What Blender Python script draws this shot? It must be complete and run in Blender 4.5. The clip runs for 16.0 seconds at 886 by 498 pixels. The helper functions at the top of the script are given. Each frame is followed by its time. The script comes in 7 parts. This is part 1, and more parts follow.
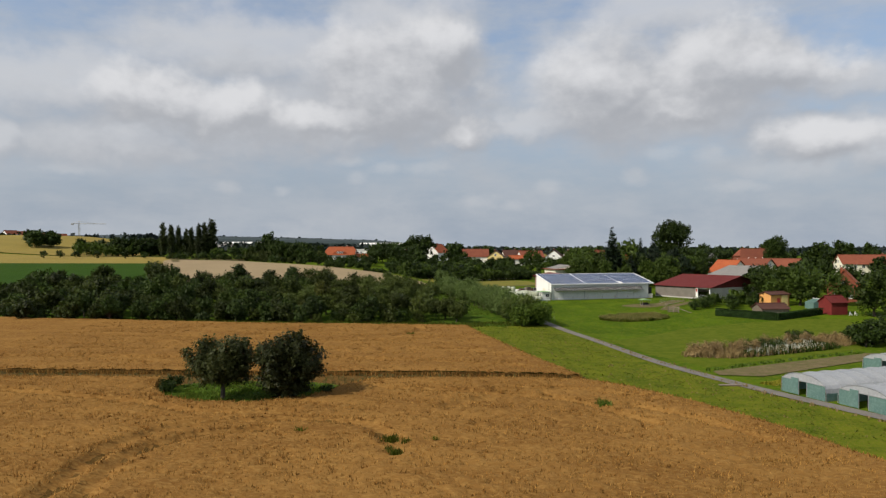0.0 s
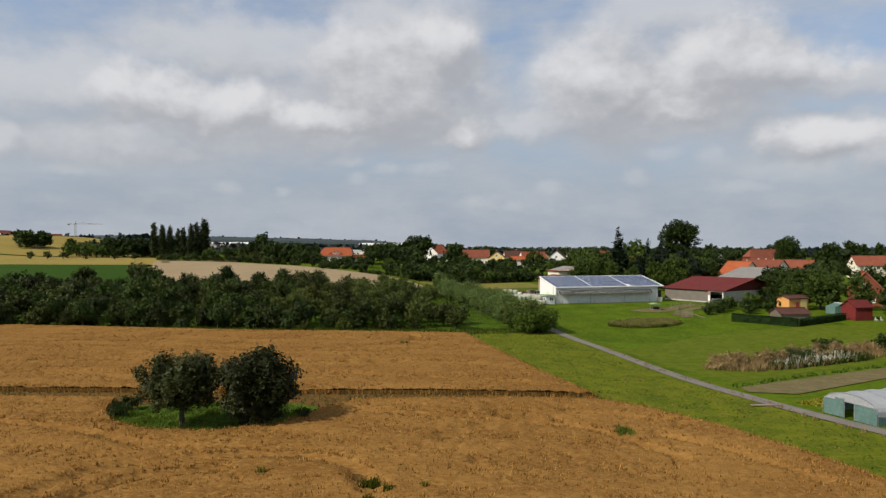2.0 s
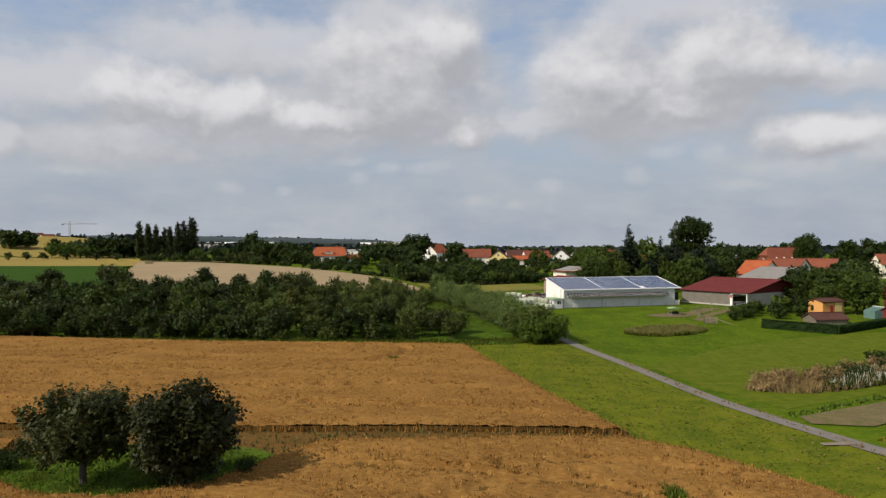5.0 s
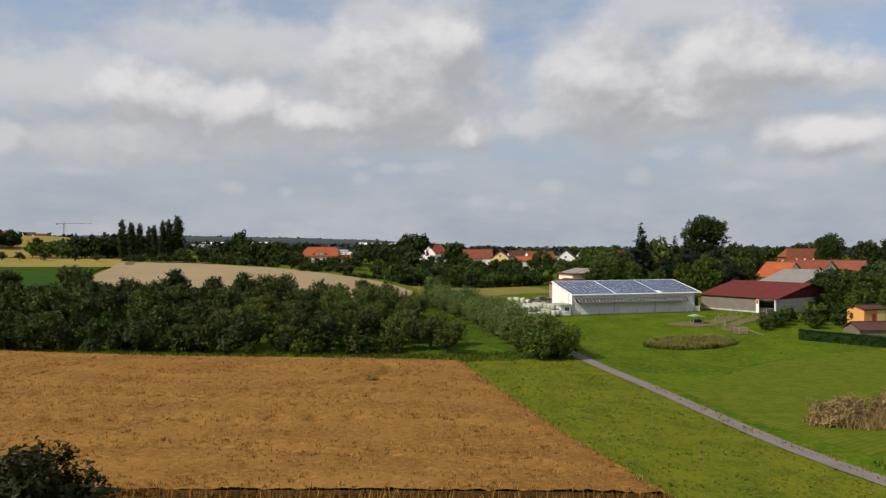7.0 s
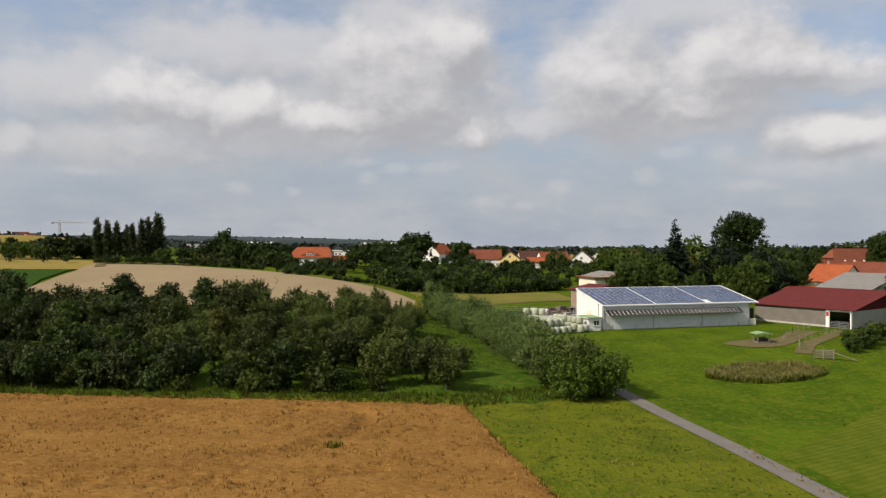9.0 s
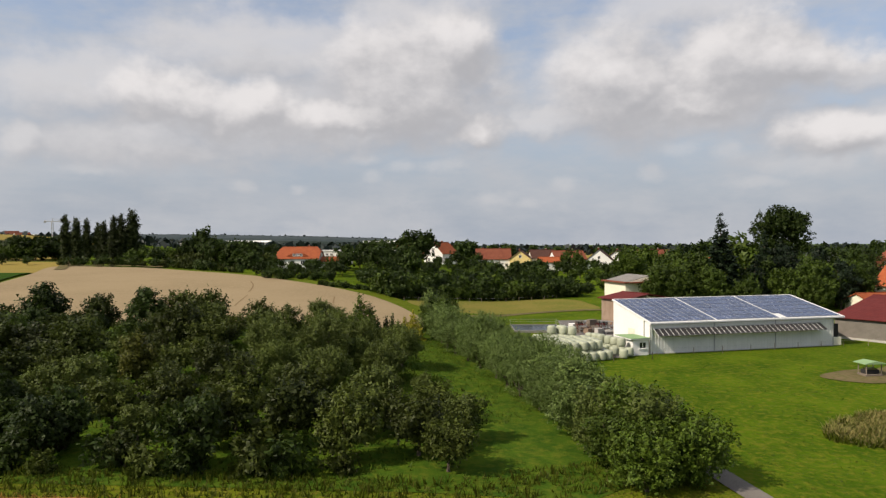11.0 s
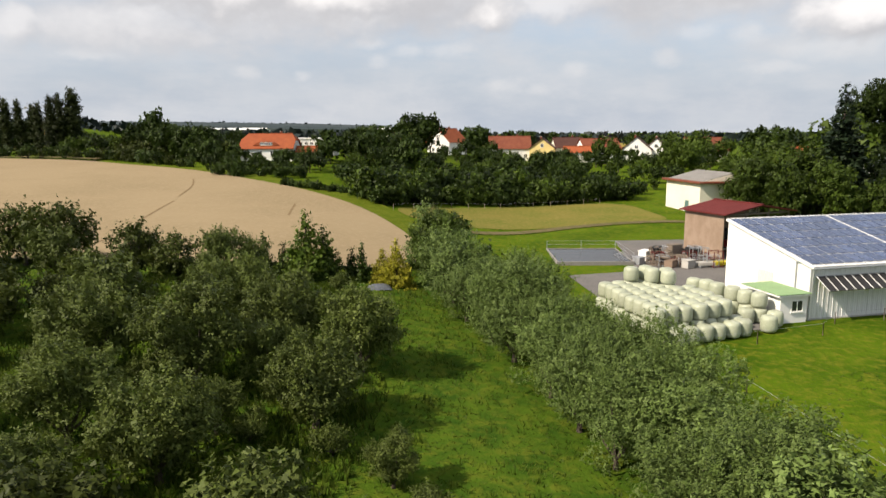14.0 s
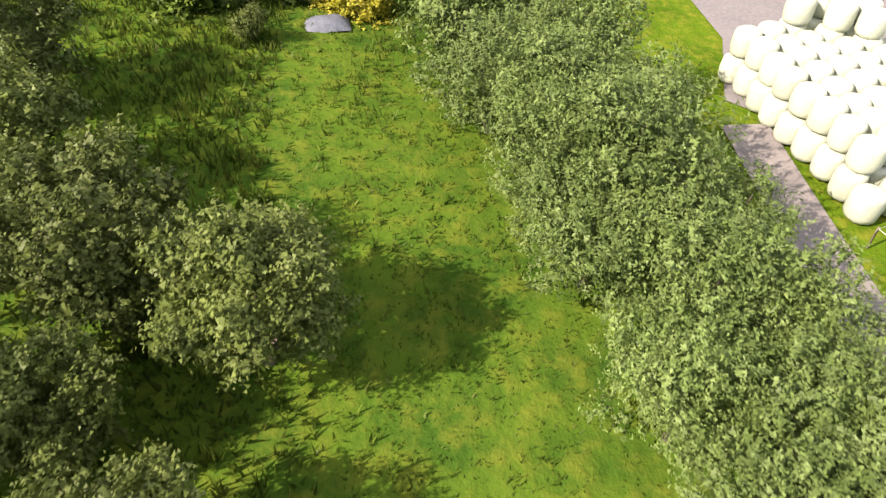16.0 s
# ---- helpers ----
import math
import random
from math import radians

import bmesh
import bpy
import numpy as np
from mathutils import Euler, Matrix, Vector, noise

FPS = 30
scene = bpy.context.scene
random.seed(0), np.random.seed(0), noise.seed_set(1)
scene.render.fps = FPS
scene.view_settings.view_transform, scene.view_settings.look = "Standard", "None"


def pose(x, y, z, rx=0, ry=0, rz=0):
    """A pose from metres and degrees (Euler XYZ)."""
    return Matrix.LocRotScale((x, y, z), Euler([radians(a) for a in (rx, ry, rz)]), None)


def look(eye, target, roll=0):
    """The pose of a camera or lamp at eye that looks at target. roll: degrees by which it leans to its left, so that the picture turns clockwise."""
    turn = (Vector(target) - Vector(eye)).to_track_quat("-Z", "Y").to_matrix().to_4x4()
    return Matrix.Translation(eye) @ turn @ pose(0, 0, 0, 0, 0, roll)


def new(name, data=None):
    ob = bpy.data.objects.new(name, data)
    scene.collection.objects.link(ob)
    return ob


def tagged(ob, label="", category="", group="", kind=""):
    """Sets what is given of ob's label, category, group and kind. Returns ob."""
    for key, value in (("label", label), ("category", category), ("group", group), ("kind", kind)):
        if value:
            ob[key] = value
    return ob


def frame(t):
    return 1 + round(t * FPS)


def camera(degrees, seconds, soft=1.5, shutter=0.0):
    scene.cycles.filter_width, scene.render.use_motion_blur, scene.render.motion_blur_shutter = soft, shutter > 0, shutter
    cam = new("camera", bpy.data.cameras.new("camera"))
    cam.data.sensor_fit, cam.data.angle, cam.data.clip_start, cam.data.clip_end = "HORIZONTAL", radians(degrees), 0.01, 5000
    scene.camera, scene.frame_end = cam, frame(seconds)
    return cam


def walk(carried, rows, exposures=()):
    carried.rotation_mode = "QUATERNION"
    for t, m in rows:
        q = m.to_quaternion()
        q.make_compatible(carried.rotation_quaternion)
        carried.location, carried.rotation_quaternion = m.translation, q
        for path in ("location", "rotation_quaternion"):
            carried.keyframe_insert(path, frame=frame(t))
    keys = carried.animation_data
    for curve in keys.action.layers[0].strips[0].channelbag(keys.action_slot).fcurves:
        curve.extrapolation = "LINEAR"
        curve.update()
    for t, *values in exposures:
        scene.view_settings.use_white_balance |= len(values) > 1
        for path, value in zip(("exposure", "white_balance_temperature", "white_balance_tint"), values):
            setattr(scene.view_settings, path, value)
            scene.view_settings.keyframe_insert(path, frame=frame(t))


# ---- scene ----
cam = camera(65.0, 16.0, 1.3, 0.12)
PATH = [
    (0, (0.17, 0.352, 15.426), (0.109, 2.351, 15.417), 0.0),
    (0.5, (0.315, 2.812, 15.439), (0.252, 4.811, 15.43), -0.0),
    (1, (0.348, 5.41, 15.478), (0.285, 7.409, 15.47), -0.0),
    (1.5, (0.399, 8.21, 15.513), (0.337, 10.209, 15.505), -0.0),
    (2, (0.471, 10.752, 15.565), (0.408, 12.751, 15.557), -0.0),
    (2.5, (0.626, 13.46, 15.534), (0.562, 15.459, 15.526), -0.1),
    (3, (0.764, 16.126, 15.564), (0.7, 18.125, 15.556), -0.1),
    (3.5, (0.793, 18.944, 15.557), (0.728, 20.943, 15.547), -0.1),
    (4, (0.775, 21.531, 15.681), (0.709, 23.53, 15.67), -0.2),
    (6.5, (1.74, 38.278, 15.245), (1.67, 40.277, 15.236), -0.1),
    (7, (1.96, 43.716, 15.397), (1.887, 45.715, 15.388), -0.1),
    (7.5, (2.013, 50.587, 15.511), (1.935, 52.586, 15.5), -0.1),
    (8, (1.942, 57.312, 15.533), (1.859, 59.311, 15.522), -0.1),
    (8.5, (1.929, 64.273, 15.51), (1.841, 66.271, 15.5), -0.1),
    (9, (1.798, 71.268, 15.361), (1.706, 73.266, 15.352), -0.1),
    (11.5, (0.646, 106.085, 15.846), (0.538, 108.082, 15.83), -0.3),
    (12, (0.406, 113.232, 15.707), (0.295, 115.228, 15.691), -0.3),
    (12.5, (0.098, 120.661, 15.617), (-0.018, 122.658, 15.6), -0.3),
    (13, (-0.176, 127.866, 15.459), (-0.295, 129.863, 15.442), -0.3),
    (13.5, (-0.529, 135.291, 15.388), (-0.653, 137.286, 15.35), -0.3),
    (14, (-0.965, 142.414, 15.202), (-1.093, 144.382, 14.87), -0.3),
    (14.5, (-1.387, 149.605, 15.062), (-1.515, 151.499, 14.431), -0.3),
    (15, (-1.754, 156.141, 14.924), (-1.88, 157.944, 14.067), -0.6),
    (15.5, (-2.136, 163.254, 15.872), (-2.258, 164.888, 14.726), -1.1),
    (16, (-2.689, 170.616, 17.164), (-2.791, 172.054, 15.778), -0.2),
]
SUN_TO = Vector((-0.66, -0.38, 0.65)).normalized()
walk(cam, [(t, look(e, a, r)) for t, e, a, r in PATH],
     exposures=[(0, -0.12, 6480, 11), (4, -0.1, 6550, 12), (9, -0.06, 6750, 13), (12.5, 0.05, 6850, 14), (13.5, 0.02, 6850, 13), (14.0, 0.4, 6850, 13), (14.5, 0.92, 6800, 12), (15.2, 1.33, 6650, 19), (16, 1.58, 6650, 25)])

# ---- world, sun ----
world = bpy.data.worlds.new("sky")
scene.world = world
world.use_nodes = True
W = world.node_tree
W.nodes.clear()


def node(tree, kind, **kw):
    n = tree.nodes.new(kind)
    for k, v in kw.items():
        if k == "op":
            n.operation = v
        elif k == "at":
            for key, val in v.items():
                n.inputs[key].default_value = val
    return n


def wire(tree, a, b):
    tree.links.new(a, b)


def math_node(tree, op, a, b=None, clamp=False):
    n = node(tree, "ShaderNodeMath", op=op)
    n.use_clamp = clamp
    for i, v in enumerate((a, b)):
        if v is None:
            continue
        if isinstance(v, (int, float)):
            n.inputs[i].default_value = v
        else:
            wire(tree, v, n.inputs[i])
    return n.outputs[0]


def remap(tree, v, a, b, c=0.0, d=1.0, smooth=True):
    n = node(tree, "ShaderNodeMapRange")
    n.interpolation_type = "SMOOTHSTEP" if smooth else "LINEAR"
    wire(tree, v, n.inputs[0])
    for i, val in enumerate((a, b, c, d)):
        n.inputs[1 + i].default_value = val
    return n.outputs[0]


def blend(tree, fac, a, b):
    n = node(tree, "ShaderNodeMix")
    n.data_type = "RGBA"
    for sock, v in ((n.inputs[0], fac), (n.inputs[6], a), (n.inputs[7], b)):
        if isinstance(v, (int, float)):
            sock.default_value = v
        elif isinstance(v, tuple):
            sock.default_value = (*v, 1)
        else:
            wire(tree, v, sock)
    return n.outputs[2]


def noise_tex(tree, vec, scale, detail=4, rough=0.55):
    n = node(tree, "ShaderNodeTexNoise", at={"Scale": scale, "Detail": detail, "Roughness": rough})
    if vec is not None:
        wire(tree, vec, n.inputs["Vector"])
    return n


def build_sky():
    """Clear sky thinning into haze, under heaped clouds with lit tops and grey bases."""
    sky = node(W, "ShaderNodeTexSky")
    sky.sky_type = "NISHITA"
    sky.sun_disc = False
    sky.sun_elevation = math.asin(SUN_TO.z)
    sky.sun_rotation = math.atan2(SUN_TO.x, SUN_TO.y)
    sky.dust_density, sky.ozone_density = 1.2, 2.0
    scale = node(W, "ShaderNodeVectorMath", op="SCALE")
    wire(W, sky.outputs[0], scale.inputs[0])
    scale.inputs["Scale"].default_value = 0.15
    tc = node(W, "ShaderNodeTexCoord").outputs["Generated"]
    xyz = node(W, "ShaderNodeSeparateXYZ")
    wire(W, tc, xyz.inputs[0])
    az = math_node(W, "ARCTAN2", xyz.outputs[0], xyz.outputs[1])
    el = math_node(W, "ARCSINE", xyz.outputs[2])
    here = node(W, "ShaderNodeCombineXYZ")
    wire(W, az, here.inputs[0])
    wire(W, el, here.inputs[1])
    # bearing, height, half width and half height of each cloud, in degrees
    heaps = [(-24.0, 11.5, 6.1, 2.3), (-19.8, 9.7, 11.8, 3.1), (-26.3, 8.0, 9.0, 2.0), (-17.5, 15.6, 9.5, 2.7), (-14.6, 11.0, 7.1, 3.6), (-6.4, 10.1, 9.3, 2.6),
             (-6.9, 14.3, 6.7, 5.6), (-2.2, 15.9, 3.5, 4.3), (-5.0, 18.2, 6.2, 2.9), (-0.1, 9.4, 2.9, 1.6), (-11.0, 8.7, 6.1, 1.5), (11.5, 12.7, 8.1, 4.8),
             (18.2, 13.5, 6.0, 3.5), (16.2, 10.0, 10.6, 2.1), (23.0, 13.0, 5.1, 2.6), (27.0, 12.4, 6.0, 1.4), (27.0, 8.1, 4.8, 2.0), (15.8, 17.8, 6.1, 1.9),
             (-34.5, 7.8, 1.8, 1.9), (29.7, 6.9, 3.3, 1.9), (5.6, 10.0, 5.0, 1.5), (-30.5, 12.0, 6.5, 3.2)]
    puffs = [(-8.7, 5.6, 1.0, 0.6), (-3.2, 6.2, 2.1, 0.7), (-18.8, 7.4, 1.1, 0.7), (-9.6, 6.9, 1.6, 0.5), (-22.1, 7.1, 2.3, 0.5), (7.0, 4.8, 1.5, 0.6),
             (19.5, 6.8, 1.4, 0.9), (15.5, 7.2, 1.7, 0.7), (1.1, 3.7, 1.8, 0.7), (4.0, 3.5, 1.2, 0.5), (-14.8, 4.5, 0.8, 0.5), (-19.0, 4.8, 1.1, 0.5),
             (13.6, 5.5, 1.3, 1.0), (24.8, 5.6, 4.4, 1.0), (-6.4, 6.2, 1.4, 0.6), (-29.8, 5.6, 2.6, 0.5), (21.4, 4.5, 2.3, 0.5)]
    lofty = remap(W, el, radians(21), radians(34), 0.0, 1.0)

    def vec(op, a, b):
        n = node(W, "ShaderNodeVectorMath", op=op)
        for i, v in enumerate((a, b)):
            if isinstance(v, tuple):
                n.inputs[i].default_value = v
            else:
                wire(W, v, n.inputs[i])
        return n.outputs[0]

    def centred(at, k, detail, rough):
        return vec("SUBTRACT", noise_tex(W, at, k, detail, rough).outputs["Color"], (0.5, 0.5, 0.5))

    def thickness(rows, at, swirl, grain, amount, far=False):
        """How deep in cloud a direction lies: over 0 inside."""
        p = vec("ADD", at, vec("MULTIPLY", centred(at, 9.0, 4, 0.6), (swirl, swirl, 0)))
        out = None
        for a, e, ra, re in rows:
            q = vec("MULTIPLY", vec("SUBTRACT", p, (radians(a), radians(e), 0)), (1 / radians(ra), 1 / radians(re), 0))
            ln = node(W, "ShaderNodeVectorMath", op="LENGTH")
            wire(W, q, ln.inputs[0])
            v = math_node(W, "SUBTRACT", 1.0, ln.outputs["Value"])
            out = v if out is None else math_node(W, "MAXIMUM", out, v)
        if far:
            broad = noise_tex(W, at, 2.2, 3, 0.5).outputs["Fac"]
            out = math_node(W, "MAXIMUM", out, math_node(W, "SUBTRACT", math_node(W, "MULTIPLY", math_node(W, "SUBTRACT", broad, 0.36), math_node(W, "MULTIPLY", lofty, 4.0)), 0.3))
        fine = noise_tex(W, vec("MULTIPLY", at, (1.0, 1.45, 0)), grain, 8, 0.58).outputs["Fac"]
        return math_node(W, "ADD", math_node(W, "MINIMUM", out, 0.7), math_node(W, "MULTIPLY", math_node(W, "SUBTRACT", fine, 0.5), amount))

    h0 = thickness(heaps, here.outputs[0], 0.075, 9.5, 1.35, True)
    h1 = thickness(heaps, vec("ADD", here.outputs[0], (-0.008, 0.016, 0)), 0.075, 9.5, 1.35, True)
    h2 = thickness(heaps, vec("ADD", here.outputs[0], (-0.02, 0.062, 0)), 0.075, 9.5, 1.35, True)
    p0 = thickness(puffs, here.outputs[0], 0.03, 30.0, 1.6)
    slope = math_node(W, "ADD", math_node(W, "MULTIPLY", math_node(W, "SUBTRACT", h0, h1), 0.55), math_node(W, "MULTIPLY", math_node(W, "SUBTRACT", h0, h2), 0.5))
    light = remap(W, slope, -0.66, 0.66)
    haze = remap(W, el, radians(22), radians(-1))
    blue = blend(W, haze, scale.outputs[0], (0.33, 0.395, 0.485))
    wisps = noise_tex(W, vec("MULTIPLY", here.outputs[0], (1.0, 3.0, 0)), 5.0, 6, 0.6).outputs["Fac"]
    veil = blend(W, remap(W, wisps, 0.32, 0.68, 0.15, 0.8), blue, (0.49, 0.53, 0.575))
    base = blend(W, light, (0.45, 0.468, 0.50), (0.67, 0.68, 0.695))
    # nearer heaps with crisp lit tops
    heads = [(-24.0, 11.2, 5.5, 2.1), (-5.5, 13.0, 7.5, 5.5), (-1.7, 15.7, 3.0, 3.8), (18.8, 13.1, 6.4, 3.7), (0.0, 9.4, 2.6, 1.6), (26.8, 7.8, 4.6, 2.0), (11.5, 12.7, 5.8, 4.1), (-18.5, 10.8, 5.4, 2.4), (15.8, 10.7, 6.2, 1.9), (-11.0, 10.0, 6.2, 1.9), (24.1, 12.9, 5.2, 1.9)]
    c0 = thickness(heads, here.outputs[0], 0.085, 9.0, 1.7)
    c1 = thickness(heads, vec("ADD", here.outputs[0], (-0.014, 0.03, 0)), 0.085, 9.0, 1.7)
    crest = blend(W, remap(W, math_node(W, "SUBTRACT", c0, c1), -0.5, 0.95), (0.42, 0.438, 0.468), (0.80, 0.806, 0.815))
    sky_puffs = blend(W, math_node(W, "MULTIPLY", remap(W, p0, -0.2, 0.9), 0.34), veil, (0.66, 0.67, 0.68))
    deck = blend(W, math_node(W, "MULTIPLY", remap(W, h0, -0.5, 0.5), 0.74), sky_puffs, base)
    colour = blend(W, math_node(W, "MULTIPLY", remap(W, c0, -0.4, 0.45), 0.85), deck, crest)
    bg = node(W, "ShaderNodeBackground", at={"Strength": 1.0})
    wire(W, colour, bg.inputs[0])
    wire(W, bg.outputs[0], node(W, "ShaderNodeOutputWorld").inputs[0])


build_sky()
sun = new("sun", bpy.data.lights.new("sun", "SUN"))
sun.data.energy, sun.data.angle, sun.data.color = 5.0, radians(0.6), (1.0, 0.92, 0.79)
sun.matrix_world = look(SUN_TO * 300, (0, 0, 0))


# ---- materials ----
def material(name, cols, scale=1.0, rough=0.85, fine=12.0, bump=0.3, bump_d=0.05, metal=0.0, spec=0.3, jitter=0.0, island=0.0, stretch=None, translucent=0.0):
    """Mottled surface: three colours spread by coarse and fine noise, with a fine relief."""
    m = bpy.data.materials.new(name)
    m.use_nodes = True
    t = m.node_tree
    p = t.nodes["Principled BSDF"]
    vec = node(t, "ShaderNodeTexCoord").outputs["Object"]
    if stretch:
        mp = node(t, "ShaderNodeMapping", at={"Scale": stretch})
        wire(t, vec, mp.inputs[0])
        vec = mp.outputs[0]
    a = noise_tex(t, vec, scale, 5, 0.6)
    b = noise_tex(t, vec, fine, 4, 0.65)
    c = blend(t, remap(t, a.outputs["Fac"], 0.32, 0.68), cols[0], cols[1])
    c = blend(t, remap(t, b.outputs["Fac"], 0.42, 0.72, 0.0, 0.85), c, cols[2])
    if jitter or island:
        hsv = node(t, "ShaderNodeHueSaturation")
        wire(t, c, hsv.inputs["Color"])
        v = 1.0
        if jitter:
            v = remap(t, node(t, "ShaderNodeObjectInfo").outputs["Random"], 0, 1, 1 - jitter, 1 + jitter, False)
        if island:
            r = remap(t, node(t, "ShaderNodeNewGeometry").outputs["Random Per Island"], 0, 1, 1 - island, 1 + island, False)
            v = math_node(t, "MULTIPLY", r, v)
        wire(t, v, hsv.inputs["Value"])
        c = hsv.outputs[0]
    wire(t, c, p.inputs["Base Color"])
    p.inputs["Roughness"].default_value = rough
    p.inputs["Metallic"].default_value = metal
    p.inputs["Specular IOR Level"].default_value = spec
    if bump:
        bn = node(t, "ShaderNodeBump", at={"Strength": bump, "Distance": bump_d})
        wire(t, b.outputs["Fac"], bn.inputs["Height"])
        wire(t, bn.outputs[0], p.inputs["Normal"])
    if translucent:
        tr = node(t, "ShaderNodeBsdfTranslucent")
        wire(t, c, tr.inputs[0])
        mx = node(t, "ShaderNodeMixShader", at={0: translucent})
        wire(t, p.outputs[0], mx.inputs[1])
        wire(t, tr.outputs[0], mx.inputs[2])
        out = t.nodes["Material Output"]
        wire(t, mx.outputs[0], out.inputs[0])
    return m


def striped(name, dark, light, per_m, axis=0, rough=0.7, bump=0.5, dist=0.03, metal=0.0, jitter=0.0, turn=0.0, spec=0.3):
    """Corrugated, boarded or tiled surface: ridges across one axis, with stains."""
    m = bpy.data.materials.new(name)
    m.use_nodes = True
    t = m.node_tree
    p = t.nodes["Principled BSDF"]
    vec = node(t, "ShaderNodeTexCoord").outputs["Object"]
    w = node(t, "ShaderNodeTexWave", at={"Scale": per_m * 0.314, "Distortion": 0.15, "Detail": 1.0})
    w.bands_direction = "XYZ"[axis]
    if turn:
        mp = node(t, "ShaderNodeMapping", at={"Rotation": (0, 0, radians(turn))})
        wire(t, vec, mp.inputs[0])
        wire(t, mp.outputs[0], w.inputs[0])
    else:
        wire(t, vec, w.inputs[0])
    s = noise_tex(t, vec, 0.7, 5, 0.6)
    f = noise_tex(t, vec, 9.0, 3, 0.6)
    c = blend(t, remap(t, s.outputs["Fac"], 0.3, 0.7), dark, light)
    c = blend(t, math_node(t, "MULTIPLY", w.outputs["Fac"], 0.35), c, tuple(x * 0.72 for x in dark))
    c = blend(t, remap(t, f.outputs["Fac"], 0.5, 0.75, 0, 0.4), c, tuple(x * 0.8 for x in light))
    if jitter:
        hsv = node(t, "ShaderNodeHueSaturation")
        wire(t, c, hsv.inputs["Color"])
        wire(t, remap(t, node(t, "ShaderNodeObjectInfo").outputs["Random"], 0, 1, 1 - jitter, 1 + jitter, False), hsv.inputs["Value"])
        c = hsv.outputs[0]
    wire(t, c, p.inputs["Base Color"])
    p.inputs["Roughness"].default_value, p.inputs["Metallic"].default_value, p.inputs["Specular IOR Level"].default_value = rough, metal, spec
    bn = node(t, "ShaderNodeBump", at={"Strength": bump, "Distance": dist})
    wire(t, w.outputs["Fac"], bn.inputs["Height"])
    wire(t, bn.outputs[0], p.inputs["Normal"])
    return m


def leaf(name, cols, island=0.32, jitter=0.28, translucent=0.22, rough=0.55):
    return material(name, cols, scale=0.35, rough=rough, fine=1.6, bump=0, spec=0.16, jitter=jitter, island=island, translucent=translucent)


M_GRASS = material("meadow grass", [(0.070, 0.118, 0.005), (0.034, 0.074, 0.003), (0.120, 0.130, 0.012)], 0.14, 0.95, 1.5, 1.0, 0.2, spec=0.03)
M_ROUGH = material("rough grass", [(0.110, 0.134, 0.008), (0.054, 0.088, 0.005), (0.164, 0.138, 0.022)], 0.3, 0.95, 3.2, 0.9, 0.18, spec=0.03)
M_LUSH = material("lush grass", [(0.054, 0.098, 0.008), (0.026, 0.062, 0.006), (0.090, 0.112, 0.012)], 0.45, 0.95, 1.3, 0.6, 0.25, spec=0.03)
M_MOWN = striped("mown grass", (0.066, 0.098, 0.006), (0.108, 0.128, 0.013), 1.5, 0, 0.95, 0.6, 0.1, turn=57, spec=0.03)
M_DRYGRASS = material("dry pasture", [(0.160, 0.140, 0.032), (0.110, 0.122, 0.02), (0.20, 0.165, 0.05)], 0.12, 0.95, 1.8, 0.6, 0.1, spec=0.04)
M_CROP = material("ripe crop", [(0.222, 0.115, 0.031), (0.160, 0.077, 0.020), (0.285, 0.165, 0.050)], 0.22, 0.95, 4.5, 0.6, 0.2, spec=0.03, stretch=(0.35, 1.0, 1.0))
# stalk colour taken darker: the shade among the stems is painted in
M_CROPSHADE = material("crop stalks darkened for shade", [(0.120, 0.066, 0.019), (0.085, 0.049, 0.013), (0.16, 0.092, 0.028)], 0.5, 0.95, 6.0, 0.9, 0.1, spec=0.03)
M_EARS = material("crop ears", [(0.325, 0.180, 0.048), (0.215, 0.103, 0.026), (0.365, 0.220, 0.066)], 0.2, 0.9, 2.6, 0, spec=0.03, island=0.6, translucent=0.3)
M_STUBBLE = material("pale ripe wheat", [(0.270, 0.208, 0.124), (0.232, 0.178, 0.104), (0.290, 0.226, 0.140)], 0.05, 0.95, 1.6, 0.6, 0.08, spec=0.03)
M_YELLOW = material("yellow field", [(0.235, 0.180, 0.045), (0.195, 0.155, 0.04), (0.265, 0.20, 0.06)], 0.03, 0.95, 0.8, 0.4, 0.1, spec=0.04)
M_BEET = material("dark green crop", [(0.024, 0.058, 0.004), (0.019, 0.048, 0.004), (0.036, 0.072, 0.006)], 0.06, 0.9, 2.0, 0.7, 0.15, spec=0.04)
M_PATH = material("worn asphalt", [(0.165, 0.149, 0.130), (0.130, 0.118, 0.105), (0.20, 0.182, 0.16)], 0.5, 0.9, 9.0, 0.35, 0.01, spec=0.2)
M_YARD = material("yard concrete", [(0.140, 0.130, 0.120), (0.112, 0.105, 0.098), (0.168, 0.156, 0.142)], 0.25, 0.9, 5.0, 0.3, 0.01)
M_SOIL = material("bare soil", [(0.190, 0.132, 0.072), (0.155, 0.105, 0.056), (0.22, 0.16, 0.09)], 0.25, 0.95, 4.0, 0.8, 0.08, spec=0.05)
M_DIRT = material("trampled earth", [(0.150, 0.118, 0.062), (0.118, 0.094, 0.048), (0.075, 0.09, 0.02)], 0.35, 0.95, 1.4, 0.6, 0.05, spec=0.04)
M_BARK = material("bark", [(0.075, 0.058, 0.042), (0.05, 0.04, 0.03), (0.11, 0.09, 0.07)], 2.0, 0.9, 14.0, 0.8, 0.02, stretch=(1, 1, 0.3))
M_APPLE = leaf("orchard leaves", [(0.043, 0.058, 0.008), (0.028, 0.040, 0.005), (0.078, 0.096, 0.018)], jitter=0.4)
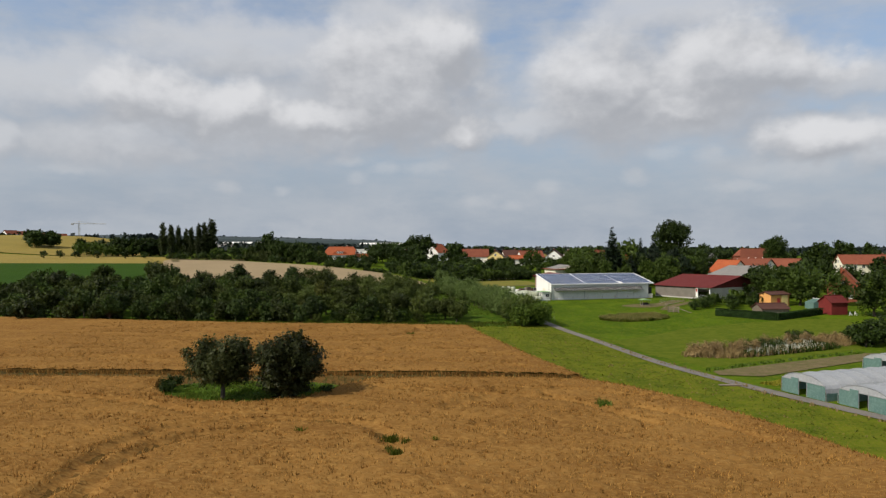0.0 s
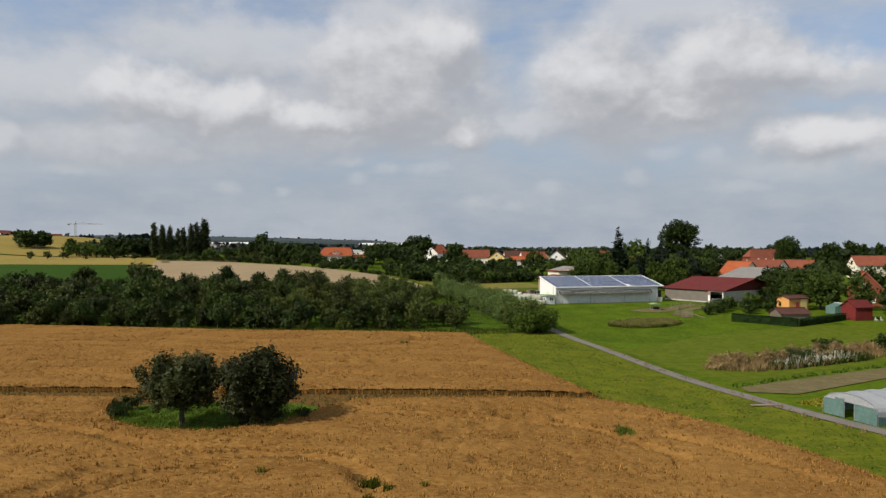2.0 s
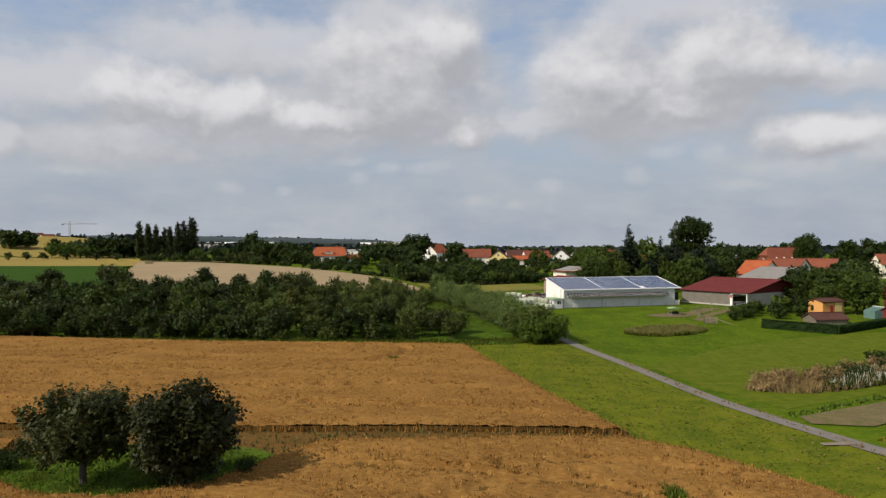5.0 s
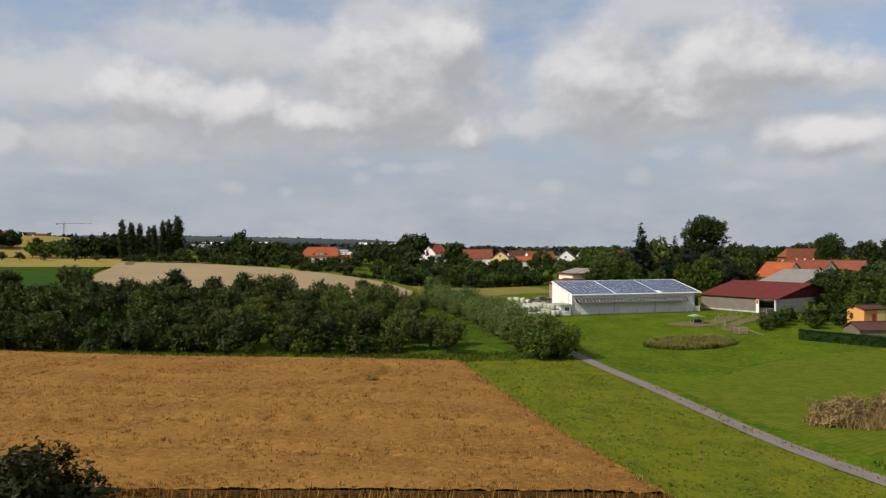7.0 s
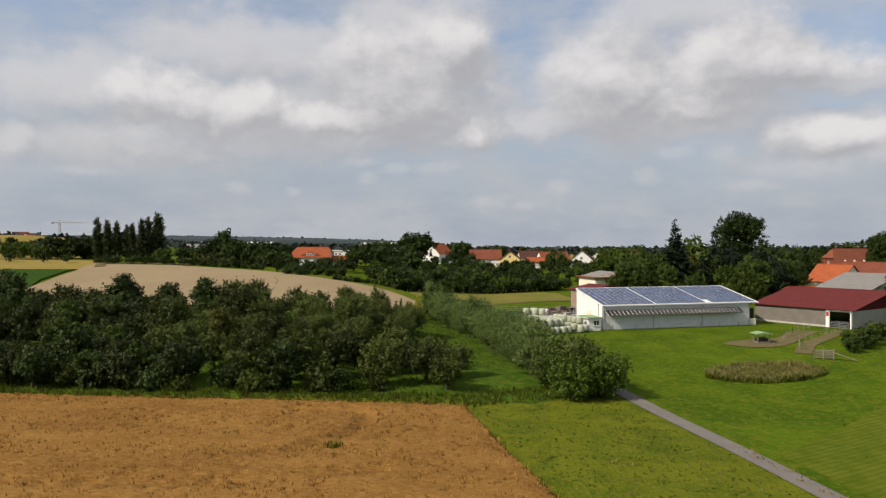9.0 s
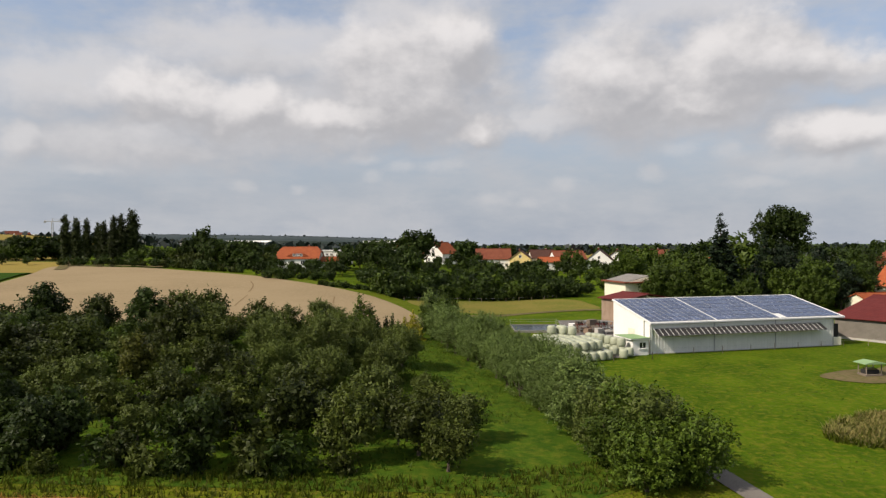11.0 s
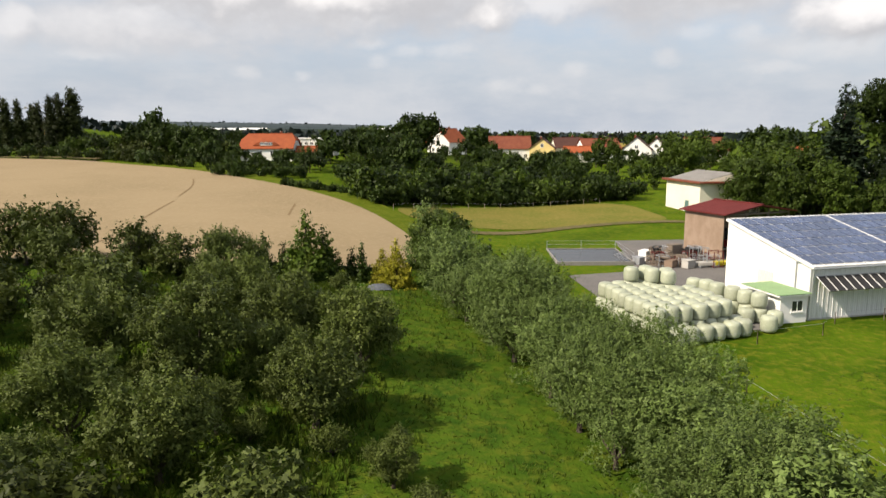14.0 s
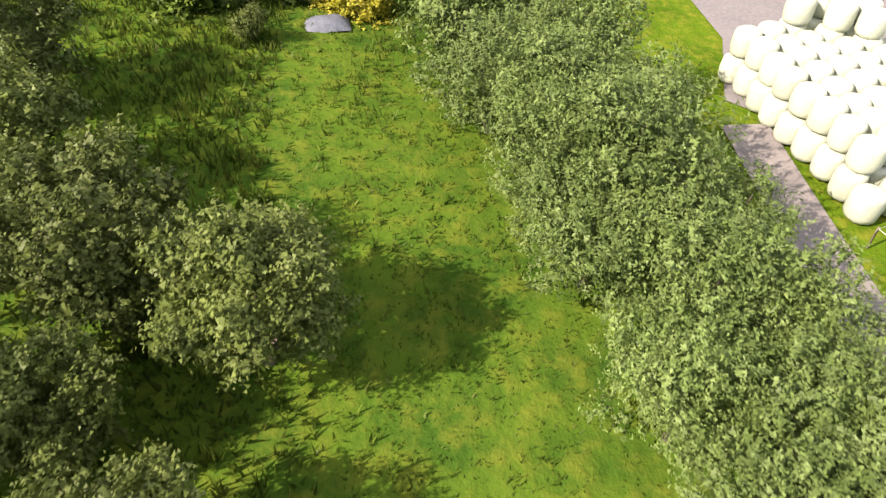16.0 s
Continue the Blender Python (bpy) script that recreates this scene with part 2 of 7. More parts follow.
# the orchard leaf colour again, darkened to paint in shaded gaps and sides
M_APPLESHADE = leaf("orchard leaves darkened for shade", [(0.028, 0.040, 0.005), (0.019, 0.029, 0.004), (0.050, 0.064, 0.011)], jitter=0.45)
M_PAIR = leaf("field tree leaves", [(0.034, 0.042, 0.009), (0.022, 0.029, 0.006), (0.060, 0.066, 0.020)])
M_OLIVE = leaf("olive green leaves", [(0.062, 0.068, 0.008), (0.044, 0.050, 0.006), (0.096, 0.100, 0.018)])
M_APPLE2 = leaf("grey green leaves", [(0.076, 0.102, 0.018), (0.052, 0.073, 0.012), (0.120, 0.148, 0.038)], island=0.24, jitter=0.16)
M_WILLOW = leaf("willow leaves", [(0.102, 0.150, 0.034), (0.069, 0.109, 0.022), (0.155, 0.206, 0.062)], island=0.3, jitter=0.14, translucent=0.2)
M_LEAF = leaf("broad leaves", [(0.026, 0.046, 0.006), (0.018, 0.033, 0.004), (0.048, 0.072, 0.012)])
M_LEAFMID = leaf("mid green leaves", [(0.042, 0.070, 0.008), (0.030, 0.052, 0.006), (0.066, 0.094, 0.014)])
M_LEAFLIGHT = leaf("light leaves", [(0.056, 0.092, 0.009), (0.040, 0.070, 0.007), (0.080, 0.110, 0.014)])
M_POPLAR = leaf("poplar leaves", [(0.030, 0.042, 0.009), (0.022, 0.032, 0.007), (0.042, 0.054, 0.013)])
M_NEEDLE = leaf("needles", [(0.013, 0.025, 0.010), (0.010, 0.019, 0.008), (0.022, 0.036, 0.014)], translucent=0.05)
M_DARKLEAF = leaf("dark red leaves", [(0.022, 0.014, 0.016), (0.016, 0.012, 0.013), (0.03, 0.02, 0.02)])
M_GOLD = leaf("golden cypress", [(0.25, 0.235, 0.018), (0.17, 0.175, 0.014), (0.33, 0.29, 0.03)])
M_REED = leaf("dry reeds", [(0.20, 0.165, 0.060), (0.145, 0.135, 0.042), (0.115, 0.135, 0.032)])
M_DOCK = leaf("brown dock", [(0.245, 0.168, 0.070), (0.175, 0.122, 0.050), (0.31, 0.23, 0.11)])
M_BLADE = leaf("grass blades", [(0.076, 0.122, 0.012), (0.053, 0.096, 0.010), (0.112, 0.134, 0.020)], translucent=0.5)
M_BLADE2 = leaf("rough grass blades", [(0.085, 0.112, 0.008), (0.058, 0.086, 0.006), (0.135, 0.125, 0.024)], translucent=0.5)
M_BLOSSOM = leaf("white blossom", [(0.60, 0.60, 0.50), (0.5, 0.52, 0.42), (0.7, 0.7, 0.62)])
# leaf green pushed towards blue: the haze of distance is in the colour
M_FORESTHAZE = leaf("far woods with haze tint", [(0.013, 0.021, 0.019), (0.011, 0.018, 0.017), (0.018, 0.026, 0.022)], translucent=0.0)
M_WHITE = material("white paint", [(0.78, 0.77, 0.73), (0.72, 0.71, 0.67), (0.80, 0.79, 0.76)], 0.3, 0.7, 4.0, 0.1, 0.01)
M_SHEET = striped("white trapezoid sheet", (0.68, 0.68, 0.66), (0.76, 0.76, 0.74), 5.0, 0, 0.45, 0.5, 0.02)
M_CREAM = material("cream render", [(0.74, 0.70, 0.56), (0.68, 0.64, 0.50), (0.77, 0.74, 0.62)], 0.3, 0.85, 6.0, 0.2, 0.01)
M_YELLOWWALL = material("yellow render", [(0.72, 0.56, 0.22), (0.66, 0.50, 0.19), (0.75, 0.60, 0.27)], 0.3, 0.85, 6.0, 0.2, 0.01)
M_ORANGEWALL = material("orange render", [(0.62, 0.30, 0.09), (0.55, 0.26, 0.08), (0.66, 0.36, 0.13)], 0.3, 0.85, 6.0, 0.2, 0.01)
M_TILE = striped("orange roof tiles", (0.270, 0.062, 0.020), (0.340, 0.088, 0.028), 3.0, 2, 0.8, 0.7, 0.04, jitter=0.12)
M_TILE2 = striped("weathered red tiles", (0.165, 0.046, 0.024), (0.215, 0.066, 0.034), 3.0, 2, 0.85, 0.7, 0.04, jitter=0.18)
M_TILE3 = striped("brown tiles", (0.066, 0.027, 0.019), (0.088, 0.038, 0.027), 3.0, 2, 0.85, 0.7, 0.04, jitter=0.12)
M_OXROOF = striped("dark red sheet roof", (0.105, 0.019, 0.017), (0.135, 0.026, 0.023), 3.0, 0, 0.75, 0.5, 0.03, spec=0.12)
M_FIBRE = striped("grey fibre cement", (0.19, 0.18, 0.165), (0.24, 0.228, 0.21), 5.0, 0, 0.85, 0.6, 0.03)
M_BOARD = striped("grey boards", (0.15, 0.135, 0.112), (0.19, 0.17, 0.145), 5.0, 2, 0.85, 0.6, 0.02)
M_WOOD = striped("weathered brown boards", (0.235, 0.165, 0.115), (0.30, 0.22, 0.16), 5.0, 0, 0.85, 0.6, 0.02)
M_TIMBER = material("grey timber", [(0.19, 0.15, 0.115), (0.14, 0.112, 0.085), (0.25, 0.21, 0.165)], 1.0, 0.85, 10.0, 0.4, 0.01, jitter=0.3)
M_REDWOOD = striped("red painted boards", (0.125, 0.015, 0.013), (0.165, 0.022, 0.018), 5.0, 0, 0.7, 0.5, 0.02)
M_CONC = material("concrete", [(0.42, 0.40, 0.36), (0.35, 0.33, 0.30), (0.48, 0.46, 0.42)], 0.5, 0.9, 8.0, 0.3, 0.01)
M_STEEL = material("galvanised steel", [(0.42, 0.43, 0.44), (0.36, 0.37, 0.38), (0.48, 0.49, 0.5)], 1.0, 0.5, 8.0, 0.1, 0.005, metal=0.6)
M_DARK = material("dark interior", [(0.025, 0.024, 0.023), (0.02, 0.02, 0.02), (0.035, 0.033, 0.03)], 1.0, 0.9, 6.0, 0.2, 0.02)
M_GREENROOF = material("green felt roof", [(0.215, 0.33, 0.16), (0.19, 0.295, 0.14), (0.25, 0.37, 0.19)], 0.6, 0.9, 8.0, 0.3, 0.01)
M_BALE = material("pale green bale wrap", [(0.345, 0.37, 0.265), (0.30, 0.325, 0.235), (0.39, 0.41, 0.31)], 1.2, 0.42, 7.0, 0.35, 0.02, spec=0.35, jitter=0.09)
M_YELLOWPL = material("yellow plastic", [(0.75, 0.62, 0.03), (0.70, 0.57, 0.03), (0.78, 0.66, 0.06)], 2.0, 0.5, 8.0, 0.1, 0.01)
M_REDPL = material("red paint", [(0.35, 0.04, 0.035), (0.3, 0.035, 0.03), (0.4, 0.06, 0.05)], 2.0, 0.5, 8.0, 0.1, 0.01)
M_TEAL = material("teal film", [(0.17, 0.29, 0.26), (0.13, 0.24, 0.22), (0.24, 0.36, 0.33)], 0.6, 0.3, 4.0, 0.2, 0.02, spec=0.5, translucent=0.4)
M_FILM = material("milky tunnel film", [(0.46, 0.475, 0.49), (0.40, 0.415, 0.435), (0.52, 0.535, 0.55)], 0.5, 0.35, 3.0, 0.3, 0.03, spec=0.5, translucent=0.35)
M_TARP = material("grey tarp", [(0.095, 0.105, 0.118), (0.07, 0.08, 0.092), (0.15, 0.16, 0.17)], 2.0, 0.5, 8.0, 0.3, 0.02)
M_HEDGE = leaf("clipped hedge leaves", [(0.020, 0.043, 0.008), (0.015, 0.034, 0.007), (0.030, 0.058, 0.012)])


def glass_mat():
    m = material("window glass", [(0.03, 0.035, 0.04), (0.025, 0.03, 0.035), (0.04, 0.045, 0.05)], 0.5, 0.08, 3.0, 0.0, spec=0.8)
    return m


def solar_mat():
    """Blue cells between thin pale lines, under glass."""
    m = bpy.data.materials.new("solar cells")
    m.use_nodes = True
    t = m.node_tree
    p = t.nodes["Principled BSDF"]
    vec = node(t, "ShaderNodeTexCoord").outputs["Object"]
    br = node(t, "ShaderNodeTexBrick", at={"Scale": 1.0, "Mortar Size": 0.006, "Brick Width": 0.163, "Row Height": 0.163,
                                           "Color1": (0.034, 0.052, 0.112, 1), "Color2": (0.048, 0.070, 0.140, 1), "Mortar": (0.19, 0.22, 0.28, 1)})
    br.offset = 0.0
    wire(t, vec, br.inputs[0])
    hsv = node(t, "ShaderNodeHueSaturation")
    wire(t, br.outputs[0], hsv.inputs["Color"])
    wire(t, remap(t, node(t, "ShaderNodeObjectInfo").outputs["Random"], 0, 1, 0.8, 1.25, False), hsv.inputs["Value"])
    wire(t, hsv.outputs[0], p.inputs["Base Color"])
    p.inputs["Roughness"].default_value = 0.22
    p.inputs["Specular IOR Level"].default_value = 0.5
    return m


def water_mat():
    return material("slurry water", [(0.022, 0.026, 0.03), (0.018, 0.021, 0.025), (0.03, 0.034, 0.036)], 0.3, 0.12, 2.0, 0.05, 0.02, spec=0.12)


M_AWNING = material("dark glass panel", [(0.030, 0.029, 0.030), (0.024, 0.023, 0.024), (0.042, 0.040, 0.040)], 0.8, 0.55, 5.0, 0, spec=0.2)
M_GLASS, M_SOLAR, M_WATER = glass_mat(), solar_mat(), water_mat()


# ---- land ----
def soft(v, a, b):
    u = min(1.0, max(0.0, (v - a) / (b - a)))
    return u * u * (3 - 2 * u)


def land(x, y):
    """Height of the ground: low to the south-east, a hill to the north-west, a far ridge."""
    front = -1.2 - 1.3 * soft(x, -5, 35)
    west = soft(-x, -10, 60)
    left = 2.4 * soft(-x, -8, 25) + 0.052 * max(0.0, min(y, 335) - 200) * west + 0.075 * max(0.0, min(y, 520) - 335) * soft(-x, 190, 330) * (1 - 0.7 * soft(y, 560, 800) * soft(x, -520, -380))
    right = 0.03 * max(0.0, min(y, 420) - 215) * (1 - west)
    z = front + (left + right - front) * soft(y, 140, 200)
    far = soft(y, 600, 1600)
    ridge = 5 + 7 * soft(-x, 0, 300) + 24 * soft(-x, 700, 1000)
    return z * (1 - far) + ridge * far


def mesh_object(name, verts, faces, mat, parent=None, smooth=False):
    me = bpy.data.meshes.new(name)
    me.from_pydata([tuple(v) for v in verts], [], [tuple(f) for f in faces])
    me.materials.append(mat)
    if smooth:
        me.polygons.foreach_set("use_smooth", [True] * len(me.polygons))
    ob = new(name, me)
    if parent is not None:
        ob.parent = parent
    return ob


def part(name, bm, mat, parent, label=""):
    """One mesh object out of a bmesh, under a thing or a part."""
    me = bpy.data.meshes.new(name)
    bm.to_mesh(me)
    bm.free()
    for m in (mat if isinstance(mat, (list, tuple)) else [mat]):
        me.materials.append(m)
    ob = new(name, me)
    ob.parent = parent
    if label:
        tagged(ob, label)
    return ob


def thing(name, m, label, category, group="", kind=""):
    ob = new(name)
    ob.matrix_world = m
    ob.empty_display_size = 0.2
    return tagged(ob, label, category, group, kind)


def box(bm, x0, x1, y0, y1, z0, z1, bevel=0.0):
    """A block between two corners, its edges rounded a little."""
    r = bmesh.ops.create_cube(bm, size=1)
    vs = r["verts"]
    for v in vs:
        v.co = Vector((x0 + (v.co.x + 0.5) * (x1 - x0), y0 + (v.co.y + 0.5) * (y1 - y0), z0 + (v.co.z + 0.5) * (z1 - z0)))
    if bevel:
        bmesh.ops.bevel(bm, geom=list({e for v in vs for e in v.link_edges}), offset=bevel, segments=1, affect="EDGES")
    return bm


def block(x0, x1, y0, y1, z0, z1, bevel=0.015):
    return box(bmesh.new(), x0, x1, y0, y1, z0, z1, bevel)


def prism(outline, y0, y1):
    """An outline in x, z drawn out along y."""
    bm = bmesh.new()
    a = [bm.verts.new((x, y0, z)) for x, z in outline]
    b = [bm.verts.new((x, y1, z)) for x, z in outline]
    n = len(outline)
    bm.faces.new(a)
    bm.faces.new(b[::-1])
    for i in range(n):
        bm.faces.new((a[i], b[i], b[(i + 1) % n], a[(i + 1) % n]))
    bmesh.ops.recalc_face_normals(bm, faces=bm.faces[:])
    return bm


def rod(bm, a, b, r, n=6, r2=None):
    """A round bar from a to b."""
    a, b = Vector(a), Vector(b)
    q = (b - a).to_track_quat("Z", "Y")
    r2 = r if r2 is None else r2
    va = [bm.verts.new(a + q @ Vector((r * math.cos(k * math.tau / n), r * math.sin(k * math.tau / n), 0))) for k in range(n)]
    vb = [bm.verts.new(b + q @ Vector((r2 * math.cos(k * math.tau / n), r2 * math.sin(k * math.tau / n), 0))) for k in range(n)]
    for k in range(n):
        bm.faces.new((va[k], va[(k + 1) % n], vb[(k + 1) % n], vb[k]))
    bm.faces.new(va[::-1])
    bm.faces.new(vb)
    return bm


def spline(pts, n=6, closed=True):
    """A smooth line through a few points."""
    out = []
    m = len(pts)
    for i in range(m if closed else m - 1):
        if closed:
            p = [Vector(pts[(i + k) % m]) for k in (-1, 0, 1, 2)]
        else:
            p = [Vector(pts[min(m - 1, max(0, i + k))]) for k in (-1, 0, 1, 2)]
        for j in range(n):
            t = j / n
            out.append(tuple(0.5 * (2 * p[1] + (p[2] - p[0]) * t + (2 * p[0] - 5 * p[1] + 4 * p[2] - p[3]) * t * t + (3 * p[1] - p[0] - 3 * p[2] + p[3]) * t ** 3)))
    if not closed:
        out.append(tuple(pts[-1]))
    return out


def inside(poly, x, y):
    hit = False
    j = len(poly) - 1
    for i in range(len(poly)):
        (xi, yi), (xj, yj) = poly[i][:2], poly[j][:2]
        if (yi > y) != (yj > y) and x < (xj - xi) * (y - yi) / (yj - yi) + xi:
            hit = not hit
        j = i
    return hit


def clip_half(poly, axis, value, keep_less):
    out = []
    for i in range(len(poly)):
        a, b = poly[i - 1], poly[i]
        ia = (a[axis] <= value) == keep_less or a[axis] == value
        ib = (b[axis] <= value) == keep_less or b[axis] == value
        if ia != ib:
            t = (value - a[axis]) / (b[axis] - a[axis])
            out.append((a[0] + t * (b[0] - a[0]), a[1] + t * (b[1] - a[1])))
        if ib:
            out.append(b)
    return out


def drape(poly, step, height):
    """Cuts an outline along a grid and lays it at height(x, y)."""
    poly = [(p[0], p[1]) for p in poly]
    xs, ys = [p[0] for p in poly], [p[1] for p in poly]
    verts, faces, index = [], [], {}
    x = math.floor(min(xs) / step) * step
    while x < max(xs):
        strip = clip_half(clip_half(poly, 0, x, False), 0, x + step, True)
        if len(strip) > 2:
            y = math.floor(min(p[1] for p in strip) / step) * step
            top = max(p[1] for p in strip)
            while y < top:
                cell = clip_half(clip_half(strip, 1, y, False), 1, y + step, True)
                f = []
                for p in cell:
                    key = (round(p[0], 3), round(p[1], 3))
                    if key not in index:
                        index[key] = len(verts)
                        verts.append((key[0], key[1], height(*key)))
                    if not f or f[-1] != index[key]:
                        f.append(index[key])
                if len(f) > 1 and f[0] == f[-1]:
                    f.pop()
                if len(set(f)) == len(f) > 2:
                    faces.append(f)
                y += step
        x += step
    return verts, faces


def ground_lines(a, b, dense_a, dense_b, fine, coarse):
    out, v = [], a
    while v < b:
        out.append(v)
        d = max(dense_a - v, v - dense_b, 0)
        v += fine if dense_a <= v < dense_b else min(coarse, max(fine * 2, d * 0.12))
        if out[-1] < dense_a < v:
            v = dense_a
    return out + [b]


def build_ground():
    gx = ground_lines(-2600, 2600, -130, 120, 2.5, 140)
    gy = ground_lines(-200, 3600, 30, 330, 2.5, 140)
    verts = [(x, y, land(x, y)) for y in gy for x in gx]
    n = len(gx)
    faces = [(j * n + i, j * n + i + 1, (j + 1) * n + i + 1, (j + 1) * n + i) for j in range(len(gy) - 1) for i in range(n - 1)]
    tagged(mesh_object("ground", verts, faces, M_GRASS, smooth=True), "gently rolling green meadow ground out to the horizon", "ground", kind="structure")


build_ground()


def patch(name, outline, mat, label, category, off, step=2.0, kind="structure"):
    v, f = drape(outline, step, lambda x, y: land(x, y) + off)
    return tagged(mesh_object(name, v, f, mat, smooth=True), label, category, kind=kind)


def band(line, width):
    """The outline of a strip along a line."""
    l, r = [], []
    for i, p in enumerate(line):
        a, b = Vector(line[max(0, i - 1)][:2]), Vector(line[min(len(line) - 1, i + 1)][:2])
        d = (b - a).normalized()
        w = (width if isinstance(width, (int, float)) else width(i / (len(line) - 1))) / 2
        l.append((p[0] - d.y * w, p[1] + d.x * w))
        r.append((p[0] + d.y * w, p[1] - d.x * w))
    return l + r[::-1]


PATH_LINE = spline([(8.6, 197), (9.4, 190), (10.4, 184), (13.0, 174), (15.7, 164), (18.4, 154.6), (20.7, 146), (24.6, 131), (27.4, 118), (30.4, 105.5), (35, 93), (38.6, 84.5), (45, 71.5), (52, 60), (64, 40)], 8, False)
FIELD_B = [(-135, 157), (-102, 151), (-75, 148), (-44, 143.6), (-14, 142.2), (0.6, 141), (4, 127), (7.8, 113.5), (11.6, 100.5), (15.2, 91.0), (0, 89.4), (-14, 89.0), (-40, 89.0), (-62, 89.6), (-135, 91)]
FIELD_A = [(-75, 86), (-55, 84.6), (-37, 84.0), (-35.2, 78.6), (-32.5, 74.4), (-27.5, 71.4), (-21.8, 71.2), (-16.6, 73.8), (-13.4, 80.6), (-11, 84.2), (-3, 85.0), (5.5, 86.4), (14.5, 88.2), (19.5, 85.6), (23.5, 80.8),
           (26.8, 76), (31, 67), (34.2, 57), (39, 40), (43, 25), (-75, 25)]
CREAM = spline([(-137, 318), (-120, 316.5), (-103, 312), (-86, 302), (-66, 290), (-49, 276), (-33, 262), (-20.6, 246), (-12.6, 232), (-8.7, 221), (-8.6, 214), (-12.5, 208.5), (-37, 206.5), (-75, 210), (-104, 230), (-118, 262), (-128, 292)], 5)

# tramlines and flattened streaks in the near crop
STREAKS = [spline(p, 10, False) for p in (
    [(-27, 42), (-27.2, 47), (-28, 52), (-27.8, 56.5), (-25.6, 60.8), (-20.6, 63.4), (-13.5, 64.2), (-8.5, 62.4), (-5.6, 57)],
    [(-24.5, 44), (-25.6, 50), (-25.2, 54.5), (-22.5, 58.6), (-17.5, 60.8)],
    [(-51.5, 76.2), (-42.3, 73.6), (-32.9, 70.6), (-26.2, 67.2), (-17, 66.6)],
    [(-1.9, 69.7), (2, 74), (6, 75.8), (11, 75.1), (14.4, 72), (18, 67)],
    [(4, 79), (12, 81), (20, 80)], [(-12, 79), (-4, 78), (3, 77)], [(18, 74), (23, 70), (27, 63)],
    )]
STREAKS += [spline(p, 10, False) for p in (
    [(-72, 98.6), (-54.8, 99.3), (-39.5, 98.5), (-19.3, 98.6), (-2.8, 96.7), (8, 95)],
    [(-60, 108), (-30, 106.5), (2, 109)], [(-16, 139), (-9, 138), (-8.5, 132), (-12, 126)], [(-45, 118), (-20, 117), (-5, 121)])]
BLOTCH = [(15.4, 74.2, 1.5), (-5.4, 54.6, 1.1), (-6.0, 58.4, 0.8), (-5.0, 53.6, 0.7), (-9.5, 126, 1.0), (21.5, 78.5, 0.8), (9, 78, 0.8), (1.5, 63.5, 0.9), (-14, 60, 0.5), (-2, 72, 0.6)]
STREAK_POINTS = np.array([p[:2] for s in STREAKS for p in s])


EDGES = []
for ring in (FIELD_A, FIELD_B):
    for i in range(len(ring)):
        a, b = Vector(ring[i - 1]), Vector(ring[i])
        EDGES += [tuple(a.lerp(b, k / 2 / max(1, (b - a).length))) for k in range(int((b - a).length * 2))]
EDGES = np.array(EDGES)


def crop_height(x, y):
    z = 0.74 + 0.13 * noise.noise((x * 0.8, y * 1.5, 0.0)) + 0.10 * noise.noise((x * 1.9, y * 2.6, 5.0)) + 0.14 * noise.noise((x * 0.12, y * 0.35, 3.0)) + random.uniform(-0.1, 0.1)
    d = np.sqrt(((STREAK_POINTS - (x, y)) ** 2).sum(1).min())
    if d < 1.2:
        z -= 0.74 * (1 - d / 1.2) ** 0.6 * (0.6 + 0.8 * abs(noise.noise((x * 0.35, y * 0.35, 7.0))))
    e = np.sqrt(((EDGES - (x, y)) ** 2).sum(1).min())
    if e < 1.3:
        z *= 0.8 + 0.2 * e / 1.3
    for bx, by, br in BLOTCH:
        q = math.hypot(x - bx, y - by)
        if q < br:
            z -= 0.45 * (1 - q / br)
    return max(0.12, z)


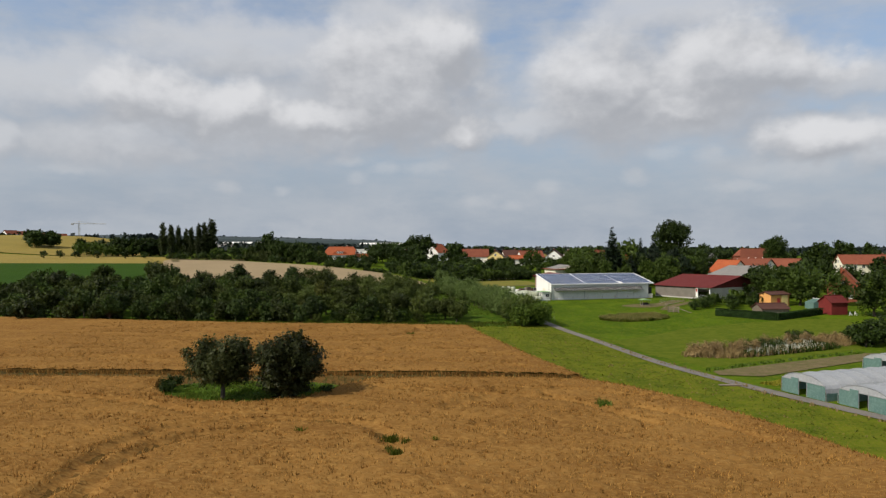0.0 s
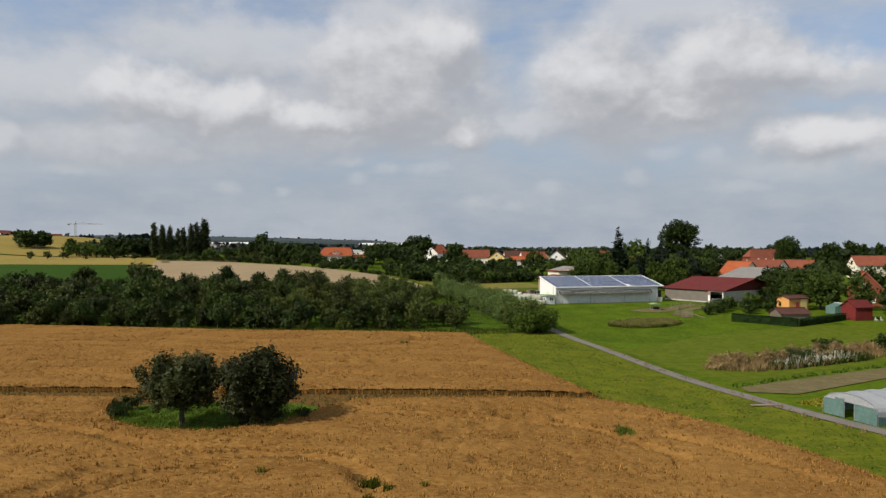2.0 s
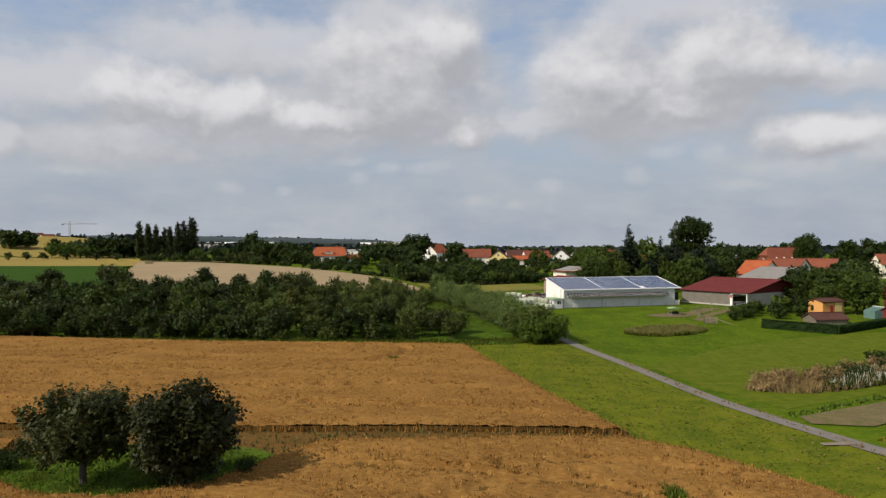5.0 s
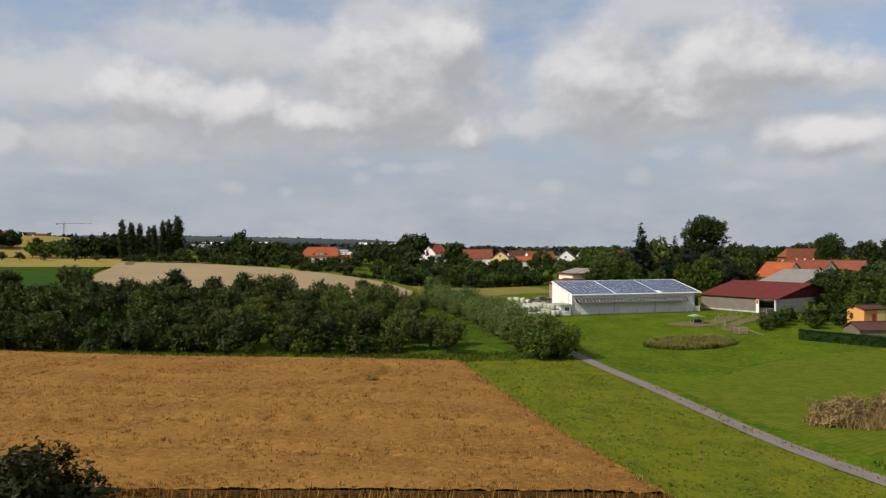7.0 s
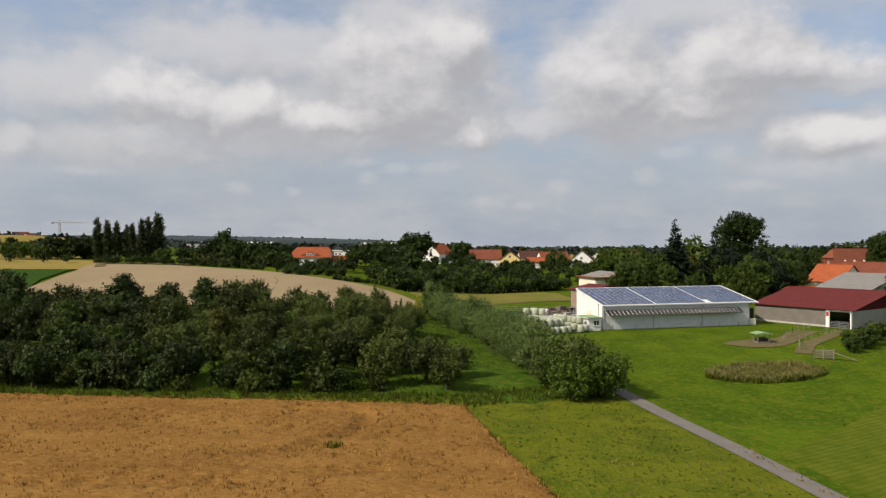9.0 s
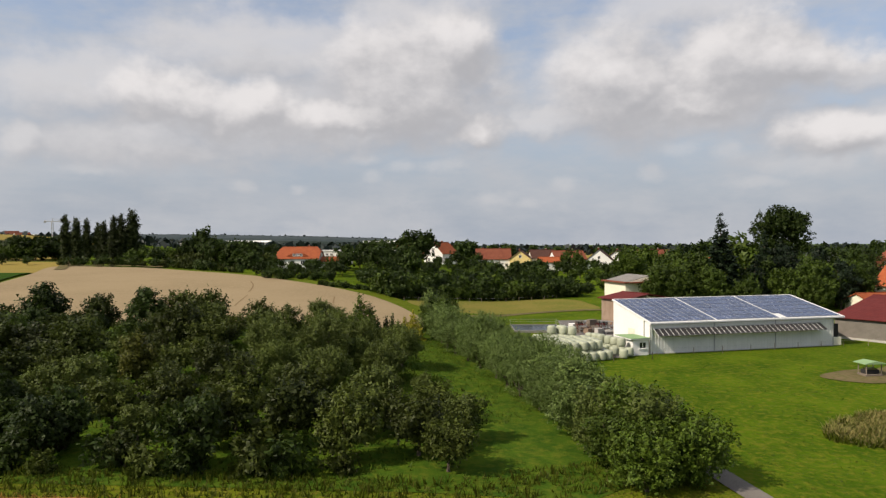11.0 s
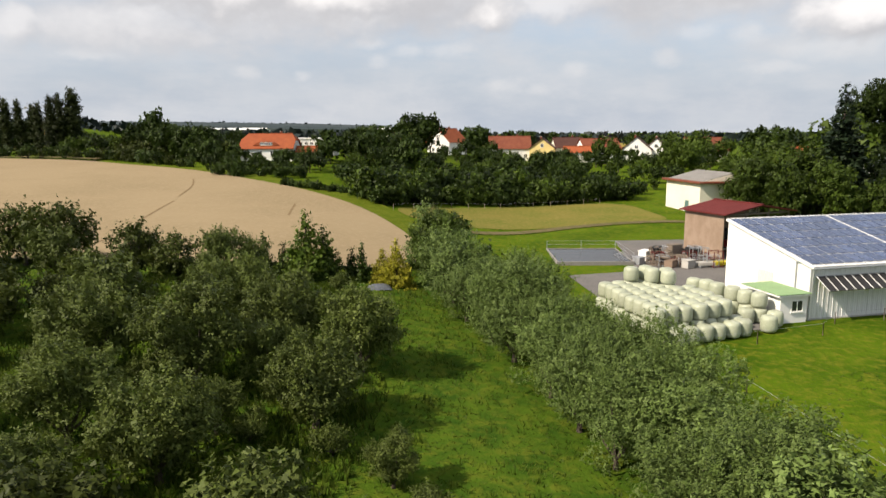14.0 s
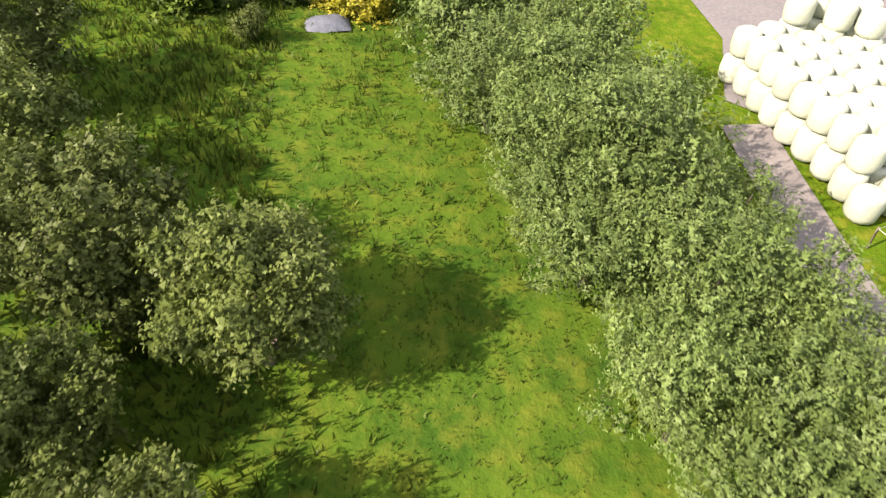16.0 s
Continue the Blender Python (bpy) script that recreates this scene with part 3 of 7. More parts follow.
def build_crop(name, outline, step, label, density, y_max, rng):
    """A standing crop: its uneven top, its cut edge and the ears that stick out of it."""
    field = thing(name, Matrix(), label, "crop field", kind="stuff")
    v, f = drape(outline, step, lambda x, y: land(x, y) + crop_height(x, y))
    top = mesh_object("crop_top", v, f, M_CROP, field, smooth=True)
    top.data.materials.append(M_CROPSHADE)
    # the lowest faces of the streaks get the colour with shade painted in
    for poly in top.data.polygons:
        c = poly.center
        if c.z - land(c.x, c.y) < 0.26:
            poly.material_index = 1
    sv, sf = [], []
    for i in range(len(outline)):
        a, b = Vector(outline[i - 1][:2]), Vector(outline[i][:2])
        n = max(1, int((b - a).length / 0.5))
        for k in range(n):
            p, q = a.lerp(b, k / n), a.lerp(b, (k + 1) / n)
            o = len(sv)
            sv += [(p.x, p.y, land(p.x, p.y) - 0.05), (q.x, q.y, land(q.x, q.y) - 0.05), (q.x, q.y, land(q.x, q.y) + 0.5), (p.x, p.y, land(p.x, p.y) + 0.5)]
            sf.append((o, o + 1, o + 2, o + 3))
    # the shade on the cut edge is put into its dark colour
    mesh_object("crop_edge", sv, sf, M_CROPSHADE, field)
    xs, ys = [p[0] for p in outline], [p[1] for p in outline]
    x0, x1, y0, y1 = max(-75, min(xs)), max(xs), max(36, min(ys)), min(y_max, max(ys))
    tv, tf = [], []
    for i in range(int((x1 - x0) * (y1 - y0) * density)):
        x, y = rng.uniform(x0, x1), rng.uniform(y0, y1)
        if not inside(outline, x, y):
            continue
        d = (STREAK_POINTS[:, 0] - x) ** 2 + (STREAK_POINTS[:, 1] - y) ** 2
        if d.min() < 0.7:
            continue
        if any(math.hypot(x - bx, y - by) < br * 0.8 for bx, by, br in BLOTCH):
            continue
        z = land(x, y) + 0.62
        for k in range(3):
            a = rng.uniform(0, math.tau)
            w, hgt, lean = rng.uniform(0.03, 0.07), rng.uniform(0.12, 0.34), rng.uniform(0.03, 0.16)
            px, py = x + rng.uniform(-0.2, 0.2), y + rng.uniform(-0.2, 0.2)
            c, s = math.cos(a) * w, math.sin(a) * w
            o = len(tv)
            tv += [(px - c, py - s, z), (px + c, py + s, z), (px + math.cos(a * 3) * lean, py + math.sin(a * 3) * lean, z + hgt)]
            tf.append((o, o + 1, o + 2))
    # a ragged fringe along the cut edges
    for i in range(len(outline)):
        a, b = Vector(outline[i - 1][:2]), Vector(outline[i][:2])
        if max(a.y, b.y) < 40 or min(a.x, b.x) < -80:
            continue
        for k in range(int((b - a).length * 26)):
            p = a.lerp(b, rng.random()) + Vector((rng.uniform(-0.4, 0.4), rng.uniform(-0.45, 0.3)))
            z = land(p.x, p.y)
            an, w = rng.uniform(0, math.tau), rng.uniform(0.03, 0.07)
            c, s = math.cos(an) * w, math.sin(an) * w
            o = len(tv)
            tv += [(p.x - c, p.y - s, z), (p.x + c, p.y + s, z), (p.x + rng.uniform(-0.25, 0.25), p.y + rng.uniform(-0.3, 0.2), z + rng.uniform(0.35, 0.95))]
            tf.append((o, o + 1, o + 2))
    mesh_object("ears", tv, tf, M_EARS, field)


patch("rough_verge", [(-140, 141), (-60, 141), (0, 139.5), (14, 88), (24, 80), (33, 60), (46, 20), (62, 40), (37, 85), (29, 107), (24.4, 130), (20, 148), (17, 157), (14, 158), (2, 151), (-100, 156), (-140, 160)],
      M_ROUGH, "rough uncut grass verge beside the fields and track", "grass verge", 0.03)
# shade between the fields is painted into this strip's dark brown
patch("headland_strip", [(-95, 93.5), (-95, 81.5), (-36, 80), (-35, 72), (-21, 69.5), (-14, 73), (-12, 81), (16, 86), (16, 92.5), (-14, 91.5)], M_CROPSHADE, "narrow dry grassy strip between two crop fields, darkened for shade", "grass strip", 0.05)
patch("tree_island", spline([(-35, 79.5), (-32.6, 74.2), (-27, 71.2), (-22, 71), (-16.6, 73.6), (-14, 80.5), (-18, 84), (-30, 84)], 4), M_LUSH, "oval island of green grass under two trees", "grass", 0.10)
patch("orchard_grass", [(-120, 150), (-60, 147), (-2, 146), (8, 145.5), (13.4, 151), (10.4, 163), (7.5, 174), (4, 186), (-1, 200), (-5, 213), (-14, 207), (-60, 206), (-120, 215)], M_LUSH, "lush tall orchard grass between the trees", "grass", 0.07)
patch("mown_meadow", [(27.5, 131), (31, 115), (36, 104), (66, 121), (86, 137), (88, 165), (76, 163.5), (62, 158), (47, 150)], M_MOWN, "freshly mown pale green meadow", "meadow", 0.03)
patch("farm_track", band(PATH_LINE, 2.1), M_PATH, "narrow worn grey asphalt farm track", "track", 0.10, 1.0)
patch("farmyard", [(8.2, 199), (12, 196), (20.6, 195.6), (22, 210), (28, 225), (34, 238), (16, 236), (15.4, 218), (7.6, 215.6), (9.4, 205)], M_YARD, "brownish concrete farmyard beside the white barn", "yard", 0.06)
patch("gravel_lane", band(spline([(-8, 236), (1, 239.2), (13, 247.5), (26, 252.5), (40, 250), (55, 243)], 5, False), 2.0), M_DIRT, "pale gravel lane across the pasture", "lane", 0.10)
patch("dry_pasture", spline([(-15, 250), (-9, 241.5), (2, 243), (14, 249), (26.6, 253.5), (27, 262), (22, 274), (4, 267.5), (-7, 258.5)], 4), M_DRYGRASS, "dry yellowish grazed pasture", "pasture", 0.06)
patch("pale_wheat_field", CREAM, M_STUBBLE, "pale ripe wheat field on a rounded slope", "crop field", 0.45, 3.0)
for line in ([(-45.6, 228.7), (-47.2, 237), (-48.5, 244.8)], [(-28, 234.9), (-29, 240), (-30, 245.6)], [(-43.4, 215), (-43.8, 218.5)], [(-50, 250), (-53, 262), (-57, 272)]):
    patch("wheat_tramline", band(spline(line, 4, False), 0.3), M_SOIL, "thin wheel track in the pale wheat", "track", 0.47, 1.0)
patch("field_margin", [(-90, 307), (-64, 294), (-46, 281), (-30, 266.5), (-17, 250), (-7.5, 233), (-4, 218), (-6, 214), (-10, 220), (-14, 232), (-22, 246), (-34, 262), (-50, 276), (-68, 290), (-92, 303)], M_MOWN, "green grass margin round the pale wheat", "grass verge", 0.3, 2.0)
patch("yellow_field", [(-420, 300), (-130, 297), (-134, 322), (-150, 345), (-190, 360), (-420, 420)], M_YELLOW, "yellowing grain field on the hill", "crop field", 0.35, 6.0)
patch("upper_yellow_field", [(-520, 430), (-420, 424), (-200, 372), (-185, 420), (-260, 560), (-520, 600)], M_YELLOW, "far yellow field along the hilltop", "crop field", 0.35, 10.0)
patch("green_crop_field", [(-330, 214), (-97, 214), (-106, 232), (-121, 262), (-131, 292), (-131, 297), (-330, 300)], M_BEET, "dark green row crop field", "crop field", 0.4, 5.0)
patch("hill_lane", band(spline([(-128, 306), (-136, 322), (-146, 340), (-165, 352), (-190, 362)], 5, False), 3.2), M_DIRT, "pale dirt lane on the hillside", "lane", 0.6, 2.0)
patch("hill_lane_lower", band(spline([(-134, 321), (-118, 320.5), (-100, 315)], 5, False), 2.4), M_DIRT, "pale dirt lane along the wheat field", "lane", 0.6, 2.0)
patch("vegetable_bed", [(35.6, 100.5), (35.4, 97.6), (41, 96.6), (66, 112.5), (72, 117), (67, 118)], M_DIRT, "bare brown soil of a vegetable plot", "soil", 0.10, 1.0)
patch("bare_ring", spline([(41.5, 184.5), (46, 181.5), (51.5, 184), (59, 193), (62.5, 197.5), (58.5, 198), (52, 190), (46, 188)], 4), M_DIRT, "trampled bare earth round the hay feeder", "earth", 0.07, 1.0)
patch("cattle_walk", band(spline([(50.5, 177), (54.5, 184), (60, 190), (67, 198.5)], 4, False), 2.4), M_DIRT, "trampled cattle walk to the barn door", "earth", 0.09, 1.0)
patch("far_fields", [(-60, 560), (60, 520), (160, 640), (60, 900), (-150, 900)], M_YELLOW, "far pale field beyond the village", "crop field", 0.4, 20.0)
R = random.Random(5)
build_crop("ripe_crop_field", FIELD_A, 0.36, "ripe golden-brown grain crop with flattened streaks", 8.0, 95, R)
build_crop("grain_field", FIELD_B, 0.55, "ripe orange-brown grain crop in front of the orchard", 5.0, 145, R)


# ---- plants ----
def leaf_cloud(name, blobs, count, size, mat, seed, shell=0.72, droop=0.0, aspect=0.55, up=0.55, flat=0.0, sprig=9, reach=5.0):
    """Many small leaves in sprigs round a set of lobes (centre, radii)."""
    g = np.random.default_rng(seed)
    b = np.array(blobs, float)
    w = (b[:, 3] * b[:, 4] + b[:, 3] * b[:, 5] + b[:, 4] * b[:, 5])
    ns = max(1, count // sprig)
    pick = g.choice(len(b), ns, p=w / w.sum())
    d = g.normal(size=(ns, 3))
    d /= np.linalg.norm(d, axis=1)[:, None]
    r = g.uniform(shell, 1.12, ns)
    r *= 1 + 0.12 * np.sin(d[:, 0] * 7 + b[pick, 0] * 3) * np.cos(d[:, 2] * 6 + b[pick, 1] * 3)
    inner = g.random(ns) < (0.16 if size < 0.2 else 0.0)
    r = np.where(inner, r * 0.78, r)
    centre = b[pick, :3] + d * b[pick, 3:6] * r[:, None]
    idx = np.repeat(np.arange(ns), sprig)
    n = len(idx)
    shoot = d * 0.8 + g.normal(size=(ns, 3)) * 0.45 + np.array([0, 0, 0.55 - droop])
    shoot /= np.linalg.norm(shoot, axis=1)[:, None]
    along = (np.tile(np.arange(sprig), ns) / sprig - 0.35) * min(size * reach, 0.95)
    pos = centre[idx] + shoot[idx] * along[:, None] + g.normal(size=(n, 3)) * max(size * 0.42, 0.0)
    nrm = d[idx] * 0.75 + g.normal(size=(ns, 3))[idx] * 0.5 + g.normal(size=(n, 3)) * 0.3 + np.array([0, 0, up])
    if flat:
        nrm = nrm * (1 - flat) + np.array([0, 0, flat])
    nrm /= np.linalg.norm(nrm, axis=1)[:, None]
    t = np.cross(nrm, g.normal(size=(n, 3)))
    t[:, 2] -= droop
    t /= np.linalg.norm(t, axis=1)[:, None]
    s = np.cross(nrm, t)
    ln = (size * g.uniform(0.7, 1.45, n) * np.where(inner[idx], 1.5, 1.0))[:, None]
    wd = ln * aspect * 1.5
    v = np.empty((n, 3, 3))
    v[:, 0] = pos - t * ln * 0.5 + s * wd * 0.5
    v[:, 1] = pos - t * ln * 0.5 - s * wd * 0.5
    v[:, 2] = pos + t * ln * 0.6
    return cards(name, v, mat)


def cards(name, v, mat):
    n, k = v.shape[:2]
    me = bpy.data.meshes.new(name)
    me.vertices.add(n * k)
    me.vertices.foreach_set("co", v.reshape(-1).astype(np.float32))
    me.loops.add(n * k)
    me.loops.foreach_set("vertex_index", np.arange(n * k, dtype=np.int32))
    me.polygons.add(n)
    me.polygons.foreach_set("loop_start", np.arange(0, n * k, k, dtype=np.int32))
    me.materials.append(mat)
    me.update(calc_edges=True)
    return me


def limbs_mesh(name, tubes, n=6):
    bm = bmesh.new()
    for a, b, r1, r2 in tubes:
        rod(bm, a, b, r1, n, r2)
    me = bpy.data.meshes.new(name)
    bm.to_mesh(me)
    bm.free()
    me.materials.append(M_BARK)
    return me


def lobes(g, n, centre, spread, radius, squash=0.85):
    out = []
    for i in range(n):
        a = i * 2.399 + g.uniform(-0.4, 0.4)
        k = math.sqrt((i + 0.5) / n)
        z = g.uniform(-1, 1)
        q = math.sqrt(max(0.0, 1 - z * z)) * k ** 0.3
        r = radius * g.uniform(0.55, 1.4)
        out.append((centre[0] + math.cos(a) * q * spread[0], centre[1] + math.sin(a) * q * spread[1], centre[2] + z * spread[2], r, r, r * squash))
    return out


def broad_tree(key, seed, height, radius, stem, count, size, mat, n_lobes=14, droop=0.0, shell=0.72, aspect=0.55, lobe=0.42, reach=5.0):
    """Parts of a round-headed tree: trunk, limbs and a crown of leaves."""
    g = random.Random(seed)
    crown_h = height - stem
    c = (0, 0, stem + crown_h * 0.52)
    bl = lobes(g, n_lobes, c, (radius * 0.68, radius * 0.68, crown_h * 0.34), radius * lobe)
    bl.append((0, 0, c[2], radius * 0.5, radius * 0.5, crown_h * 0.32))
    # sprigs that break the outline
    for i in range(n_lobes):
        b = g.choice(bl[:-1])
        d = Vector((b[0], b[1], (b[2] - c[2]) * 1.2 + 0.3)).normalized()
        p = Vector(b[:3]) + d * b[3] * 0.95
        r = b[3] * g.uniform(0.2, 0.38)
        bl.append((p.x, p.y, p.z, r, r, r * 1.2))
    tr = max(0.06, radius * 0.055)
    fork = Vector((g.uniform(-0.1, 0.1), g.uniform(-0.1, 0.1), stem * 1.0 + 0.2))
    tubes = [((0, 0, -0.2), (0, 0, 0.25), tr * 1.5, tr * 1.1), ((0, 0, 0.25), fork, tr * 1.1, tr * 0.85)]
    for b in bl[:(7 if size < 0.3 else 4)]:
        mid = fork.lerp(Vector(b[:3]), 0.5) + Vector((0, 0, -0.08 * radius))
        tubes += [(fork, mid, tr * 0.6, tr * 0.4), (mid, b[:3], tr * 0.4, tr * 0.12)]
    return {"key": key, "trunk": limbs_mesh(key + "_trunk", tubes[:2], 8), "limb": limbs_mesh(key + "_limbs", tubes[2:], 4),
            "crown": leaf_cloud(key + "_crown", bl, count, size, mat, seed, shell, droop, aspect, reach=reach), "h": height}


def shrub(key, seed, height, radius, count, size, mat, n_lobes=9, droop=0.0, aspect=0.5, shell=0.7):
    return broad_tree(key, seed, height, radius, height * 0.08, count, size, mat, n_lobes + 9, droop, shell, aspect, 0.33)


def spire(key, seed, height, radius, count, size, mat, tiers=0, base=0.06, flat=0.0):
    """A poplar (tiers 0), cypress or spruce."""
    g = random.Random(seed)
    bl = []
    if tiers:
        for k in range(tiers):
            u = k / (tiers - 1)
            z = height * (base + (1 - base) * u)
            rr = radius * (1 - u) ** 0.85 + 0.12
            n = max(3, int(9 * (1 - u) + 2))
            for i in range(n):
                a = i * math.tau / n + k * 0.7 + g.uniform(-0.25, 0.25)
                q = rr * g.uniform(0.5, 0.85)
                bl.append((math.cos(a) * q, math.sin(a) * q, z - q * 0.18, rr * 0.34 + 0.08, rr * 0.34 + 0.08, height / tiers * 0.42))
    else:
        for k in range(16):
            u = k / 15
            z = height * (0.1 + 0.86 * u)
            rr = radius * (math.sin(math.pi * min(1, 0.2 + u * 0.70)) ** 0.6)
            bl.append((g.uniform(-0.25, 0.25) * radius, g.uniform(-0.25, 0.25) * radius, z, rr * g.uniform(0.7, 1.05), rr * g.uniform(0.7, 1.05), height * 0.07))
    tubes = [((0, 0, -0.2), (0, 0, height * 0.3), radius * 0.12, radius * 0.09), ((0, 0, height * 0.3), (0, 0, height * 0.95), radius * 0.09, 0.02)]
    return {"key": key, "trunk": limbs_mesh(key + "_trunk", tubes, 7), "crown": leaf_cloud(key + "_crown", bl, count, size, mat, seed, 0.45, flat=flat), "h": height}


def plant(proto, name, x, y, scale, label, category="tree", group="", turn=0.0, dz=0.0, sz=None):
    m = Matrix.Translation((x, y, land(x, y) + dz)) @ Matrix.Rotation(turn, 4, "Z") @ Matrix.Diagonal((scale, scale, sz or scale, 1))
    ob = thing(name, m, label, category, group)
    for nm in ("trunk", "limb", "crown"):
        if nm in proto:
            c = new(nm, proto[nm])
            c.parent = ob
    return ob


R = random.Random(11)
APPLE_FINE = [broad_tree(f"fine{i}", 40 + i, 4.9, 2.8, 0.9, 4900, 0.215, m, 30, lobe=0.24) for i, m in enumerate((M_APPLE, M_APPLE2, M_APPLE, M_LEAF, M_APPLE, M_LEAFLIGHT, M_OLIVE))]
APPLE_NEAR = [broad_tree(f"near{i}", 50 + i, 4.9, 2.8, 0.35, 22000, 0.092, m, 40, lobe=0.21, shell=0.5, reach=6.0) for i, m in enumerate((M_APPLE2, M_APPLE2, M_APPLE2))]
# farther rows mostly take the leaf colour with shade painted in
APPLE_LOW = [broad_tree(f"low{i}", 70 + i, 5.0, 2.9, 0.8, 1700, 0.42, (M_APPLESHADE, M_APPLESHADE, M_LEAF, M_APPLESHADE, M_LEAF, M_LEAFMID, M_APPLE)[i], 24, lobe=0.27) for i in range(7)]
APPLE_MID = [broad_tree(f"mid{i}", 60 + i, 5.0, 2.9, 0.8, 3600, 0.28, (M_APPLESHADE, M_APPLESHADE, M_LEAF, M_APPLESHADE, M_LEAF, M_LEAFMID, M_APPLE)[i], 26, lobe=0.26) for i in range(7)]
WILLOW = [shrub(f"willow{i}", 80 + i, 5.4, 2.9, 6000, 0.21, M_WILLOW, 13, 0.2, 0.42, 0.84) for i in range(3)]
WILLOW_NEAR = [shrub(f"nearwillow{i}", 90 + i, 5.4, 2.9, 21000, 0.096, M_WILLOW, 21, 0.1, 0.42, 0.82) for i in range(3)]
WILLOW_SMALL = [shrub(f"smallwillow{i}", 93 + i, 5.4, 2.9, 15000, 0.1, M_WILLOW, 17, 0.1, 0.42, 0.82) for i in range(2)]
HAZEL = shrub("hazel", 97, 5.4, 2.7, 13000, 0.15, M_LEAFLIGHT, 16, 0.1, 0.6)
PAIR = [broad_tree("pair0", 101, 6.0, 3.75, 1.3, 17000, 0.17, M_PAIR, 38, lobe=0.24, reach=7.5), broad_tree("pair1", 104, 6.0, 3.5, 0.2, 16000, 0.21, M_PAIR, 40, lobe=0.25, reach=7.5)]
FAR_TREE = [broad_tree(f"far{i}", 120 + i, 9.0, 4.2, 0.9, 1450, 0.6, M_LEAF if i < 3 else M_LEAFLIGHT, 20, lobe=0.34) for i in range(5)]
LOW_BUSH = [shrub(f"lowbush{i}", 147 + i, 3.6, 3.0, 900, 0.48, (M_LEAF, M_APPLE)[i], 10) for i in range(2)]
NEAR_BUSH = shrub("nearbush", 145, 3.2, 2.2, 5000, 0.13, M_APPLE2, 10)
FAR_BUSH = [shrub(f"bush{i}", 140 + i, 3.6, 2.6, 1100, 0.44, M_LEAF if i else M_LEAFLIGHT, 9) for i in range(3)]
TALL = broad_tree("tall", 151, 22, 8.5, 2.5, 34000, 0.40, M_LEAF, 48, lobe=0.26)
CEDAR = [broad_tree(f"cedar{i}", 155 + i, 13, 4.6, 0.6, 6500, 0.33, M_NEEDLE if i else M_LEAF, 30, lobe=0.27) for i in range(2)]
FAR_LOW = [broad_tree(f"farlow{i}", 130 + i, 9.0, 4.2, 0.5, 1200, 0.74, M_LEAF, 18, lobe=0.36) for i in range(3)]
POPLAR = [spire(f"poplar{i}", 160 + i, 18, 1.75, 8500, 0.32, M_POPLAR) for i in range(3)]
SPRUCE = spire("spruce", 170, 19, 3.9, 19000, 0.40, M_NEEDLE, 19, 0.04, 0.4)
BARN_TREE = [broad_tree(f"barntree{i}", 180 + i, 9.0, 4.2, 0.9, 5200, 0.33, (M_LEAFMID, M_LEAFMID, M_LEAFLIGHT)[i], 28, lobe=0.29) for i in range(3)]
CYPRESS = [spire("cypress0", 171, 3.6, 0.85, 2200, 0.2, M_LEAF, 7, 0.02), spire("cypress1", 172, 3.8, 1.7, 14000, 0.11, M_GOLD, 8, 0.0), spire("cypress2", 173, 4.6, 1.8, 6000, 0.2, M_LEAFLIGHT, 9, 0.02)]

WILLOW_DARK = [shrub(f"darkwillow{i}", 86 + i, 5.2, 2.8, 5500, 0.24, M_APPLE2 if i else M_LEAFLIGHT, 13, 0.2, 0.45, 0.84) for i in range(2)]

# two field trees
plant(PAIR[0], "apple_tree", -25.9, 74.7, 1.14, "round dark green fruit tree with bare trunk on a grass island", group="pair of field trees")
plant(PAIR[1], "apple_tree", -18.8, 74.5, 1.2, "dark green fruit tree with low hanging branches on a grass island", group="pair of field trees", turn=1.3)
for x, y, s in ((-33.3, 77.6, 0.4), (-33.6, 80.6, 0.4), (-14.9, 76.6, 0.35)):
    plant(FAR_BUSH[1], "shrub", x, y, s, "low dark shrub at the edge of the grass island", "shrub", turn=R.uniform(0, 6))

# orchard: named trees beside the grass alley, then the rows
# the tree at (-13.0, 179.2) is added only to darken shaded grass
ALLEY_TREES = [(-9.6, 175.2, 1.12, 0), (-8.6, 182.6, 1.12, 1), (-5.0, 170.4, 0.55, 2), (-15.0, 169.4, 1.15, 0), (-13.6, 184.0, 1.25, 0), (-17.0, 178.0, 1.35, 2), (-14.2, 173.8, 0.6, 1), (-13.0, 179.2, 0.85, 2), (-18.4, 187.6, 1.25, 0), (-20.6, 193.4, 1.25, 2), (-20.6, 172.0, 1.05, 1), (-23.6, 179.4, 1.3, 0), (-18.6, 166.2, 0.8, 2)]
EDGE_TREES = [(-26.0, 186.0, 1.1, 1), (-26.6, 197.6, 0.95, 0), (-9.0, 163.6, 0.95, 1), (-3.4, 161.6, 0.85, 2), (-15.0, 162.6, 1.05, 2), (-22.5, 165.6, 1.05, 0), (-27.5, 171.5, 1.0, 2), (-26.5, 160.4, 1.0, 2), (-20.4, 158.4, 1.0, 0), (-31.4, 158.4, 1.0, 2), (-29.5, 165.0, 0.9, 0), (-4.0, 153.6, 1.0, 2), (-9.5, 151.6, 1.05, 0), (-10.0, 157.4, 1.0, 2), (-0.6, 157.4, 0.8, 1), (-1.5, 150.3, 0.85, 2), (-6.2, 158.4, 0.8, 0), (-31.7, 200.6, 1.05, 0), (-41.4, 204.8, 1.3, 2), (-45.4, 205.6, 1.25, 2), (-38, 199, 1.0, 1)]
SPOTS = ALLEY_TREES + EDGE_TREES
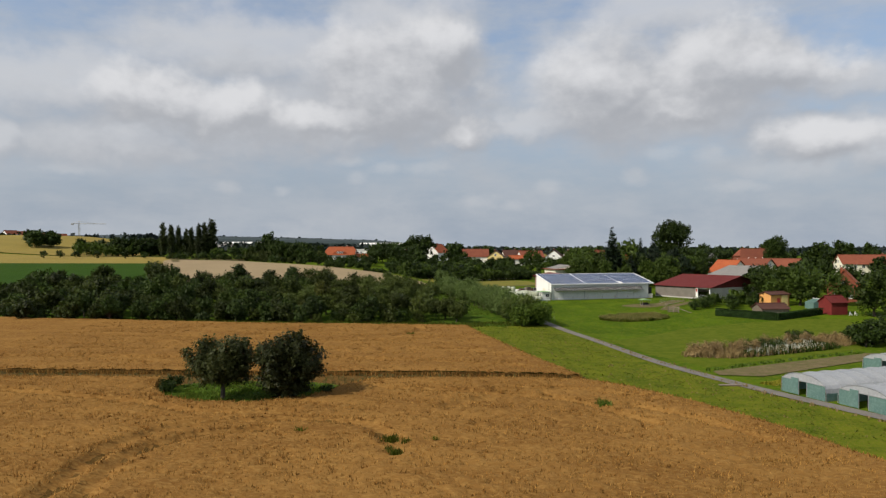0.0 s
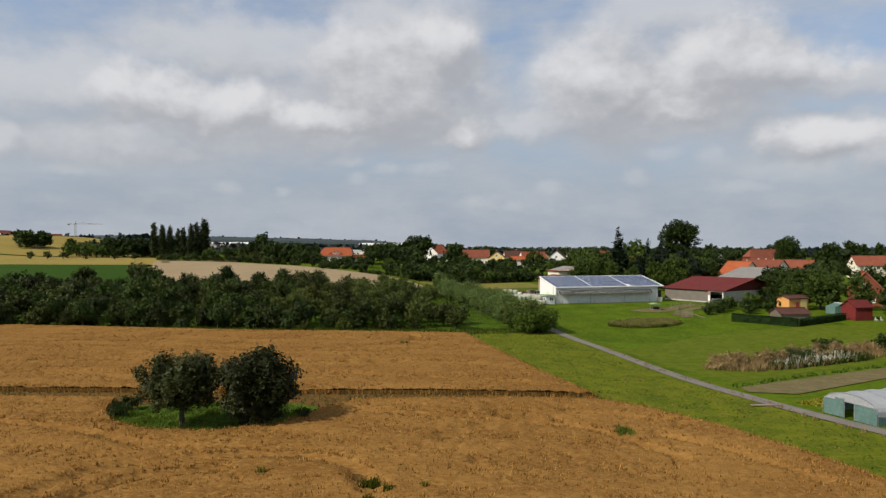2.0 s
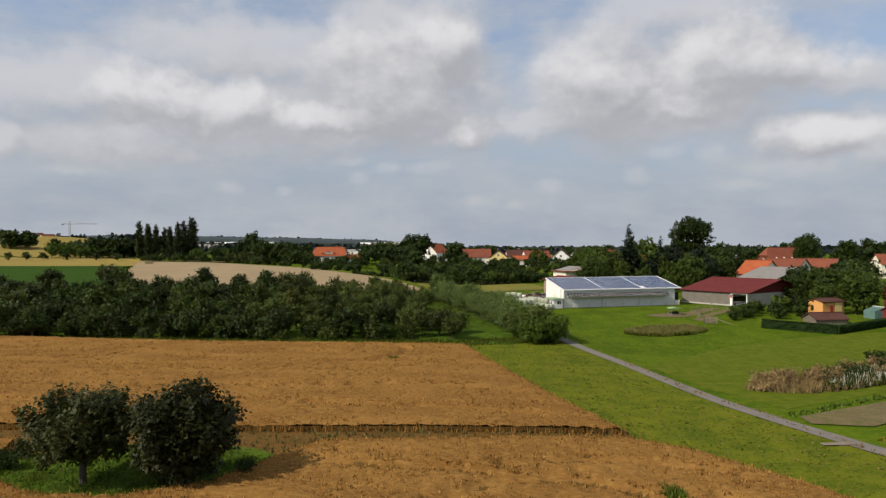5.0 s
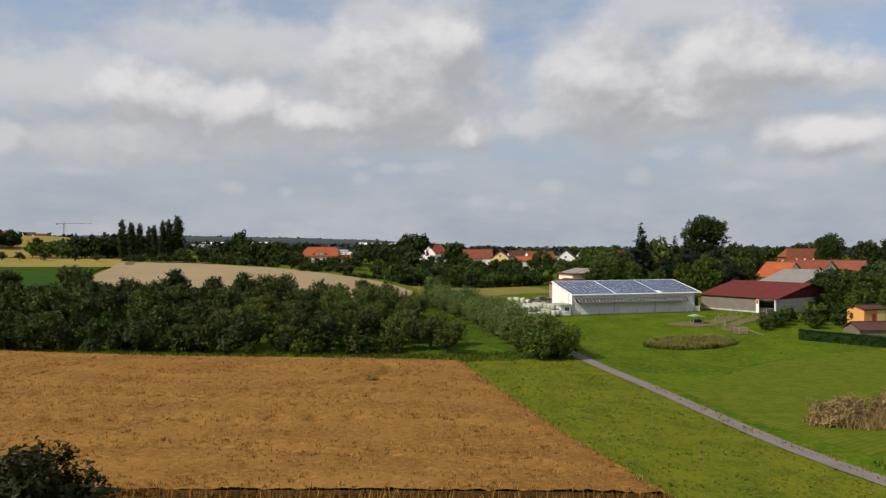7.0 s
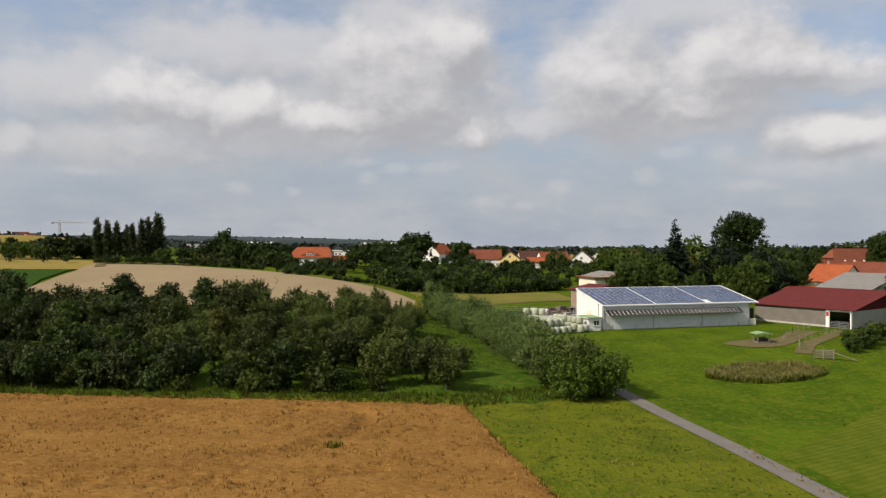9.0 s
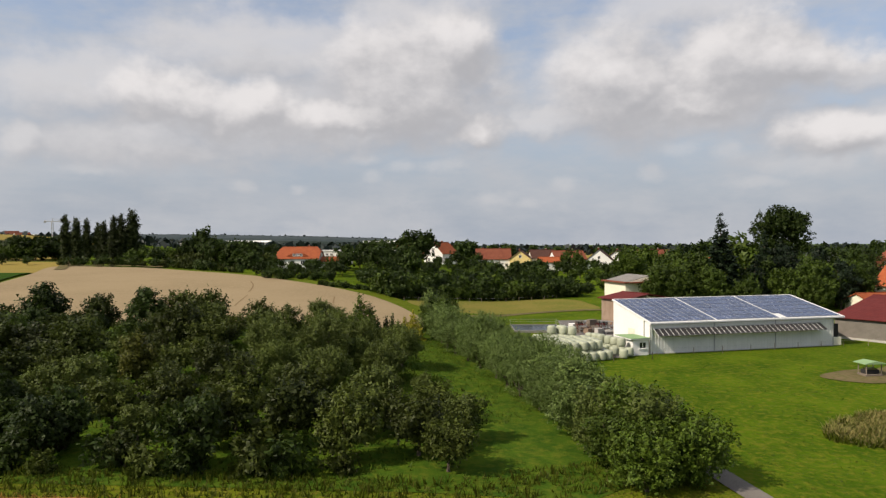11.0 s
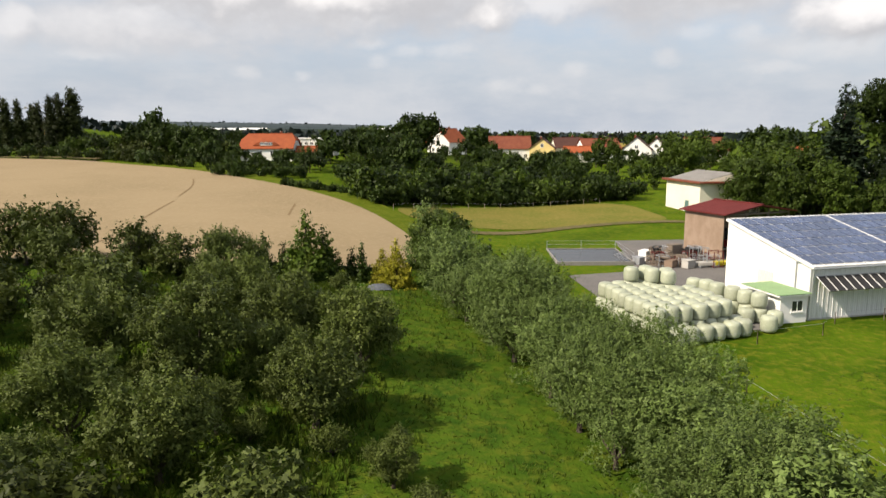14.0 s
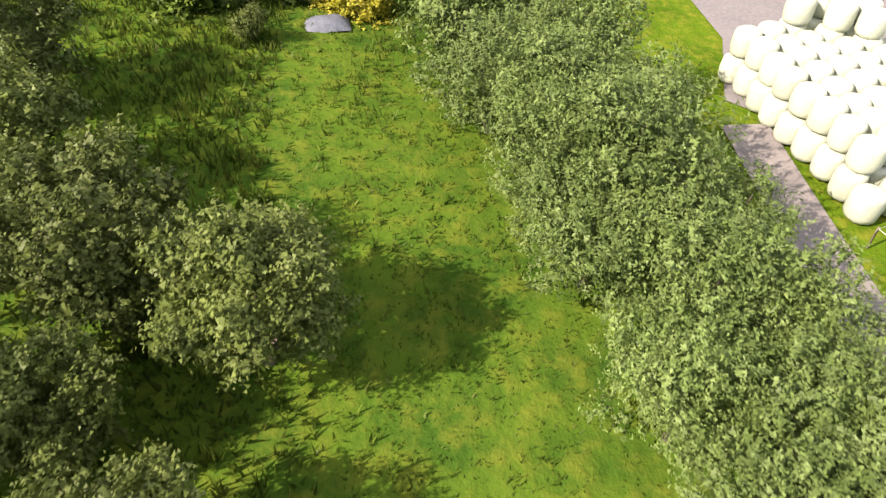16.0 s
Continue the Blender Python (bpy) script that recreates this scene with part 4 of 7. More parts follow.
for x, y, s, k in SPOTS:
    plant(APPLE_NEAR[k] if y > 166 and x > -25 else APPLE_FINE[k], "fruit_tree", x, y, s, ("dark" if k == 2 else "grey") + " green leafy orchard fruit tree in tall grass", group="orchard trees", turn=R.uniform(0, 6))
y = 149.6
while y < 202:
    x = -118.0
    while x < -6:
        px, py = x + R.uniform(-1.3, 1.3), y + R.uniform(-1.1, 1.1)
        if py < 199 + soft(-px, 30, 90) * 6 and all(math.hypot(px - a, py - b) > 4.3 for a, b, *_ in SPOTS) and not (px > -29 and py > 166) and R.random() > (0.05 if py > 152 else 0.15):
            s = R.uniform(0.66, 1.0) * (1 - 0.2 * soft(py, 186, 200)) * R.choice((0.85, 1.0, 1.0, 1.12, 1.32))
            k = R.choice((0, 0, 1, 1, 2, 2, 3, 4, 5, 6))
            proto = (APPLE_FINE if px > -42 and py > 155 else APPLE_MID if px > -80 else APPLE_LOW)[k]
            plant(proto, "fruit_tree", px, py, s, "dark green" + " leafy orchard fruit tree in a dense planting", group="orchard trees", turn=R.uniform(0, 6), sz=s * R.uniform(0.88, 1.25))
        x += 4.7 + R.uniform(-0.4, 0.4)
    y += 5.0
for x, y, s in ((-50, 203, 1.25), (-56, 201, 1.1), (-66, 202, 1.4), (-92, 206, 1.5), (-88, 202, 1.4), (-75, 199, 1.15), (-108, 205, 1.3)):
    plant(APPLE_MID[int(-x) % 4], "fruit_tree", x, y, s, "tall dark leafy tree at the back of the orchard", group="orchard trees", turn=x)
for x, y, k, s in ((-9.3, 204.2, 1, 1.05), (-17.2, 203.0, 2, 1.25), (-15.8, 203.6, 2, 1.0), (-19.6, 204, 0, 0.8), (-21.6, 204.4, 0, 0.95), (-23.0, 204.6, 0, 0.85), (-13.4, 204.6, 0, 0.8), (-12.4, 204.4, 0, 0.9), (-26.4, 204.8, 0, 0.7), (-10.6, 204.6, 1, 0.8)):
    plant(CYPRESS[k], "cypress", x, y, s, "golden cypress at the orchard edge" if k == 1 else "small green conifer at the orchard edge", "conifer", "garden conifers", turn=x)
for x, y in ((-12.6, 183.2), (-17.6, 171.4), (-8.2, 172.6), (-12.4, 173.4), (-20.4, 178.2), (-16.4, 184.6), (-13.6, 200), (-25, 172), (-27, 180), (-20, 164), (-3, 168)):
    plant(NEAR_BUSH, "shrub", x, y, 0.5, "small light green shrub in orchard grass", "shrub", turn=x)

# willow hedge beside the track
HEDGE = spline([(-5.6, 211), (-3.6, 204), (-0.4, 196), (3.0, 187), (6.0, 178), (8.6, 169.5), (11.2, 161), (13.4, 153.6), (14.6, 149.4)], 2, False)
for i, (x, y, *_) in enumerate(HEDGE):
    d = 0.9 + 1.1 * soft(i, 0, 5)
    for off, ahead, big in ((-d * 1.1, 0.0, 0.92), (d * 0.1, 2.0, 1.06), (d * 1.22, 0.3, 0.88)):
        s = big * R.uniform(0.88, 1.1)
        proto = HAZEL if y > 197 and (i % 3 == 1 or off > 0.5) else WILLOW_DARK[R.randrange(2)] if y < 160 else WILLOW[R.randrange(3)] if not 164 < y < 197 else (WILLOW_NEAR if big > 0.9 else WILLOW_SMALL)[R.randrange(2)]
        plant(proto, "willow_bush", x + 0.94 * off - 0.34 * ahead + R.uniform(-0.35, 0.35), y + 0.34 * off + 0.94 * ahead + R.uniform(-0.6, 0.6), s,
              "dense grey-green willow bush in a long hedge", "bush", "willow hedge", turn=R.uniform(0, 6), sz=s * R.uniform(0.84, 1.12))
for k in range(34):
    x, y = R.uniform(-62, -5), R.uniform(151, 166)
    if all(math.hypot(x - a, y - b) > 2.6 for a, b, *_ in SPOTS):
        plant(LOW_BUSH[k % 2], "shrub", x, y, R.uniform(0.5, 0.8), "low dark bush below the orchard trees", "shrub", "orchard edge bushes", turn=R.uniform(0, 6))
for k in range(30):
    x = -116 + 3.7 * k + R.uniform(-1, 1)
    plant(LOW_BUSH[k % 2], "shrub", x, 148.4 + soft(-x, 10, 110) * 3 + R.uniform(-0.6, 1.2), R.uniform(0.45, 0.75), "low dark bush below the orchard trees", "shrub", "orchard edge bushes", turn=R.uniform(0, 6))
plant(FAR_BUSH[1], "shrub", -2.8, 205.6, 1.1, "dark green shrub at the end of the hedge", "shrub")


def tufts(name, outline, count, mat, label, rng, h0, h1, wide=0.03, lean=0.12, blades=3, off=0.0, category="grass"):
    xs, ys = [p[0] for p in outline], [p[1] for p in outline]
    v = []
    for i in range(count):
        x, y = rng.uniform(min(xs), max(xs)), rng.uniform(min(ys), max(ys))
        if not inside(outline, x, y):
            continue
        z = land(x, y) + off
        clump = 0.6 + 0.8 * max(0.0, noise.noise((x * 0.45, y * 0.45, 2.0)) + 0.3)
        for k in range(blades):
            a = rng.uniform(0, math.tau)
            hgt = rng.uniform(h0, h1) * clump
            w = wide * rng.uniform(0.7, 1.4)
            px, py = x + rng.uniform(-0.12, 0.12), y + rng.uniform(-0.12, 0.12)
            c, s = math.cos(a) * w, math.sin(a) * w
            tx, ty = px + rng.uniform(-lean, lean), py + rng.uniform(-lean, lean)
            v.append([(px - c, py - s, z), (px + c, py + s, z), ((px + tx) / 2 + c * 0.8, (py + ty) / 2 + s * 0.8, z + hgt * 0.6), (tx, ty, z + hgt)])
    ob = new(name, cards(name, np.array(v), mat))
    return tagged(ob, label, category, kind="stuff")


ALLEY = [(-12, 163), (6, 163), (6, 176), (-1, 190), (-6, 206), (-12, 203), (-10, 190), (-6, 180)]
tufts("orchard_tall_grass", ALLEY, 9000, M_BLADE, "lush tall green grass of the orchard alley", R, 0.1, 0.3, 0.03, 0.2)
tufts("orchard_undergrowth", [(-60, 148), (-4, 146), (-4, 204), (-60, 204)], 7000, M_BLADE, "tall green grass below the orchard trees", R, 0.2, 0.55, 0.05, 0.25)
tufts("orchard_weeds", [(-32, 164), (-7, 164), (-6.5, 180), (-11, 192), (-13, 204), (-32, 204)], 9000, M_BLADE, "knee-high weeds below the fruit trees", R, 0.3, 0.8, 0.05, 0.3)
tufts("verge_grass", [(1, 140), (15, 90), (24, 82), (33, 62), (44, 62), (36, 86), (29, 107), (23.5, 130), (16, 153), (2, 150)], 9000, M_BLADE2, "uneven rough grass tufts of the verge", R, 0.06, 0.2, 0.06, 0.25)
tufts("verge_docks", [(3, 139), (16, 91), (26, 82), (34, 66), (40, 66), (34, 88), (27.5, 107), (22, 130), (14, 152), (5, 148)], 700, M_DOCK, "scattered brown seed heads in the verge", R, 0.1, 0.3, 0.05, 0.2)
tufts("field_edge_grass", [(-90, 142.5), (-45, 142.4), (0, 142), (14, 150), (10, 154), (-2, 148), (-90, 153)], 7000, M_BLADE2, "dry and green tall grass along the orchard edge", R, 0.3, 0.75, 0.05, 0.3)
tufts("headland_weeds", [(-70, 90.5), (-70, 83), (-36, 82), (-13, 82), (16, 86.5), (16, 91.5), (-14, 90)], 1500, M_REED, "dry weeds in the strip between fields", R, 0.2, 0.6, 0.06, 0.3)
tufts("island_grass", [(-34.5, 79), (-32, 74.6), (-27, 71.8), (-22, 71.6), (-17, 74), (-14.5, 80), (-18, 83.5), (-30, 83.5)], 3500, M_BLADE, "lush green grass below the field trees", R, 0.2, 0.5, 0.05, 0.2)
for x, y, r, n in ((15.4, 74.2, 1.3, 160), (-5.4, 54.6, 0.8, 60), (-6.0, 58.4, 0.7, 70), (-5.0, 53.6, 0.6, 60), (-14, 60, 0.5, 30), (-9.5, 126, 0.8, 50), (-4.6, 56.6, 0.4, 24), (-2.4, 57.2, 0.4, 20)):
    tufts("weed_clump", [(x - r, y - r * 0.6), (x + r, y - r * 0.7), (x + r * 0.9, y + r * 0.8), (x - r * 0.8, y + r)], n, M_BLADE2 if n < 80 else M_LEAFLIGHT, "green weed clump standing in the ripe crop", R, 0.7, 1.2, 0.07, 0.35, category="weeds")
tufts("reed_patch", spline([(31.8, 163), (36.5, 160), (43, 161.5), (48.2, 166), (45, 169.5), (38, 168.5)], 4), 6000, M_REED, "oval patch of tall dry reeds in the meadow", R, 0.35, 1.0, 0.05, 0.6, category="reeds")
tufts("reed_edge", spline([(31.4, 162.6), (36.5, 159.4), (43, 161), (48.6, 165.6), (45, 170), (38, 169)], 4), 3000, M_BLADE2, "green weeds at the edge of the reeds", R, 0.4, 0.9, 0.07, 0.3, category="weeds")
tufts("dock_strip", spline([(35.4, 113.6), (43, 112), (55, 117.6), (66, 124.6), (73, 130.6), (70, 134.5), (60, 129), (48, 120.5), (38, 117)], 3), 6000, M_DOCK, "tall brown seeding dock plants in a long strip", R, 0.6, 1.3, 0.05, 0.5, category="weeds")
DOCK = [shrub(f"dock{i}", 210 + i, 1.5, 1.2, 900, 0.2, (M_DOCK, M_DOCK, M_LEAF)[i], 10, 0, 0.3) for i in range(3)]
for i in range(72):
    u = R.random()
    x, y = 37 + 33 * u, 114.2 + 16.5 * u ** 1.15 + R.uniform(-0.4, 3.4)
    k = 2 if 0.28 < u < 0.75 and R.random() < 0.6 else R.randrange(2)
    plant(DOCK[k], "weed_bush", x, y, R.uniform(0.7, 1.15), "brown seeding dock clump" if k < 2 else "dark green weed clump", "weeds", "weed strip", turn=R.uniform(0, 6))
tufts("flowering_weeds", spline([(46.5, 114), (55, 118), (63, 123), (60, 126), (50, 120)], 3), 900, M_BLOSSOM, "white flowering weeds among brown dock", R, 1.1, 1.6, 0.05, 0.3, 2, category="weeds")
tufts("green_weeds", spline([(45, 113.5), (55, 117.6), (66, 124), (62, 127), (50, 120.5)], 3), 2600, M_LEAF, "dark green weeds among brown dock", R, 0.7, 1.35, 0.1, 0.35, category="weeds")
tufts("salad_row", band([(34.6, 100.6), (50, 110.2), (67, 119.4)], 1.3), 2600, M_LEAFLIGHT, "row of leafy green vegetables on bare soil", R, 0.2, 0.5, 0.1, 0.25, category="vegetables")
tufts("lettuce_bed", [(38.6, 92.0), (40.5, 89.6), (47, 94.4), (45.5, 96.4)], 1500, M_GOLD, "bed of yellow-green lettuces", R, 0.12, 0.25, 0.1, 0.2, category="vegetables")
tufts("verge_dry_grass", band([(24.6, 134), (28.6, 112), (33.6, 98), (37, 84), (44, 69)], 1.2), 3600, M_DOCK, "dry brown grass along the track edge", R, 0.2, 0.5, 0.05, 0.25)
tufts("meadow_grass", [(28, 120), (60, 128), (70, 160), (60, 190), (30, 192), (19, 185), (21, 158)], 6000, M_BLADE, "short meadow grass tufts", R, 0.03, 0.09, 0.05, 0.15)


# ---- farm buildings ----
def window_at(parent, x, y, z, w, h, axis="x", sign=-1, frame_mat=None):
    """A window in a wall: frame, pane and sill as parts; the wall faces sign along the other axis."""
    fm = frame_mat or M_WHITE
    bm = bmesh.new()
    t = 0.07
    win = None

    def put(bmx, a0, a1, b0, b1, z0, z1):
        if axis == "x":
            return box(bmx, x + a0, x + a1, y + min(b0 * sign, b1 * sign), y + max(b0 * sign, b1 * sign), z0, z1)
        return box(bmx, x + min(b0 * sign, b1 * sign), x + max(b0 * sign, b1 * sign), y + a0, y + a1, z0, z1)
    for a0, a1, z0, z1 in ((-w / 2, -w / 2 + t, z, z + h), (w / 2 - t, w / 2, z, z + h), (-w / 2 + t, w / 2 - t, z, z + t), (-w / 2 + t, w / 2 - t, z + h - t, z + h), (-t / 2, t / 2, z + t, z + h - t)):
        put(bm, a0, a1, -0.03, 0.05, z0, z1)
    win = part("window", bm, fm, parent)
    part("pane", put(bmesh.new(), -w / 2 + t, w / 2 - t, -0.02, 0.015, z + t, z + h - t), M_GLASS, win, "dark glass pane")
    part("sill", put(bmesh.new(), -w / 2 - 0.06, w / 2 + 0.06, 0.0, 0.12, z - 0.06, z - 0.005), fm, win)
    return win


def build_barn():
    """The white barn under its solar roof: one slope, low side to the meadow."""
    m = pose(24.98, 198.9, -0.05, 0, 0, 17)
    L, D, e0, e1 = 31.0, 10.9, 4.45, 6.85
    barn = thing("solar_barn", m, "long white sheet-metal barn with a solar panel roof", "barn")
    t = 0.18
    w = part("front_wall", block(t, L - t, 0, t, 0, e0), M_SHEET, barn)
    part("back_wall", block(t, L - t, D - t, D, 0, e1), M_SHEET, barn)
    for nm, x0, x1 in (("gable_wall", 0, t), ("gable_wall", L - t, L)):
        bm = prism([(x, z) for x, z in ((0, 0), (D, 0), (D, e1), (0, e0))], x0, x1)
        bmesh.ops.transform(bm, matrix=Matrix(((0, 1, 0, 0), (1, 0, 0, 0), (0, 0, 1, 0), (0, 0, 0, 1))), verts=bm.verts[:])
        bmesh.ops.recalc_face_normals(bm, faces=bm.faces[:])
        part(nm, bm, M_WHITE, barn)
    ang = math.atan2(e1 - e0, D)
    s = 1 / math.cos(ang)

    def on_roof(bm, lift=0.0):
        bmesh.ops.transform(bm, matrix=Matrix.Translation((0, 0, e0 + lift)) @ Matrix.Rotation(ang, 4, "X"), verts=bm.verts[:])
        return bm
    DR = D * s
    roof = part("roof", on_roof(block(-0.14, L + 1.7, -0.36, DR + 0.12, 0.0, 0.14)), M_SHEET, barn, "white sheet roof")
    part("ridge_cap", on_roof(block(-0.12, L + 1.68, DR + 0.0, DR + 0.1, 0.145, 0.2)), M_WHITE, barn)
    part("verge_trim", on_roof(block(-0.2, -0.144, -0.4, DR + 0.14, -0.06, 0.16)), M_WHITE, barn)
    part("verge_trim", on_roof(block(L + 1.704, L + 1.77, -0.4, DR + 0.14, -0.06, 0.16)), M_WHITE, barn)
    part("gable_door", block(-0.03, -0.004, 4.4, 6.3, 0.9, 3.1), M_CREAM, barn, "closed pale hatch")
    gut = bmesh.new()
    rod(gut, (-0.15, -0.45, e0 - 0.12), (L + 1.7, -0.45, e0 - 0.12), 0.07, 8)
    part("gutter", gut, M_STEEL, barn)
    for x, y in ((-0.02, 3.1),):
        dp = bmesh.new()
        rod(dp, (-0.09, 1.6, e0 + 0.1), (-0.09, 1.6, 2.0), 0.06, 8)
        rod(dp, (-0.09, 1.6, e0 + 0.1), (-0.09, 1.1, e0 + 0.2), 0.06, 8)
        part("downpipe", dp, M_STEEL, barn)
    dp = bmesh.new()
    rod(dp, (-0.12, -0.14, e0 - 0.2), (-0.12, -0.14, 0.05), 0.06, 8)
    part("downpipe", dp, M_STEEL, barn)
    # shallow relief panels of the long wall
    for k in range(63):
        x = 0.3 + k * 0.487
        part("wall_rib", block(x, x + 0.06, -0.035, -0.002, 0.12, 4.3, 0), M_SHEET, w)
    for x in (10.2, 20.6, 30.85):
        part("post", block(x, x + 0.14, -0.14, -0.037, 0, e0 - 0.1), M_STEEL, barn)
    part("plinth", block(0.05, L - 0.05, -0.12, -0.04, 0, 0.16), M_CONC, barn)
    # awning of dark panels
    aw0, aw1, az0, az1, out = 0.4, 28.6, 2.75, 3.62, 1.45
    awn = part("awning", block(aw0, aw1, -0.13, -0.04, az1 - 0.04, az1 + 0.06), M_STEEL, barn, "tilted awning of dark solar panels")
    n = 34
    step = (aw1 - aw0) / n
    a_ang = math.atan2(az1 - az0, out)
    me = None
    for k in range(n):
        if me is None:
            bm = block(0.04, step - 0.04, -out / math.cos(a_ang), 0, -0.02, 0.02, 0)
            ob = part("panel", bm, M_AWNING, awn, "dark solar panel")
            me = ob.data
        else:
            ob = new("panel", me)
            ob.parent = awn
        ob.matrix_local = Matrix.Translation((aw0 + k * step, -0.14, az1)) @ Matrix.Rotation(a_ang, 4, "X")
        fr = block(-0.035, 0.035, -out / math.cos(a_ang), 0, 0.021, 0.04, 0) if k == 0 else None
        if k == 0:
            fo = part("rafter", fr, M_WHITE, awn)
            fme = fo.data
        else:
            fo = new("rafter", fme)
            fo.parent = awn
        fo.matrix_local = Matrix.Translation((aw0 + k * step, -0.14, az1)) @ Matrix.Rotation(a_ang, 4, "X")
    # roof modules in three fields
    me = fme = None
    cols, rows_n, mw, mh = 10, 6, 1.05, 1.80
    for field in range(3):
        x0 = 0.0 + field * 10.86
        for i in range(cols):
            for j in range(rows_n):
                if field == 2 and i == 0 and j == 0:
                    continue
                if me is None:
                    me = part("solar_module", block(0.06, mw - 0.06, 0.06, mh - 0.06, 0, 0.04, 0), M_SOLAR, roof, "blue solar module").data
                    ob = bpy.data.objects["solar_module"]
                else:
                    ob = new("solar_module", me)
                    ob.parent = roof
                y = 0.06 + j * (mh + 0.035)
                ob.matrix_local = Matrix.Translation((0, 0, e0)) @ Matrix.Rotation(ang, 4, "X") @ Matrix.Translation((x0 + i * (mw + 0.01), y, 0.16))
        part("module_rail", on_roof(block(x0, x0 + cols * (mw + 0.01), -0.06, 0.04, 0.145, 0.19, 0)), M_STEEL, roof)
    for k in range(34):
        part("sheet_rib", on_roof(block(0.1 + k * 0.96, 0.16 + k * 0.96, -0.44, 0.04, 0.142, 0.19, 0)), M_SHEET, roof)
    # half-open bay at the far end; a near-black sheet paints its shade
    part("bay_screen", block(L + 0.15, L + 1.5, 0.6, 0.7, 0, 3.3), M_DARK, barn, "dark sheet standing in for shade in the bay")
    part("bay_wall", block(L + 0.1, L + 1.6, 0.1, 0.25, 0, 1.3), M_CREAM, barn)
    return barn


build_barn()


def build_shed():
    m = pose(22.2, 197.6, -0.05, 0, 0, 17)
    shed = thing("milk_shed", m, "small white shed with a green felt roof", "shed")
    W_, D_, H_ = 2.5, 4.0, 2.25
    part("wall", block(0, W_, 0, 0.15, 0, H_), M_WHITE, shed)
    part("wall", block(0, W_, D_ - 0.15, D_, 0, H_), M_WHITE, shed)
    part("wall", block(0, 0.15, 0.152, D_ - 0.152, 0, H_), M_WHITE, shed)
    part("wall", block(W_ - 0.15, W_, 0.152, D_ - 0.152, 0, H_), M_WHITE, shed)
    part("roof", block(-0.45, W_ + 0.15, -0.35, D_ + 0.35, H_ + 0.16, H_ + 0.24, 0.03), M_GREENROOF, shed, "flat green felt roof")
    part("fascia", block(-0.4, W_ + 0.1, -0.3, D_ + 0.3, H_ + 0.002, H_ + 0.156), M_WHITE, shed)
    win = window_at(shed, 1.55, 0, 0.95, 1.1, 0.95, "x", -1)
    return shed


build_shed()


def dark_barn():
    # local x runs along the gable, local y back along the ridge
    m = pose(70.3, 201.3, -0.1, 0, 0, 36)
    b = thing("cattle_barn", m, "open cattle barn with a dark red sheet roof", "barn")
    Wd, Ln, e, r = 28.0, 19.0, 3.6, 6.5
    part("side_wall", block(0, 0.2, 4.6, Ln, 0, 0.45), M_CONC, b)
    part("side_cladding", block(0.02, 0.14, 4.6, Ln, 0.45, e - 0.1), M_BOARD, b, "grey board cladding")
    part("back_wall", block(0.2, Wd, Ln - 0.2, Ln, 0, e), M_CONC, b)
    part("end_wall", block(0.5, Wd, 0, 0.2, 0, e - 0.3), M_CONC, b, "pale concrete gable wall")
    part("door_post", block(0, 0.5, -0.05, 0.19, 0, e), M_WHITE, b)
    part("door_post", block(-0.06, 0.2, 3.9, 4.59, 0, e), M_WHITE, b)
    part("door_lintel", block(0, 0.19, 0.2, 3.89, e - 0.5, e - 0.1), M_WHITE, b)
    part("red_panel", block(-0.1, -0.062, 4.0, 4.5, 2.2, 3.0), M_REDPL, b)
    g = part("gate", bar_gate(3.2, 1.3), M_STEEL, b, "galvanised bar gate")
    g.matrix_local = Matrix.Translation((0.1, 0.5, 0)) @ Matrix.Rotation(math.pi / 2, 4, "Z")
    bm = prism([(0, e - 0.29), (Wd, e - 0.29), (Wd / 2, r - 0.15)], 0.0, 0.16)
    part("gable", bm, M_OXROOF, b, "dark red clad gable")
    for s_ in (0, 1):
        ang2 = math.atan2(r - e, Wd / 2)
        bm = block(-0.5, (Wd / 2) / math.cos(ang2), -0.9, Ln + 0.6, 0, 0.13)
        mt = Matrix.Translation((0, 0, e - 0.05)) @ Matrix.Rotation(-ang2, 4, "Y")
        if s_:
            mt = Matrix.Translation((Wd, 0, 0)) @ Matrix.Diagonal((-1, 1, 1, 1)) @ mt
        bmesh.ops.transform(bm, matrix=mt, verts=bm.verts[:])
        bmesh.ops.recalc_face_normals(bm, faces=bm.faces[:])
        part("roof", bm, M_OXROOF, b, "dark red corrugated roof")
    part("ridge_cap", block(Wd / 2 - 0.2, Wd / 2 + 0.2, -0.9, Ln + 0.6, r + 0.02, r + 0.14), M_OXROOF, b)
    part("floor", block(0.2, Wd - 0.2, 0.2, Ln - 0.2, 0.0, 0.12, 0), M_DARK, b)


def bar_gate(w, h):
    bm = bmesh.new()
    for k in range(5):
        rod(bm, (0, 0, 0.2 + k * (h - 0.2) / 4), (w, 0, 0.2 + k * (h - 0.2) / 4), 0.025, 5)
    for x in (0, w / 2, w):
        rod(bm, (x, 0, 0.1), (x, 0, h), 0.03, 5)
    return bm


dark_barn()


